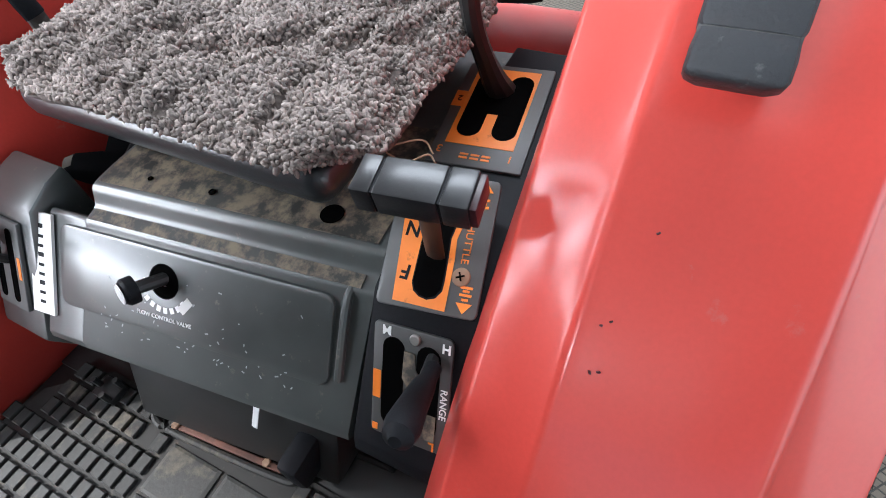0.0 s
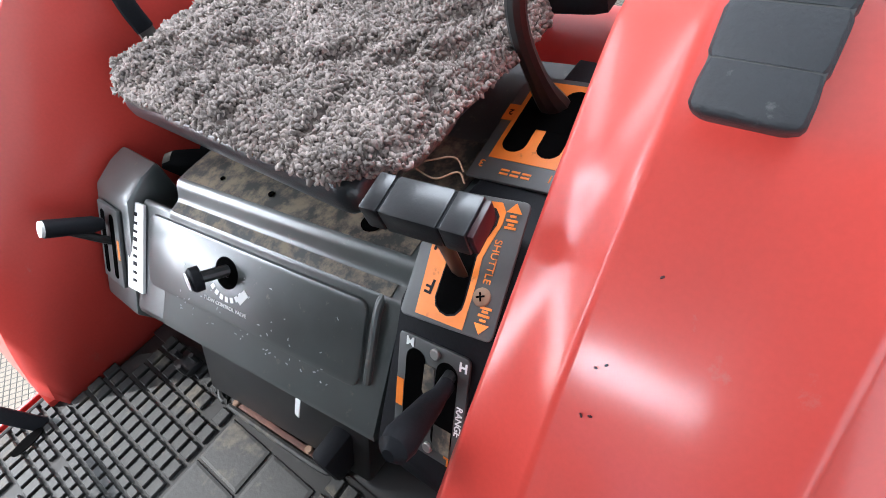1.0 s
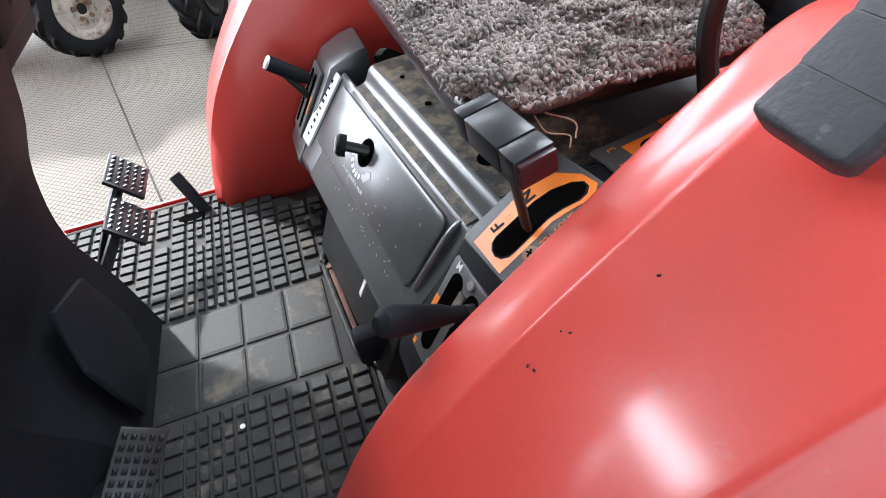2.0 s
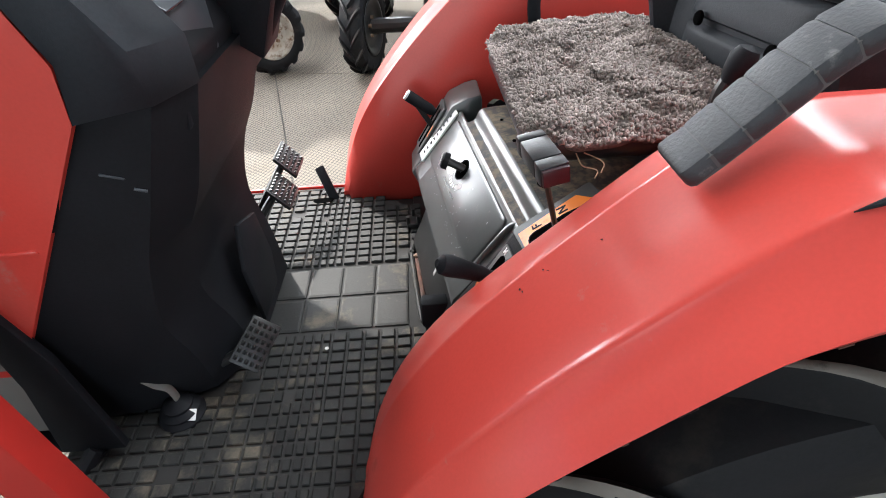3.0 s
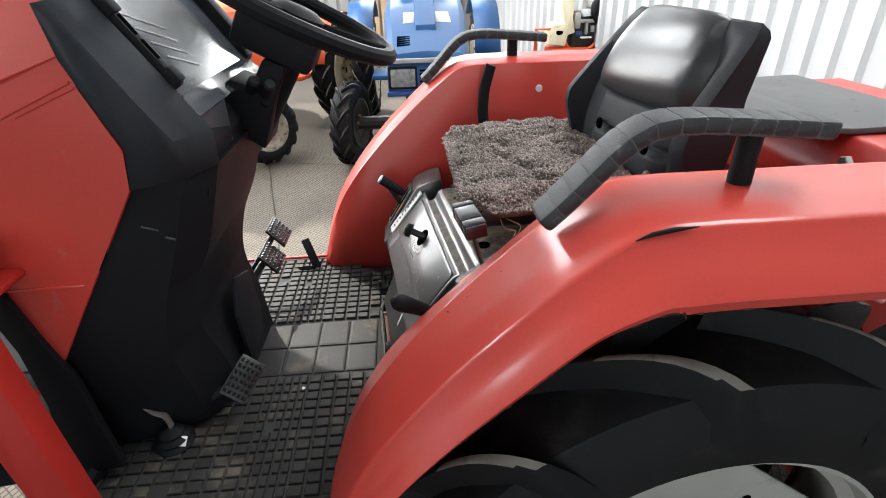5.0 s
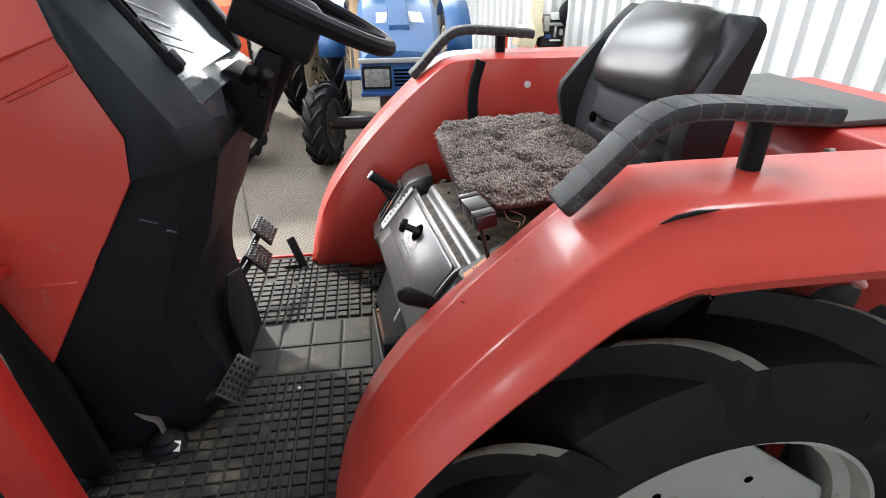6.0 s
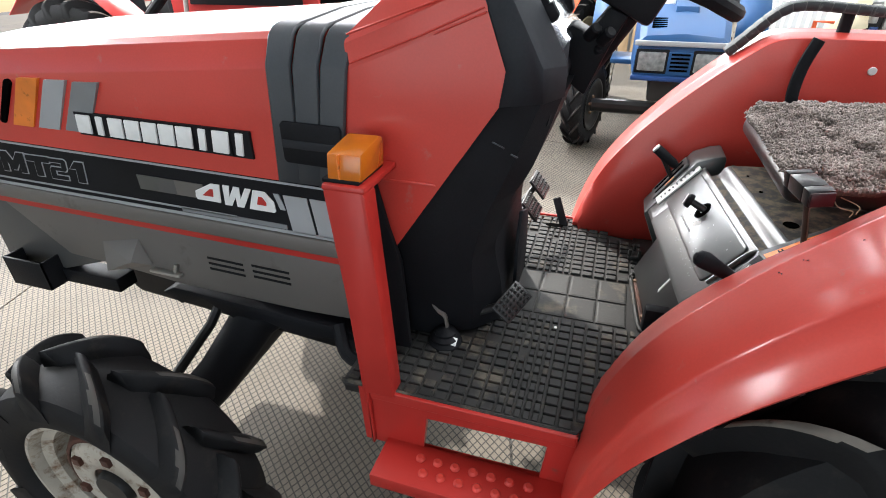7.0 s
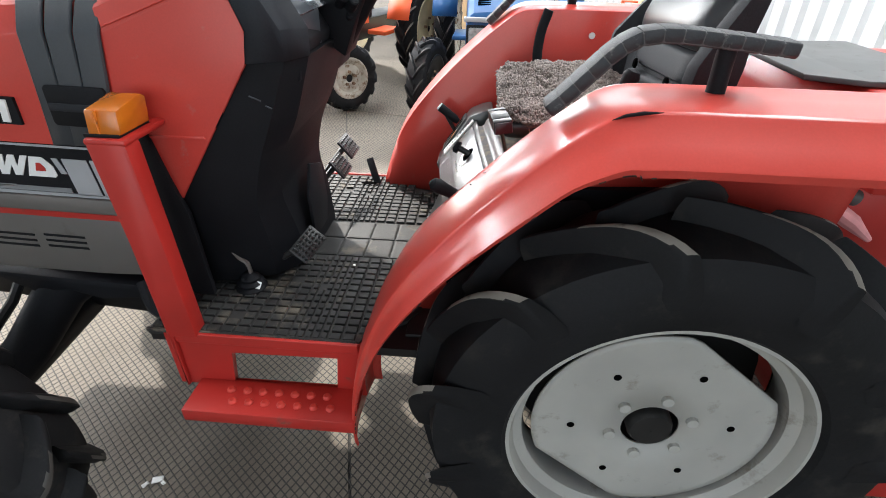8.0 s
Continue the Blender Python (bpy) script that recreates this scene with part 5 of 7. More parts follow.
box(bm, 0.11, 0.175, -0.085, -0.055, 0.6, 0.66, 0.008, m=None)
part("console_foot", bm, BLACK, con)
# lever plates beside the seat
bm = B()
prism(bm, [(0.243, 0.832), (0.262, 0.862), (0.345, 0.897), (0.4, 0.893), (0.62, 0.903), (0.62, 0.6), (0.21, 0.6), (0.16, 0.7), (0.166, 0.722)], "y", -0.262, -0.145, 0.003)
lev = part("lever_console", bm, BLACK, T, "black steel lever console between seat and fender")


def rect(cx, cy, w, h):
    return [(cx - w / 2, cy - h / 2), (cx + w / 2, cy - h / 2), (cx + w / 2, cy + h / 2), (cx - w / 2, cy + h / 2)]


def shifted(pts, dx, dy):
    return [(x + dx, y + dy) for x, y in pts]


# plate frames: x across (toward the fender), y toward the rear, z out of the plate
SH_M = frame_at((0.305, -0.196, 0.888), (0.12, -1, 0.1), (1, 0.12, 0.56))
MG_M = frame_at((0.468, -0.18, 0.897), (0.12, -1, 0), (1, 0.12, 0.06))
RG_M = frame_at((0.2195, -0.202, 0.7965), (0.05, -1, 0.1), (0.56, 0, 0.83))
plate = on_face(SH_M, round_rect(-0.052, 0.044, -0.055, 0.068, 0.006), 0, 0.004, "shuttle_plate", GREY_PLATE, lev, "dark grey shuttle lever plate with orange print", 0.0015)
on_face(SH_M, [(-0.035, -0.05), (0.0155, -0.052), (0.0155, -0.006), (0.014, 0.012), (0.0175, 0.026), (0.0235, 0.045), (0.0235, 0.056), (0.018, 0.064), (-0.002, 0.063), (-0.04, 0.042), (-0.04, 0.026)], 0.0041, 0.0046, "orange_field", ORANGE_PRINT, plate)
# The slot isn't cut: a near-black sheet holds its shade.
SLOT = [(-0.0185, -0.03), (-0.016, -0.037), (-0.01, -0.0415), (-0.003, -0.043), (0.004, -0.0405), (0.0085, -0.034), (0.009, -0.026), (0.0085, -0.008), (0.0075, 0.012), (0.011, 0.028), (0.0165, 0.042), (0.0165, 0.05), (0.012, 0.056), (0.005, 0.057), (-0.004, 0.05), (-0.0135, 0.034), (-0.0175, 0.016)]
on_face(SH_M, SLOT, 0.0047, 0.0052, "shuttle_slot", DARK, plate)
on_face(SH_M, [(x * 1.1 + 0.0006, (y - 0.007) * 1.035 + 0.007) for x, y in SLOT], 0.0044, 0.0049, "slot_lip", BLACK, plate)
letters("gate_letter", "N", 0.019, SH_M @ Matrix.Translation((-0.0285, 0.0165, 0.0046)) @ Matrix.Rotation(math.pi * 0.97, 4, "Z"), DECAL_BLACK, plate, bold=0.0004)
letters("gate_letter", "F", 0.019, SH_M @ Matrix.Translation((-0.0275, -0.0228, 0.0046)) @ Matrix.Rotation(math.pi * 0.97, 4, "Z"), DECAL_BLACK, plate, bold=0.0004)
letters("plate_text", "SHUTTLE", 0.0098, SH_M @ Matrix.Translation((0.0245, 0.0113, 0.0042)) @ Matrix.Rotation(-math.pi / 2, 4, "Z"), ORANGE_PRINT, plate)
for py, up in ((0.0565, 1), (-0.042, -1)):
    on_face(SH_M, [(0.024, py), (0.0385, py), (0.0312, py + up * 0.009)], 0.0041, 0.0048, "arrow", ORANGE_PRINT, plate)
    for d, w in ((0.003, 0.006), (0.007, 0.011), (0.0105, 0.006), (0.0135, 0.011)):
        on_face(SH_M, rect(0.0312, py - up * d, w, 0.0022), 0.0041, 0.0048, "arrow_bar", ORANGE_PRINT, plate)
bm = B()
lathe(bm, [(0.0, 0.0085), (0.0015, 0.008), (0.003, 0.0055), (0.0033, 0.001)], SH_M @ Vector((0.0243, -0.0202, 0.004)), SH_M.to_3x3() @ Vector((0, 0, 1)), 20)
part("plate_screw", bm, RUSTY, plate, "browned steel cross-head screw")
for a in (20, 110):
    bm = B()
    box(bm, -0.004, 0.004, -0.0008, 0.0008, 0.0071, 0.0078, m=SH_M @ Matrix.Translation((0.0243, -0.0202, 0)) @ Matrix.Rotation(radians(a), 4, "Z"))
    part("screw_slot", bm, DARK, plate)
gate = on_face(MG_M, rect(-0.008, 0.022, 0.1, 0.166), 0, 0.004, "gear_plate", GREY_PLATE, lev, "dark grey main gear plate with orange gate", 0.0015)
on_face(MG_M, rect(-0.009, 0.032, 0.073, 0.128), 0.0041, 0.0046, "orange_field", ORANGE_PRINT, gate)
# Gate slots: near-black sheets over the print, painted as shaded openings.
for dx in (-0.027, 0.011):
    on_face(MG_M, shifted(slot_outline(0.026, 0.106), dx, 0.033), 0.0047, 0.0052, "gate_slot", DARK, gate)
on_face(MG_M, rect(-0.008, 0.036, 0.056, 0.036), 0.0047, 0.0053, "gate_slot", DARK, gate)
on_face(MG_M, rect(-0.051, 0.038, 0.014, 0.026), 0.0041, 0.0048, "orange_tab", ORANGE_PRINT, gate)
letters("gate_letter", "3", 0.014, MG_M @ Matrix.Translation((-0.048, -0.042, 0.0042)) @ Matrix.Rotation(math.pi, 4, "Z"), ORANGE_PRINT, gate)
letters("gate_letter", "1", 0.014, MG_M @ Matrix.Translation((0.027, -0.044, 0.0042)) @ Matrix.Rotation(math.pi, 4, "Z"), ORANGE_PRINT, gate)
letters("gate_letter", "2", 0.012, MG_M @ Matrix.Translation((-0.051, 0.038, 0.0049)) @ Matrix.Rotation(math.pi, 4, "Z"), DECAL_BLACK, gate)
for k in range(3):
    for q in range(2):
        on_face(MG_M, rect(-0.02 + 0.0115 * k, -0.0455 - 0.005 * q, 0.009, 0.0026), 0.0041, 0.0047, "print_mark", ORANGE_PRINT, gate)
rng = on_face(RG_M, round_rect(-0.045, 0.037, -0.068, 0.053, 0.006), 0, 0.004, "range_plate", GREY_PLATE, lev, "dark grey range lever plate with twin slots", 0.0015)
# Twin range slots, their inner shade painted as near-black sheets on the plate.
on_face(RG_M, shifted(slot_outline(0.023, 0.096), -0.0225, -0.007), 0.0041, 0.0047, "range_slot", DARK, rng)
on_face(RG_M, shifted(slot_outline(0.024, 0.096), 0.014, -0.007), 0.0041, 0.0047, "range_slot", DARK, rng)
on_face(RG_M, [(-0.011, 0.03), (0.0, 0.03), (0.002, 0.014), (0.006, 0.008), (0.004, -0.004), (-0.006, -0.006), (-0.012, 0.002)], 0.0041, 0.0056, "gate_tongue", BLACK_DUSTY, rng, "dusty stepped gate tongue")
on_face(RG_M, rect(0.015, -0.042, 0.02, 0.028), 0.0048, 0.0052, "gate_floor", BLACK_DUSTY, rng)
for tx, ty, ch in ((-0.0305, 0.0465, "M"), (0.0305, 0.044, "H"), (0.0225, -0.0615, "L")):
    letters("gate_letter", ch, 0.0125, RG_M @ Matrix.Translation((tx, ty, 0.0042)) @ Matrix.Rotation(math.pi, 4, "Z"), WHITE_PRINT if ch != "L" else ORANGE_PRINT, rng, bold=0.0003)
letters("plate_text", "RANGE", 0.0098, RG_M @ Matrix.Translation((0.031, -0.013, 0.0042)) @ Matrix.Rotation(-math.pi / 2, 4, "Z"), WHITE_PRINT, rng)
on_face(RG_M, rect(-0.0395, -0.013, 0.0085, 0.03), 0.0041, 0.0047, "orange_tab", ORANGE_PRINT, rng)
on_face(RG_M, rect(-0.04, -0.061, 0.006, 0.007), 0.0041, 0.0047, "print_mark", ORANGE_PRINT, rng)
for tx, ty in ((-0.0005, 0.0445), (0.0, -0.0575)):
    bm = B()
    disc(bm, RG_M @ Vector((tx, ty, 0.004)), RG_M.to_3x3() @ Vector((0, 0, 1)), 0.0055, 0.003, 14, 0.001)
    part("plate_screw", bm, STEEL, rng)
# levers
bm = B()
tube(bm, [RG_M @ Vector((0.016, 0.03, -0.002)), (0.2, -0.228, 0.85), (0.168, -0.235, 0.869)], 0.0065, 8)
l1 = part("range_lever", bm, BLACK_METAL, lev, "black range lever with a tapered rubber grip")
bm = B()
tube(bm, [(0.222, -0.224, 0.837), (0.208, -0.227, 0.845), (0.198, -0.2285, 0.851), (0.175, -0.233, 0.865), (0.157, -0.237, 0.876), (0.148, -0.239, 0.881), (0.1425, -0.24, 0.8845)], [0.0075, 0.008, 0.0105, 0.0125, 0.0145, 0.0125, 0.005], 14, 1)
part("grip", bm, BLACK, l1, "tapered black rubber grip")
bm = B()
tube(bm, [SH_M @ Vector((-0.004, -0.006, 0)), (0.27, -0.212, 0.992)], 0.0095, 8, flat=0.4)
l2 = part("shuttle_lever", bm, LEVER_BROWN, lev, "flat browned steel shuttle lever")
HM = Matrix.Translation((0.269, -0.212, 1.002)) @ pose(0, 0, 0, 0, -8, 8)
for a, b in ((-0.046, -0.031), (-0.0295, 0.016), (0.0175, 0.037)):
    bm = B()
    box(bm, -0.0165, 0.0165, a, b, -0.013, 0.011, 0.002, m=HM @ Matrix.Rotation(math.pi, 4, "Z"))
    part("handle_rib", bm, HANDLE, l2, "squared black plastic handle rib")
bm = B()
box(bm, -0.015, 0.015, -0.044, 0.036, -0.012, 0.0095, m=HM @ Matrix.Rotation(math.pi, 4, "Z"))
part("handle_core", bm, BLACK, l2)
bm = B()
box(bm, -0.015, 0.015, -0.042, -0.037, -0.011, 0.009, 0.001, m=HM)
part("end_cap", bm, MAROON, l2, "dark maroon end cap")
bm = B()
tube(bm, smooth_path([(0.528, -0.163, 0.9), (0.51, -0.157, 0.937), (0.496, -0.148, 0.99), (0.492, -0.146, 1.03), (0.5, -0.148, 1.06)], 5), [0.017, 0.016, 0.015, 0.014, 0.013, 0.012, 0.011, 0.0105, 0.01, 0.01, 0.01, 0.01, 0.01, 0.01, 0.01, 0.01, 0.01, 0.01, 0.01, 0.01, 0.01], 10, 1)
l3 = part("gear_lever", bm, BLACK_METAL, lev, "long bent black gear lever")
bm = B()
lathe(bm, [(-0.02, 0.001), (-0.02, 0.009), (-0.005, 0.014), (0.012, 0.0165), (0.022, 0.012), (0.026, 0.001)], (0.502, -0.149, 1.066), (0.3, -0.08, 0.95), 18)
part("lever_knob", bm, BLACK, l3)
# far side: lever plate with slots, lever with white-capped grip
bm = B()
prism(bm, [(0.105, 0.7), (0.2, 0.85), (0.235, 0.866), (0.262, 0.872), (0.265, 0.86), (0.265, 0.6), (0.15, 0.6)], "y", 0.298, 0.392, 0.006)
fcon = part("far_console", bm, BLACK_PANEL, T, "black steel console beside the far fender")
FP = frame_at((0.1575, 0.346, 0.784), (0, -1, 0), (0.535, 0, 0.845))
fp = on_face(FP, rect(0, 0.0, 0.06, 0.12), 0, 0.006, "lift_plate", GREY_PLATE, fcon, "dark slotted lift lever plate", 0.002)
# Lift slots are painted shade too, two thin near-black sheets.
for dx in (-0.015, 0.012):
    on_face(FP, shifted(slot_outline(0.012, 0.1), dx, 0), 0.0061, 0.0066, "lift_slot", DARK, fp)
on_face(FP, rect(0.0255, 0, 0.005, 0.03), 0.0061, 0.0066, "orange_tab", ORANGE_PRINT, fp)
bm = B()
tube(bm, [(0.16, 0.345, 0.785), (0.12, 0.35, 0.852)], 0.006, 8)
l4 = part("lift_lever", bm, BLACK_METAL, fcon)
bm = B()
tube(bm, [(0.165, 0.348, 0.818), (0.155, 0.348, 0.826), (0.11, 0.35, 0.86)], [0.008, 0.012, 0.0125], 14, 1)
part("grip", bm, BLACK, l4)
bm = B()
tube(bm, [(0.1105, 0.35, 0.8598), (0.107, 0.3502, 0.8625)], 0.011, 14)
part("grip_cap", bm, PAPER, l4, "worn pale grip end")
bm = B()
box(bm, 0.275, 0.6, 0.24, 0.392, 0.6, 0.74, 0.01)
part("hydraulic_case", bm, BLACK, T, "grimy dark casting in the gap beside the console")
bm = B()
tube(bm, smooth_path([(0.26, 0.24, 0.84), (0.3, 0.27, 0.83), (0.36, 0.29, 0.84), (0.42, 0.33, 0.8)], 4), 0.007, 8)
part("black_hose", bm, BLACK, T)
bm = B()
tube(bm, smooth_path([(0.382, 0.385, 0.985), (0.38, 0.389, 1.02), (0.385, 0.392, 1.07), (0.397, 0.392, 1.115), (0.4, 0.392, 1.124)], 4), 0.0135, 12, flat=0.45, side=(1, 0, 0))
part("position_lever", bm, BLACK, far_fender, "flat black position lever standing at the fender wall")
bm = B()
box(bm, 0.371, 0.394, 0.384, 0.39, 0.93, 0.99, 0.001)
part("lever_shank", bm, GREY, far_fender, "grey steel lever shank")
bm = B()
disc(bm, (0.529, 0.417, 1.058), (0, -1, 0), 0.009, 0.003, 18, 0.001)
part("white_plug", bm, PAPER, far_fender, "white plastic plug in the fender wall")

# ---- seat ----
seat_bm = B()
box(seat_bm, 0.274, 0.63, -0.112, 0.3, 0.93, 0.976, 0.02, seg=4)
seat = part("seat", seat_bm, PAD_VINYL, T, "black vinyl tractor seat")
def along(keys, z):
    """A value read off a line of (height, value) points."""
    for (z0, a), (z1, b) in zip(keys, keys[1:]):
        if z <= z1:
            f = max(0, (z - z0) / (z1 - z0))
            return a + (b - a) * f
    return keys[-1][1]


WING = [(0.95, 0.6), (1.017, 0.583), (1.07, 0.568), (1.1, 0.572), (1.15, 0.605), (1.25, 0.675), (1.256, 0.684)]
PLANE = [(0.95, 0.6), (1.05, 0.61), (1.11, 0.626), (1.15, 0.632), (1.24, 0.665), (1.27, 0.684)]
REARX = [(0.95, 0.64), (1.1, 0.66), (1.15, 0.668), (1.237, 0.698), (1.248, 0.698), (1.256, 0.69)]


def seat_skew(ob):
    """The back stands a little askew, more so low down."""
    for v in ob.data.vertices:
        v.co.x -= (0.18 - 0.135 * min(1, max(0, (v.co.z - 1.1) / 0.15))) * (v.co.y - 0.03)
    return ob


bm = B()
rows = []
for i in range(33):
    z = 0.95 + 0.306 * i / 32
    half = 0.197 - 0.012 * max(0, (z - 1.225) / 0.031) ** 2.5
    row = []
    for j in range(33):
        u = j / 32 * 2 - 1
        a = abs(u)
        f = min(1, max(0, (a - 0.8) / 0.08))
        f = f * f * (3 - 2 * f)
        x = along(PLANE, z) * (1 - f) + along(WING, z) * f
        x = min(x + 0.007 * max(0, (a - 0.9) / 0.1) ** 2, along(REARX, z) - 0.003)
        row.append((x, 0.03 + u * half, z))
    for j in range(9):
        u = 1 - 2 * j / 8
        row.append((along(REARX, z) + 0.008 * (1 - u * u), 0.03 + u * half * 0.985, z))
    rows.append(row)
grid(bm, rows, close_v=True, caps=True)
seat_skew(part("backrest", bm, SEAT_VINYL, seat, "curved black vinyl backrest with side wings", smooth=40))
bm = B()
rows = []
for q in smooth_path([(0.628, 0, 1.113), (0.608, 0, 1.117), (0.602, 0, 1.15), (0.613, 0, 1.19), (0.634, 0, 1.23), (0.654, 0, 1.257), (0.674, 0, 1.267), (0.688, 0, 1.256), (0.688, 0, 1.235)], 4):
    flat = min(along(PLANE, q.z) + 0.006, 0.69) if q.x < 0.66 else 0.686
    row = []
    for j in range(21):
        u = j / 20 * 2 - 1
        e = max(0, 1 - abs(u) ** 9) ** 0.5
        row.append((flat + (q.x - flat) * e - 0.005 * (1 - u * u), 0.025 + u * (0.15 - 0.04 * (q.z - 1.113) - 0.008 * max(0, (q.z - 1.24) / 0.027)), q.z - (0.007 * u ** 4 + 0.02 * (1 - e)) * min(1, max(0, (q.z - 1.2) / 0.05))))
    rows.append(row)
grid(bm, rows)
seat_skew(part("back_cushion", bm, PAD_VINYL, seat, "smooth bulging glossy black vinyl back pad", smooth=70))
for z0, z1, d in ((0.975, 1.04, 0.018), (1.043, 1.112, 0.016)):
    bm = B()
    rows = []
    for i in range(9):
        v = i / 8
        z = z0 + (z1 - z0) * v
        rows.append([(along(PLANE, z) + 0.004 - d * max(0, 1 - (2 * v - 1) ** 6) ** 0.5 * max(0, 1 - (j / 12 * 2 - 1) ** 8) ** 0.5, 0.03 + (j / 12 * 2 - 1) * 0.128, z) for j in range(13)])
    grid(bm, rows)
    seat_skew(part("lumbar_pad", bm, SEAT_VINYL, seat, "flat lower back pad", smooth=60))
# One rusty button; the other two discs are painted as dark holes.
for y, z in ((-0.055, 1.045), (0.105, 1.05), (-0.075, 1.0)):
    bm = B()
    disc(bm, (0.588 - 0.15 * (y - 0.05), y, z), (-1, 0, 0.1), 0.011, 0.006, 14, 0.002)
    part("seat_button", bm, RUSTY if z < 1.02 else DARK, seat)


# ---- arm rests ----
def armrest(y, w, name, label, dx=0.0, dz=0.0):
    """A bent flat bar wrapped in padding, in short segments, on one round post."""
    path = smooth_path([(0.331 + dx, y, 1.074 + dz), (0.355 + dx, y, 1.097 + dz), (0.391 + dx, y, 1.135 + dz), (0.415 + dx, y, 1.16 + dz), (0.445 + dx, y, 1.179 + dz), (0.49 + dx, y, 1.184 + dz), (0.57 + dx, y, 1.178 + dz), (0.655 + dx, y, 1.17 + dz)], 12)
    bm = B()
    core = []
    for i in range(2, len(path) - 2):
        d = (path[i + 1] - path[i - 1]).normalized()
        up = Vector((-d.z, 0, d.x))
        core.append([path[i] + Vector((0, a * w * 0.478, 0)) + up * b * 0.0098 for a, b in ((-1, -0.9), (1, -0.9), (1, 0.7), (0.85, 0.95), (-0.85, 0.95), (-1, 0.7))])
    grid(bm, core, close_v=True, caps=True)
    ob = part(name, bm, SEAM, T, label)
    lens = [0]
    for a, b in zip(path, path[1:]):
        lens.append(lens[-1] + (b - a).length)
    n = 14
    for k in range(n):
        s0, s1 = lens[-1] * k / n + 0.0005, lens[-1] * (k + 1) / n - 0.0005
        rows = []
        cuts = (0, 0.07, 0.18, 0.6, 1) if k == 0 else (0, 0.4, 0.82, 0.93, 1) if k == n - 1 else (0, 0.12, 0.88, 1)
        for q, cut in enumerate(cuts):
            s = s0 + (s1 - s0) * cut
            i = max(j for j in range(len(lens)) if lens[j] <= s + 1e-9)
            i = min(i, len(path) - 2)
            f = (s - lens[i]) / (lens[i + 1] - lens[i])
            p = path[i].lerp(path[i + 1], f)
            d = (path[i + 1] - path[i]).normalized()
            up = Vector((-d.z, 0, d.x))
            side = Vector((0, 1, 0))
            sh = 0.95 if cut in (0, 1) else 1.0
            if (k == 0 and cut < 0.1) or (k == n - 1 and cut > 0.9):
                sh = 0.76 if cut in (0, 1) else 0.93
            prof = [(-1, -0.6), (-0.85, -1), (0.85, -1), (1, -0.6), (1, 0.62), (0.92, 0.9), (0.7, 1.02), (-0.7, 1.02), (-0.92, 0.9), (-1, 0.62)]
            rows.append([p + side * a * w / 2 * sh + up * b * 0.0105 * sh for a, b in prof])
        bm = B()
        grid(bm, rows, close_v=True, caps=True)
        part("pad_segment", bm, FOAM, ob, smooth=40)
    bm = B()
    tube(bm, [(0.568 + dx, y, 1.1 + dz), (0.568 + dx, y, 1.172 + dz)], 0.0135, 14)
    part("arm_post", bm, BLACK, ob)
    return ob


armrest(-0.37, 0.05, "armrest", "bent armrest wrapped in black segmented padding")
armrest(0.5, 0.05, "armrest", "bent armrest wrapped in black segmented padding", -0.095, 0.0)

# wear on the near fender: a seam across it, a dark scuff on the ridge, small nicks
bm = B()
tube(bm, [(0.408, -0.4605, 1.0875), (0.425, -0.461, 1.0945), (0.447, -0.462, 1.099), (0.472, -0.4625, 1.101)], [0.0005, 0.0026, 0.0028, 0.0006], 8, 1)
part("ridge_scuff", bm, BLACK, near_fender, "black rubbed scuff on the ridge")
rng_n = random.Random(3)
for x, y, z, ln in ((0.222, -0.347, 0.9325, 0.0011), (0.2235, -0.352, 0.934, 0.0009), (0.244, -0.345, 0.9545, 0.0006), (0.247, -0.35, 0.9575, 0.0005), (0.29, -0.36, 0.999, 0.0006)):
    bm = B()
    box(bm, -ln, ln, -0.0005, 0.0005, -0.001, 0.0012, m=Matrix.Translation((x, y, z)) @ pose(0, 0, 0, 0, -44, rng_n.uniform(0, 180)))
    part("paint_nick", bm, MAROON, near_fender)

# chipped paint along the lower edge of the near fender
for k in range(26):
    i = rng_n.randrange(3, len(EDGES[0]) - 8)
    a, b = EDGES[0][i], EDGES[0][i + 1]
    ln, ht = rng_n.uniform(0.0015, 0.0055), rng_n.uniform(0.0005, 0.0013)
    bm = B()
    box(bm, -ln, ln, -0.0011, 0.0008, -ht, ht, 0.0003, m=Matrix.Translation(a.lerp(b, rng_n.random())) @ Matrix.Rotation(-math.atan2(b.z - a.z, b.x - a.x), 4, "Y"))
    part("paint_chip", bm, RUST_DARK if k % 3 else MAROON, near_fender)

# ---- fleece cover on the seat ----
cover = thing("seat_cover", (0.44, 0.02, 0.965), "shaggy taupe fleece seat cover draped over the seat", "seat cover")
CX0, CX1, CY0, CY1 = 0.272, 0.6, -0.148, 0.318
rng_c = random.Random(4)


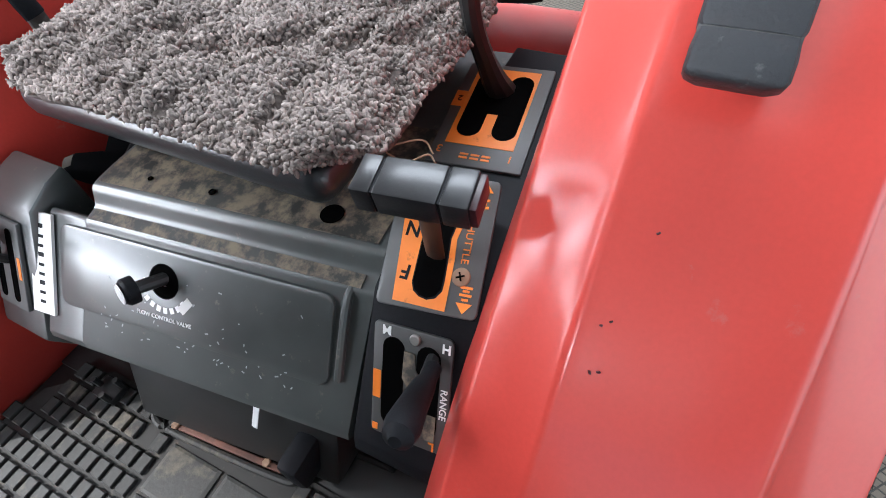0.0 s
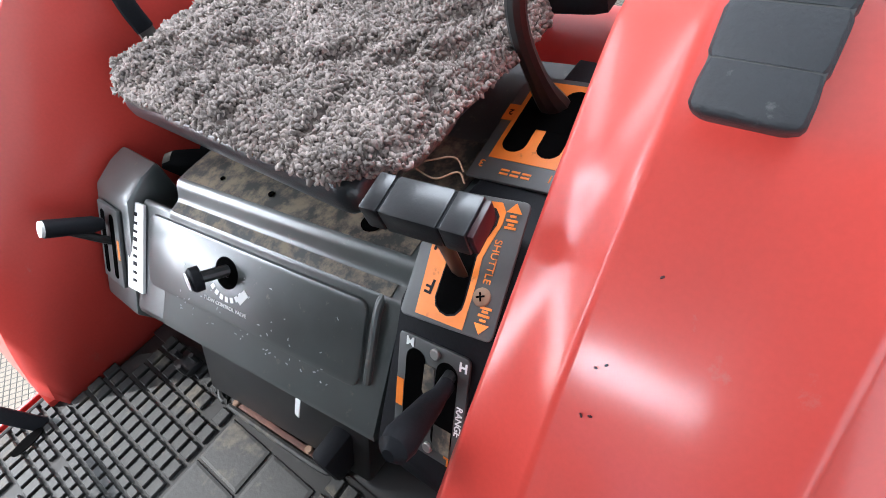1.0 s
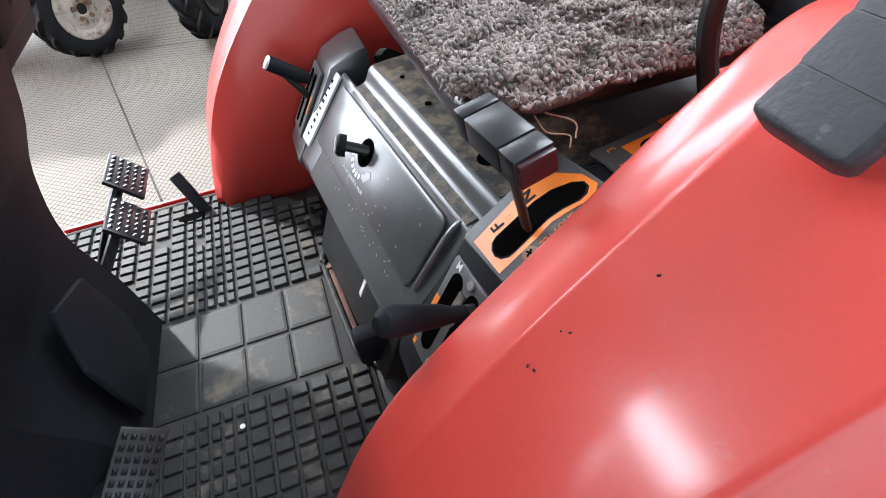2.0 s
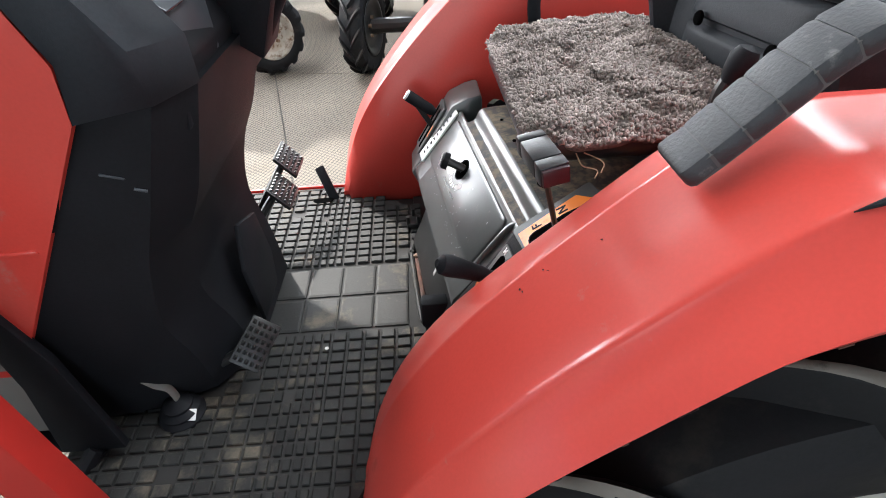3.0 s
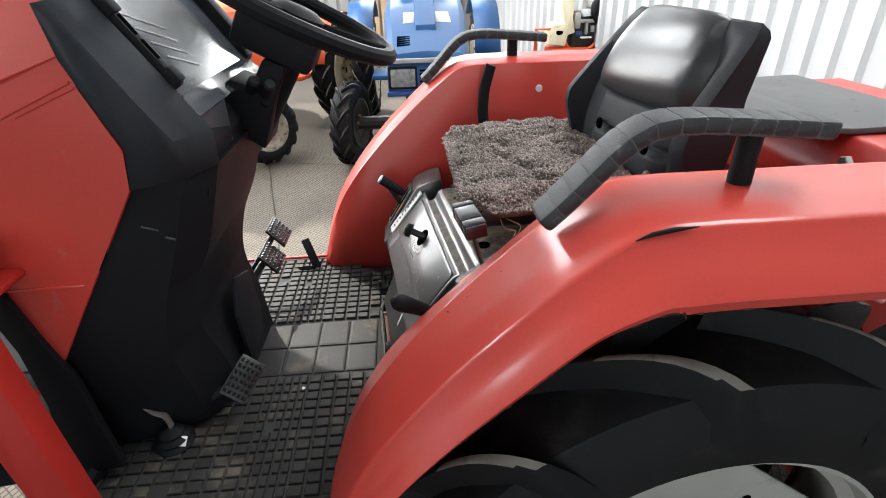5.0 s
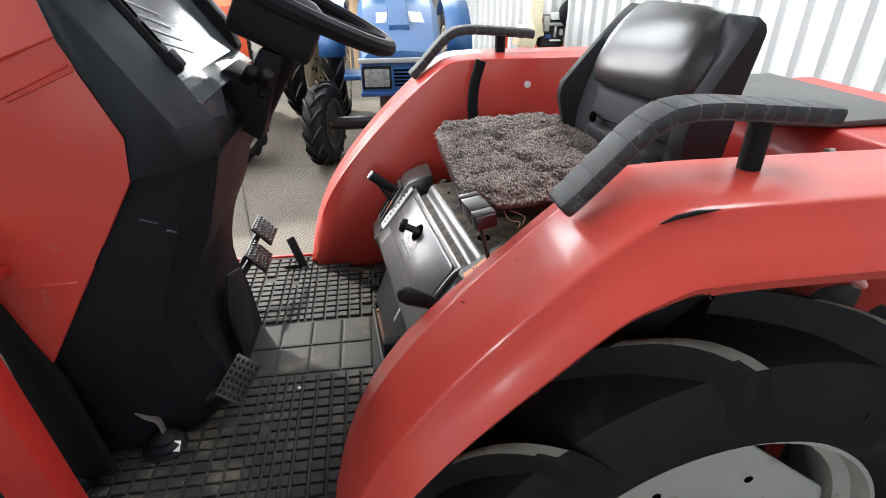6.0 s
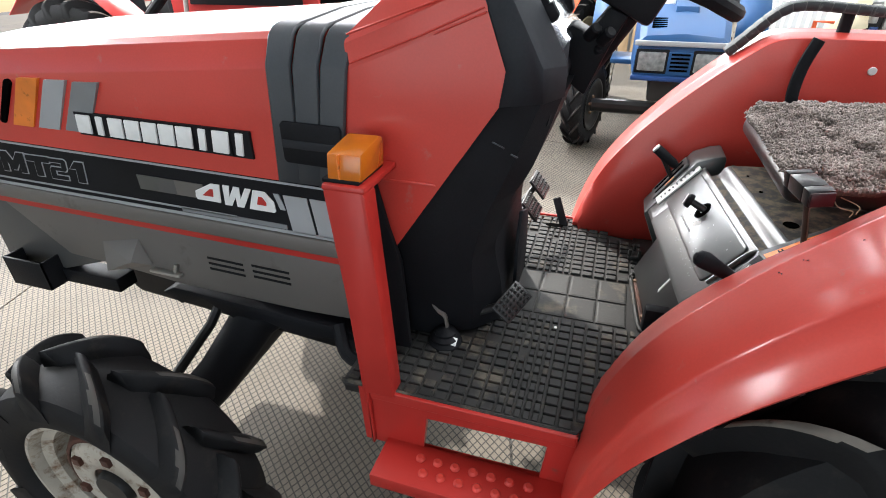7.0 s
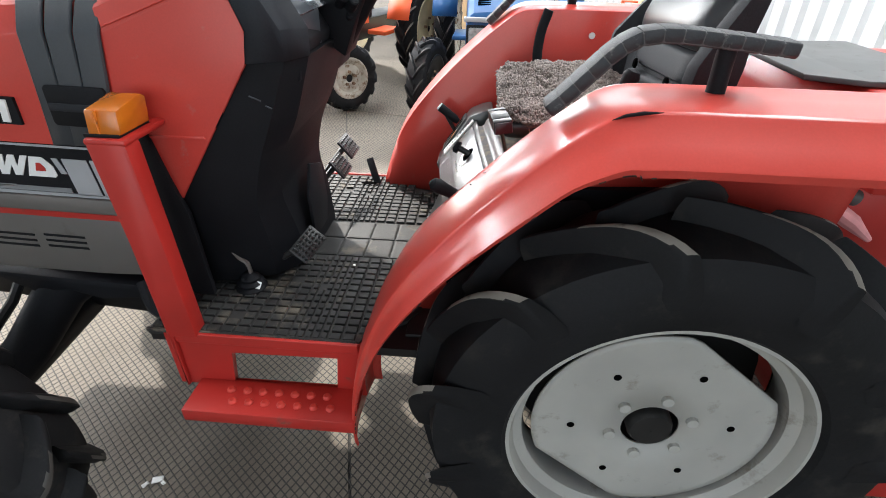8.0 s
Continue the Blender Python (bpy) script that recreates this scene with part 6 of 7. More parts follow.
def cover_point(u, v):
    """A place on the cover, u and v from 0 to 1; the rim hangs down and wanders."""
    e = 0.012 * noise.noise((u * 4, v * 4, 3.3))
    x = CX0 + (CX1 - CX0) * u
    y = CY0 + (CY1 - CY0) * v
    edge = min(u * 0.34, (1 - u) * 0.34, v * 0.42, (1 - v) * 0.42)
    drop = max(0, 1 - edge / 0.035) ** 2
    # round corners
    cu, cv = max(0, abs(u - 0.5) * 2 - 0.72) / 0.28, max(0, abs(v - 0.5) * 2 - 0.76) / 0.24
    c = max(0, cu + cv - 1.0)
    x -= (1 if u > 0.5 else -1) * 0.03 * c
    y -= (1 if v > 0.5 else -1) * 0.03 * c
    z = 0.997 + 0.006 * math.sin(u * 3) - 0.016 * drop + 0.9 * e * (1 - 0.5 * drop) + 0.004 * noise.noise((u * 14, v * 14, 1.0))
    fold = noise.noise((u * 5 + 0.6 * v, v * 2.2, 7.1))
    z += 0.007 * (1 - abs(fold) * 3) * (1 - drop) * (abs(fold) < 0.33) * 0.8
    crease = abs(noise.noise((u * 2.6 + 3.1, v * 9.0 + u * 1.5, 2.2)))
    z -= 0.016 * max(0, 1 - crease * 5) * (1 - drop)
    x += -0.004 * drop * (1 if u < 0.5 else 0)
    return Vector((x, y, z + 0.012 * (v - 0.3)))


bm = B()
grid(bm, [[cover_point(i / 40, j / 48) for j in range(49)] for i in range(41)])
part("cover_cloth", bm, FLEECE, cover, "dense fleece backing", smooth=60, solid=0.01)
vs, fs = [], []
sides = 4
for i in range(116):
    for j in range(160):
        u, v = (i + rng_c.random()) / 116, (j + rng_c.random()) / 160
        p = cover_point(u, v)
        nrm = (cover_point(min(1, u + 0.01), v) - cover_point(max(0, u - 0.01), v)).cross(cover_point(u, min(1, v + 0.01)) - cover_point(u, max(0, v - 0.01)))
        nrm = nrm.normalized() if nrm.length > 1e-9 else Vector((0, 0, 1))
        lay = Vector((rng_c.uniform(-1, 1) - 0.35, rng_c.uniform(-1, 1) * 0.9, rng_c.uniform(-0.3, 0.3)))
        d = (nrm * rng_c.uniform(0.2, 0.9) + lay * 0.9).normalized()
        ln, r = rng_c.uniform(0.003, 0.0055), rng_c.uniform(0.002, 0.003)
        a = d.orthogonal().normalized()
        b = d.cross(a)
        bend = a * rng_c.uniform(-0.005, 0.005) + b * rng_c.uniform(-0.005, 0.005) - nrm * 0.001
        base = len(vs)
        for k, (t, q) in enumerate(((0, 0.75), (0.5, 1.15), (0.9, 0.95))):
            c = p - nrm * 0.001 + d * ln * t + bend * t * t
            for s in range(sides):
                g = s * math.tau / sides + k * 0.4
                vs.append(c + (a * math.cos(g) + b * math.sin(g)) * r * q)
        vs.append(p + d * ln * 1.05 + bend)
        for k in range(2):
            for s in range(sides):
                fs.append((base + k * sides + s, base + k * sides + (s + 1) % sides, base + (k + 1) * sides + (s + 1) % sides, base + (k + 1) * sides + s))
        for s in range(sides):
            fs.append((base + 2 * sides + s, base + 2 * sides + (s + 1) % sides, base + 3 * sides))
me = bpy.data.meshes.new("yarn_nap")
me.from_pydata(vs, [], fs)
me.shade_smooth()
TUFT = material("taupe_fleece_yarn", (0.295, 0.252, 0.23), 0.95, vary=0.2, scale=10, spec=0.1)
nt = TUFT.node_tree
geo = nt.nodes.new("ShaderNodeNewGeometry")
isl = nt.nodes.new("ShaderNodeMapRange")
isl.inputs["To Min"].default_value, isl.inputs["To Max"].default_value = 0.6, 1.35
nt.links.new(geo.outputs["Random Per Island"], isl.inputs["Value"])
old = nt.nodes["Principled BSDF"].inputs["Base Color"].links[0].from_socket
sc = nt.nodes.new("ShaderNodeVectorMath")
sc.operation = "SCALE"
nt.links.new(old, sc.inputs[0])
nt.links.new(isl.outputs["Result"], sc.inputs["Scale"])
nt.links.new(sc.outputs[0], nt.nodes["Principled BSDF"].inputs["Base Color"])
me.materials.append(TUFT)
pile = new("yarn_nap", me)
pile.parent = cover
pile.matrix_parent_inverse = Matrix.Translation(cover.location).inverted()
tagged(pile, "curly taupe yarn pile", kind="stuff")
for k, pts in enumerate(([(0.33, -0.14, 0.965), (0.335, -0.155, 0.955), (0.35, -0.168, 0.955), (0.345, -0.178, 0.95)], [(0.34, -0.14, 0.965), (0.36, -0.158, 0.96), (0.355, -0.17, 0.952)])):
    bm = B()
    tube(bm, smooth_path(pts, 5), 0.0009, 5)
    part("loose_string", bm, STRING, cover, "loose pale string end")

# ---- things beyond: other tractors and machines ----
def far_wheel(c, r, w, rim_r, rim_mat, parent, lugs=16, steer=0.0):
    made = []
    bm = B()
    lathe(bm, [(-w * 0.3, 0.001), (-w * 0.3, 0.06), (w * 0.3, 0.06), (w * 0.3, 0.001)], c, (0, 1, 0), 16)
    wh = part("wheel", bm, BLACK_METAL, parent)
    bm = B()
    tyre(bm, c, r, w, rim_r, lugs, r * 0.075, 1, 40)
    made += [wh, part("tyre", bm, RUBBER, wh, "black lugged farm tyre")]
    set_lugs(c, r, w, rim_r, lugs, r * 0.075, 1, wh, steer)
    for s in (-1, 1):
        bm = B()
        lathe(bm, [(s * w * 0.47, rim_r + 0.008), (s * w * 0.46, rim_r - 0.01), (s * w * 0.38, rim_r - 0.025), (s * w * 0.3, rim_r * 0.72), (s * w * 0.34, rim_r * 0.45), (s * w * 0.36, 0.03)], c, (0, 1, 0), 32)
        made.append(part("rim", bm, rim_mat, wh, solid=0.004))
        for k in range(5):
            bm = B()
            a = k * math.tau / 5
            disc(bm, (c[0] + rim_r * 0.33 * math.sin(a), c[1] + s * w * 0.35, c[2] + rim_r * 0.33 * math.cos(a)), (0, s, 0), 0.013, 0.02, 6)
            made.append(part("nut", bm, RUSTY, wh))
    if steer:
        for ob in made:
            ob.data.transform(Matrix.Translation(c) @ Matrix.Rotation(radians(steer), 4, "Z") @ Matrix.Translation(Vector(c)).inverted())
    return wh


def far_tractor(name, label, paint, rim_mat, m, hood_half=0.24, track=0.45, hood_top=1.1, rear_r=0.45, front_r=0.27, base=1.45, band=None, lamps=False, nose_top=None, steer=0.0, front_mat=None):
    """A plain compact tractor that faces -x, set at the pose m."""
    ob = thing(name, (0, 0, 0), label, "tractor", "tractors parked in the shed")
    for s in (-1, 1):
        far_wheel((0, s * track, rear_r), rear_r, 0.2, rear_r * 0.66, rim_mat, ob, 18)
        far_wheel((-base, s * track, front_r), front_r, 0.15, front_r * 0.58, front_mat or rim_mat, ob, 14, steer)
    nose_top = nose_top or hood_top
    bm = B()
    rows = []
    for k, x in enumerate((-base - 0.28, -base - 0.265, -base - 0.2, -base + 0.3, -base + 0.75)):
        f = min(1, max(0, (x + base + 0.28) / 0.7))
        tz = nose_top + (hood_top - nose_top) * f - (0.03 if k == 0 else 0.008 if k == 1 else 0)
        hw = hood_half * (1 - 0.12 * (1 - f))
        rows.append([(x, y, z) for y, z in ((-hw, 0.58), (-hw, tz - 0.1), (-hw + 0.012, tz - 0.04), (-hw + 0.05, tz - 0.008), (0, tz + 0.01), (hw - 0.05, tz - 0.008), (hw - 0.012, tz - 0.04), (hw, tz - 0.1), (hw, 0.58))])
    grid(bm, rows, caps=True)
    hood = part("bonnet", bm, paint, ob, smooth=30)
    bm = B()
    prism(bm, [(-base - 0.27, 0.42), (0.3, 0.42), (0.3, 0.6), (-base - 0.27, 0.6)], "y", -0.16, 0.16, 0.02)
    part("engine", bm, BLACK_METAL, ob)
    bm = B()
    tube(bm, [(-base, -track + 0.05, front_r), (-base, track - 0.05, front_r)], 0.05, 10)
    part("front_axle", bm, BLACK_METAL, ob)
    xf = -base - 0.282
    bm = B()
    hh = hood_half * 0.88
    prism(bm, [(-hh + 0.02, 0.6), (hh - 0.02, 0.6), (hh - 0.02, nose_top - 0.1), (-hh + 0.02, nose_top - 0.1)], "x", xf - 0.006, xf + 0.01, 0.004)
    part("nose_grille", bm, DARK if not lamps else paint, ob)
    if lamps:
        bm = B()
        box(bm, xf - 0.02, xf + 0.02, -hh - 0.015, hh + 0.015, 0.775, 0.805, 0.006)
        part("nose_trim", bm, SILVER, ob)
        bm = B()
        box(bm, xf - 0.02, xf + 0.05, -hh - 0.01, hh + 0.01, 0.56, 0.592, 0.008)
        part("bumper", bm, BLUE_DARK, ob)
        for s in (-1, 1):
            bm = B()
            box(bm, xf - 0.018, xf + 0.01, s * hh * 0.62 - 0.085, s * hh * 0.62 + 0.085, 0.62, 0.74, 0.012)
            lm = part("headlamp", bm, LAMP_GLASS, ob, "rectangular clear headlamp")
            bm = B()
            box(bm, xf - 0.01, xf + 0.01, s * hh * 0.62 - 0.1, s * hh * 0.62 + 0.1, 0.605, 0.755, 0.01)
            part("lamp_frame", bm, BLACK, lm)
        for k in range(5):
            bm = B()
            box(bm, xf - 0.012, xf, -0.055, 0.055, 0.625 + 0.024 * k, 0.637 + 0.024 * k)
            part("nose_slat", bm, DARK, ob)
    if lamps:
        def hood_at(f, y, up):
            return (-base - 0.28 + 0.7 * f, y, nose_top + (hood_top - nose_top) * f + up - 0.03 * abs(y) / hood_half)
        # A flat white panel on each side of the bonnet scoop.
        for s in (-1, 1):
            bm = B()
            grid(bm, [[hood_at(f + 0.08 * abs(y), s * y, 0.014) for y in (0.075, 0.13, 0.19, 0.235)] for f in (0.5, 0.6, 0.7)])
            part("white_panel", bm, WHITE_PRINT, hood, "flat white panel on the bonnet", solid=0.004)
        bm = B()
        rows = [[hood_at(f, y, up) for y, up in ((-0.075, 0.004), (-0.068, h), (0.068, h), (0.075, 0.004))] for f, h in ((0.36, 0.012), (0.38, 0.04), (0.7, 0.034), (0.98, 0.016))]
        grid(bm, rows, caps=True)
        part("bonnet_scoop", bm, BLUE, hood)
        for k in range(5):
            bm = B()
            prism(bm, [hood_at(0.12 + 0.035 * k, y, 0)[0:2] for y in (0.11, 0.2)] + [hood_at(0.135 + 0.035 * k, y, 0)[0:2] for y in (0.2, 0.11)], "z", nose_top + (hood_top - nose_top) * (0.12 + 0.035 * k) - 0.02, nose_top + (hood_top - nose_top) * (0.12 + 0.035 * k) + 0.006)
            part("hood_slot", bm, DARK, hood)
    if band:
        for s in (-1, 1):
            bm = B()
            y = s * (hood_half + 0.001)
            prism(bm, [(-base - 0.2, hood_top - 0.26), (-base + 0.6, hood_top - 0.26), (-base + 0.6, hood_top - 0.15), (-base - 0.2, hood_top - 0.15)], "y", min(y, y + s * 0.006), max(y, y + s * 0.006), 0.002)
            bd = part("side_louvre", bm, band, ob)
            for k in range(2):
                bm = B()
                x = -base + 0.02 + 0.25 * k
                prism(bm, [(x, hood_top - 0.22), (x + 0.1, hood_top - 0.22), (x + 0.1, hood_top - 0.2), (x, hood_top - 0.2)], "y", min(y + s * 0.006, y + s * 0.012), max(y + s * 0.006, y + s * 0.012))
                part("mark_bar", bm, WHITE_PRINT, bd)
    for s in (-1, 1):
        bm = B()
        rows = []
        for k in range(9):
            a = radians(-75 + 15 * k)
            rr = rear_r + 0.07
            rows.append([(rr * math.sin(a), s * (track - 0.13), rear_r + rr * math.cos(a)), (rr * math.sin(a), s * (track + 0.1), rear_r + rr * math.cos(a))])
        grid(bm, rows)
        part("fender", bm, paint, ob, solid=0.006)
    bm = B()
    box(bm, -base + 0.72, -base + 0.9, -0.2, 0.2, 0.6, hood_top + 0.12, 0.03)
    part("dashboard", bm, BLACK, ob)
    bm = B()
    box(bm, -base + 0.85, -0.25, -track + 0.1, track - 0.1, 0.46, 0.5, 0.01)
    part("platform", bm, paint, ob)
    bm = B()
    box(bm, -0.25, 0.15, -0.22, 0.22, 0.78, 0.86, 0.03)
    st = part("seat", bm, SEAT_VINYL, ob)
    bm = B()
    box(bm, 0.12, 0.2, -0.21, 0.21, 0.86, 1.2, 0.03)
    part("backrest", bm, SEAT_VINYL, st)
    bm = B()
    c = Vector((-base + 1.0, 0, hood_top + 0.2))
    ax = Vector((0.5, 0, 0.85)).normalized()
    a1 = ax.orthogonal().normalized()
    a2 = ax.cross(a1)
    tube(bm, [c + (a1 * math.cos(k * math.tau / 24) + a2 * math.sin(k * math.tau / 24)) * 0.18 for k in range(25)], 0.013, 6, side=ax)
    sw = part("steering_wheel", bm, BLACK, ob)
    bm = B()
    tube(bm, [(-base + 0.85, 0, hood_top), c], 0.025, 8)
    part("column", bm, BLACK, sw)
    ob.matrix_basis = m
    return ob


far_tractor("tractor", "orange compact tractor with cream wheel rims", ORANGE, CREAM, pose(-0.853, 4.62, 0, 0, 0, 71), hood_top=1.12, rear_r=0.46, front_r=0.27, steer=-28, front_mat=RIM_WHITE)
far_tractor("tractor", "blue compact tractor parked nose toward the aisle", BLUE, RIM_WHITE, pose(0.42, 4.47, 0, 0, 0, 88), hood_half=0.31, track=0.58, hood_top=1.13, rear_r=0.5, front_r=0.31, base=1.5, lamps=True, nose_top=0.84, steer=-14, front_mat=BLACK_METAL)
far_tractor("tractor", "red tractor with a dark louvre band along its bonnet", RED_FAR, RIM_WHITE, pose(-3.35, 2.15, 0, 0, 0, 180), hood_half=0.3, track=0.5, hood_top=1.3, rear_r=0.55, front_r=0.33, base=1.35, band=BLACK)

# a small engine-driven machine and planks by the back wall
mach = thing("power_tiller", (1.9, 4.6, 0), "small walk-behind tiller with cream engine and orange frame", "tiller")
bm = B()
box(bm, 1.9, 2.14, 4.48, 4.76, 0.58, 0.9, 0.02)
engine = part("engine", bm, BLACK_METAL, mach, "grimy engine block")
for x0, x1, z0, z1, y, mat in ((1.91, 1.97, 0.76, 0.9, 4.44, STEEL), (1.985, 2.09, 0.865, 0.93, 4.45, WHITE_PRINT), (2.02, 2.05, 0.7, 0.81, 4.44, STEEL), (1.96, 2.11, 0.81, 0.84, 4.43, STEEL), (1.94, 2.0, 0.69, 0.73, 4.46, BLUE_DARK), (1.99, 2.1, 0.665, 0.68, 4.44, WHITE_PRINT), (2.08, 2.12, 0.72, 0.78, 4.45, SILVER)):
    bm = B()
    box(bm, x0, x1, y, 4.5, z0, z1, 0.006)
    part("engine_fitting", bm, mat, engine)
bm = B()
prism(bm, [(1.78, 1.1), (1.77, 0.97), (1.8, 0.86), (1.82, 0.8), (1.7, 0.815), (1.68, 0.74), (1.66, 0.62), (1.84, 0.6), (1.86, 0.7), (1.93, 0.72), (1.9, 0.85), (1.9, 1.1)], "y", 4.46, 4.7, 0.012)
tank = part("engine_cover", bm, CREAM, mach, "cream moulded engine cover")
# The opening's shade is a near-black piece set on the cover.
bm = B()
prism(bm, [(1.735, 0.72), (1.76, 0.7), (1.8, 0.71), (1.81, 0.74), (1.74, 0.745)], "y", 4.455, 4.5, 0.004)
part("cover_opening", bm, DARK, tank)
bm = B()
lathe(bm, [(0, 0.01), (0, 0.13), (0.07, 0.14), (0.1, 0.12), (0.12, 0.05), (0.12, 0.01)], (2.2, 4.5, 0.92), (0, -1, 0), 24)
part("recoil_starter", bm, BLACK, mach)
bm = B()
tube(bm, smooth_path([(2.2, 4.37, 0.82), (2.26, 4.36, 0.88), (2.25, 4.36, 0.93)], 4), 0.008, 6)
part("pull_handle", bm, STEEL, mach)
bm = B()
tube(bm, [(1.54, 4.5, 0.2), (1.545, 4.5, 0.76), (1.76, 4.5, 0.755), (1.9, 4.52, 0.55)], 0.019, 8)
part("front_guard", bm, ORANGE, mach, "orange tube guard")
for s in (-1, 1):
    bm = B()
    tube(bm, smooth_path([(1.7, 4.6 + s * 0.12, 0.5), (2.1, 4.6 + s * 0.14, 0.58), (2.5, 4.6 + s * 0.2, 1.05)], 5), 0.016, 8)
    part("handlebar", bm, ORANGE, mach)
    bm = B()
    lathe(bm, [(-0.06, 0.06), (-0.06, 0.2), (0.06, 0.2), (0.06, 0.06)], (1.95, 4.6 + s * 0.28, 0.2), (0, 1, 0), 24)
    part("wheel", bm, RUBBER, mach)
bm = B()
box(bm, 1.7, 2.2, 4.45, 4.76, 0.3, 0.58, 0.03)
part("gear_case", bm, ORANGE, mach)
walker = thing("barrow_frame", (-2.7, 1.75, 0), "black and chrome handle frame of a walk-behind machine", "machine")
for k, (a, b, mt) in enumerate((((-3.0, 1.5, 0.7), (-2.45, 1.7, 1.25), BLACK), ((-2.85, 1.6, 0.0), (-2.75, 1.75, 1.2), STEEL), ((-2.6, 1.6, 0.0), (-2.55, 1.8, 1.3), STEEL), ((-3.0, 1.9, 0.7), (-2.35, 2.05, 1.25), BLACK), ((-3.1, 1.5, 0.6), (-2.9, 2.1, 0.62), BLACK))):
    bm = B()
    tube(bm, [a, b], 0.028 if mt is BLACK else 0.014, 10)
    part("frame_bar", bm, mt, walker)
for k in range(6):
    plank = thing("plank", (-0.3 + 0.16 * k, 7.0, 0), "pale tan plank leaning upright at the back", "plank", "planks at the back wall")
    bm = B()
    box(bm, -0.06, 0.06, -0.015, 0.015, 0, 2.0 + 0.15 * (k % 3), 0.004, m=Matrix.Translation((-0.3 + 0.16 * k, 7.0 + 0.03 * (k % 2), 0)) @ pose(0, 0, 0, -4, 0, 5 * (k % 3 - 1)))
    part("board", bm, PLYWOOD, plank)

# rotary implement hitched behind the red tractor
tiller = thing("rotary_tiller", (1.2, 0.0, 0), "red rotary tiller hitched to the tractor", "tiller")
bm = B()
prism(bm, [(0.95, 0.98), (0.99, 1.05), (1.35, 1.05), (1.38, 0.98), (1.38, 0.9), (0.95, 0.9)], "y", -0.24, 0.42, 0.008)
part("tiller_frame", bm, RED_FRAME, tiller, "red steel box frame")
bm = B()
prism(bm, [(0.86, 1.062), (0.99, 1.052), (1.2, 1.056), (1.2, 1.068), (0.99, 1.064), (0.86, 1.074)], "y", -0.06, 0.4, 0.003)
part("cover_board", bm, GREY_PLATE, tiller, "dark flat board over the hitch")
bm = B()
disc(bm, (0.949, -0.11, 1.02), (-1, 0, 0), 0.012, 0.012, 6, 0.002)
part("frame_bolt", bm, STEEL, tiller)
for s in (-1, 1):
    bm = B()
    tube(bm, [(0.75, 0.05 + s * 0.24, 0.52), (1.25, 0.05 + s * 0.3, 0.6)], 0.016, 8)
    part("lower_link", bm, BLACK_METAL, tiller)
    bm = B()
    tube(bm, [(0.875, 0.05 + s * 0.27, 0.885), (0.9, 0.05 + s * 0.27, 0.87), (0.95, 0.05 + s * 0.275, 0.84), (0.995, 0.05 + s * 0.28, 0.805)], [0.012, 0.018, 0.017, 0.006], 10, 1)
    part("lift_arm", bm, PINK_TAG, tiller, "faded pink lift arm")
    bm = B()
    prism(bm, [(0.93, 0.9), (1.25, 0.92), (1.3, 0.6), (1.12, 0.55), (1.0, 0.74), (0.94, 0.8)], "y", 0.05 + s * 0.25 - 0.008, 0.05 + s * 0.25 + 0.008, 0.003)
    part("side_plate", bm, RED_FRAME, tiller)
    bm = B()
    tube(bm, [(0.87, 0.05 + s * 0.26, 0.913), (0.89, 0.05 + s * 0.26, 0.905), (0.95, 0.05 + s * 0.26, 0.882)], [0.01, 0.019, 0.016], 12, 1)
    part("greasy_joint", bm, GREY_PLATE, tiller, "greasy steel link joint")
bm = B()
lathe(bm, [(-0.33, 0.02), (-0.33, 0.24), (-0.3, 0.25), (0.4, 0.25), (0.45, 0.24), (0.45, 0.02)], (1.3, 0.05, 0.33), (0, 1, 0), 28)
part("rotor_hood", bm, RED_FRAME, tiller)

# a scrap of white rag on the floor
rag = thing("rag", (-0.6, -0.36, 0), "torn scrap of white paper on the floor", "paper scrap")
for k, (x, y, w, a) in enumerate(((-0.595, -0.352, 0.03, 20), (-0.62, -0.37, 0.018, 60), (-0.575, -0.36, 0.015, -30))):
    bm = B()
    rows = []
    for i in range(5):
        rows.append([Matrix.Translation((x, y, 0)) @ pose(0, 0, 0, 0, 0, a) @ Vector(((i / 4 - 0.5) * w, (j / 4 - 0.5) * w * 0.6, 0.003 + 0.006 * abs(noise.noise((i * 0.9 + k, j * 0.9, 2))))) for j in range(5)])
    grid(bm, rows)
    part("scrap", bm, PAPER, rag, solid=0.001)

# ---- rubber mat on the platform, its raised blocks one by one ----
mat = thing("floor_mat", (-0.15, 0.03, 0.566), "dusty black rubber floor mat with raised block pattern", "floor mat")
bm = B()
prism(bm, [(-0.44, -0.376), (0.006, -0.376), (0.03, -0.33), (0.1, -0.29), (0.125, -0.25), (0.125, 0.3), (0.06, 0.38), (-0.06, 0.41), (-0.07, 0.455), (-0.44, 0.455)], "z", 0.566, 0.5755, 0.001)
part("mat_sheet", bm, MAT_BASE, mat, "thin rubber sheet with dark grooves")
for p, q in (((-0.44, -0.374), (0.005, -0.374)), ((-0.07, 0.452), (-0.44, 0.452))):
    bm = B()
    tube(bm, [(p[0], p[1], 0.577), (q[0], q[1], 0.577)], 0.005, 8)
    part("mat_rim", bm, MAT, mat)
block_me = None


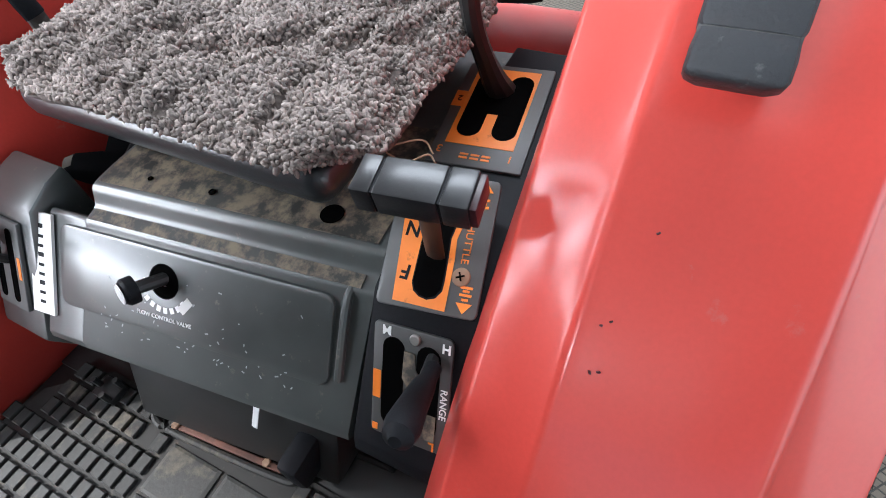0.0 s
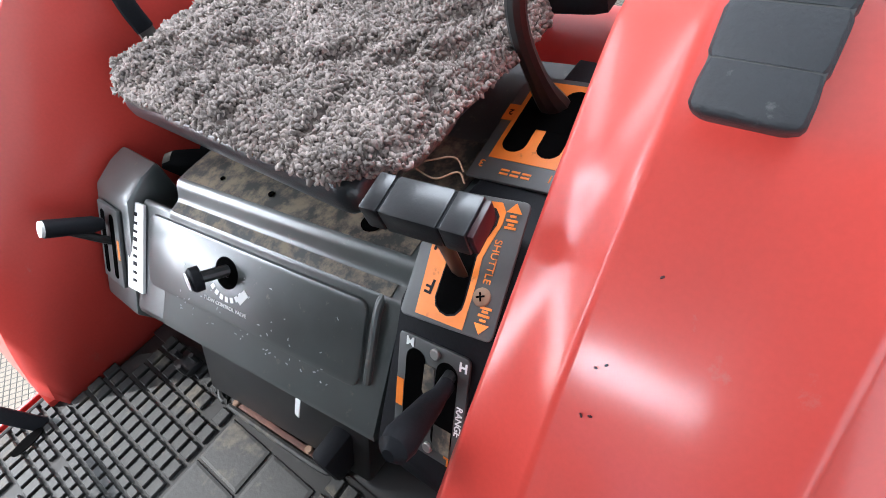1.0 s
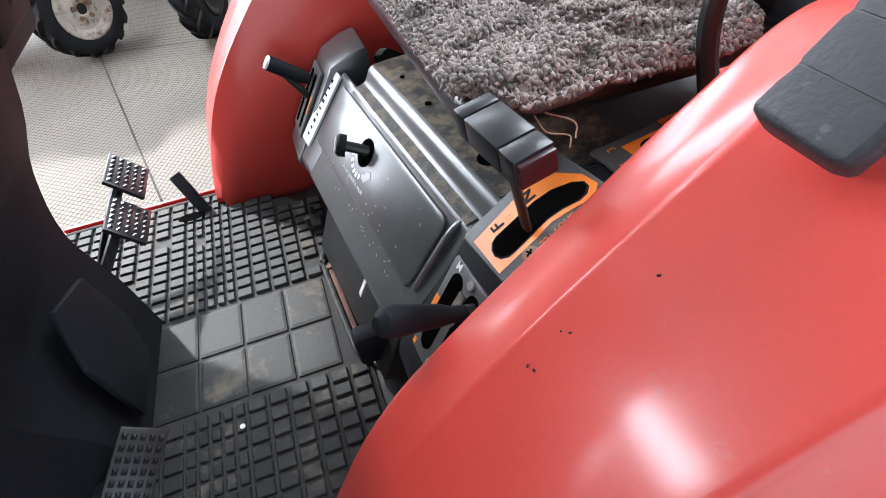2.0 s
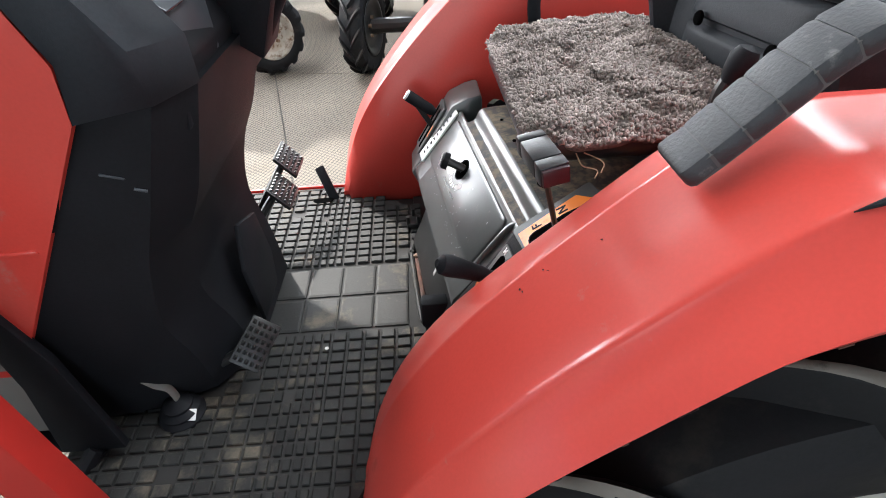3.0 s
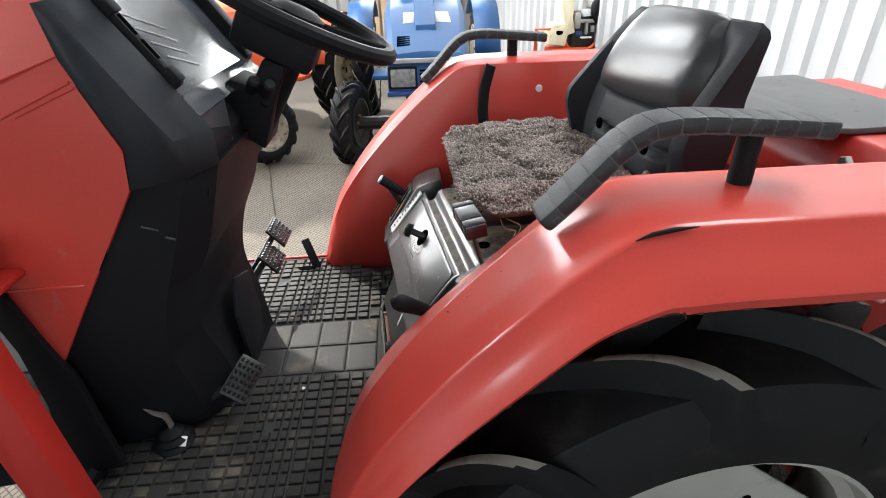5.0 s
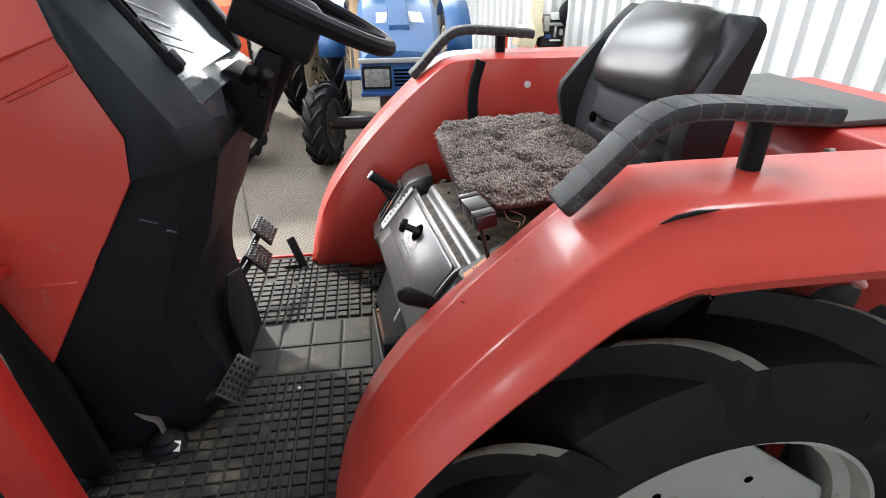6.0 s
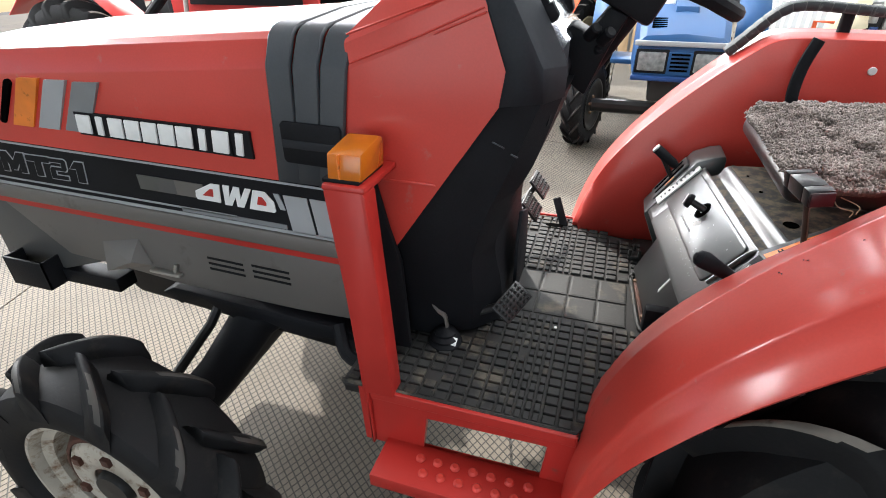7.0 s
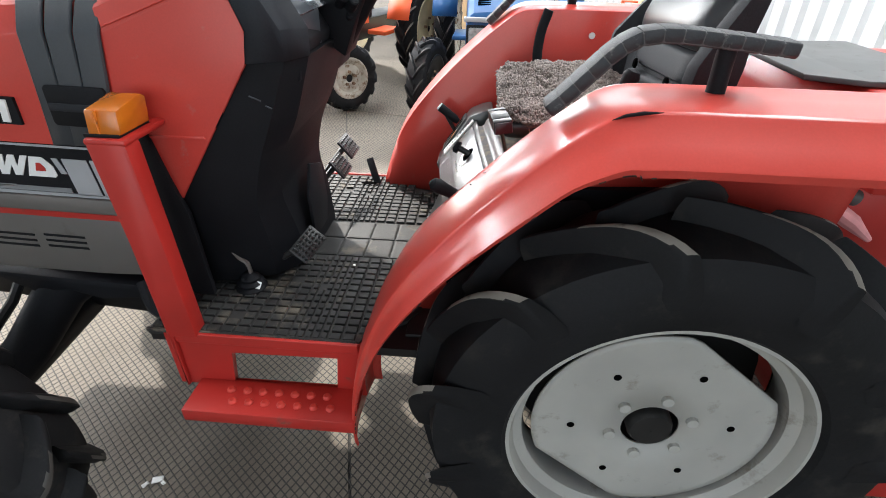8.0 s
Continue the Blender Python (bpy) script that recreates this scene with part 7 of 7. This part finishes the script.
def mat_block(cx, cy, w, d, h=0.0065):
    """One raised block; all blocks share one mesh."""
    global block_me
    if block_me is None:
        bm = B()
        a, b = 0.5, 0.43
        lo = [bm.verts.new((x * a, y * a, 0)) for x, y in ((-1, -1), (1, -1), (1, 1), (-1, 1))]
        mid = [bm.verts.new((x * 0.49, y * 0.49, 0.75)) for x, y in ((-1, -1), (1, -1), (1, 1), (-1, 1))]
        hi = [bm.verts.new((x * b, y * b, 1)) for x, y in ((-1, -1), (1, -1), (1, 1), (-1, 1))]
        bm.faces.new(hi)
        for r, q in ((lo, mid), (mid, hi)):
            for i in range(4):
                bm.faces.new((r[i], r[(i + 1) % 4], q[(i + 1) % 4], q[i]))
        finish(bm)
        block_me = bpy.data.meshes.new("mat_block")
        bm.to_mesh(block_me)
        bm.free()
        block_me.materials.append(MAT)
    ob = new("mat_block", block_me)
    ob.parent = mat
    ob.matrix_parent_inverse = Matrix.Translation(mat.location).inverted()
    ob.location = (cx, cy, 0.5745)
    ob.scale = (w, d, h)


# x lines: wide columns with a finer band in the middle
xs = [0.12]
while xs[-1] > -0.43:
    x = xs[-1]
    xs.append(x - (0.0165 if -0.125 < x < -0.035 else 0.0295))


def on_mat(x, y):
    if y < 0:
        return x < 0.0 + max(0, (y + 0.376) * 0.9) or y > -0.25
    return not (x > -0.07 and y > 0.41) and not (x > 0.03 and y > 0.36)


for y0, y1, n in ((-0.372, -0.056, 13), (0.138, 0.45, 13)):
    for j in range(n):
        ya, yb = y0 + (y1 - y0) * j / n, y0 + (y1 - y0) * (j + 1) / n
        for xa, xb in zip(xs[1:], xs):
            if on_mat((xa + xb) / 2, (ya + yb) / 2) and not (xb < -0.2 and -0.2 < ya < 0.25):
                if (j * 7 + int(xa * 900)) % 61:
                    mat_block((xa + xb) / 2, (ya + yb) / 2, xb - xa - 0.0055, yb - ya - 0.0055)
for ya, yb in ((-0.05, 0.038), (0.041, 0.132)):
    for k in range(5):
        xb = 0.086 - 0.0685 * k
        mat_block(xb - 0.034, (ya + yb) / 2, 0.065, yb - ya - 0.003, 0.0045)
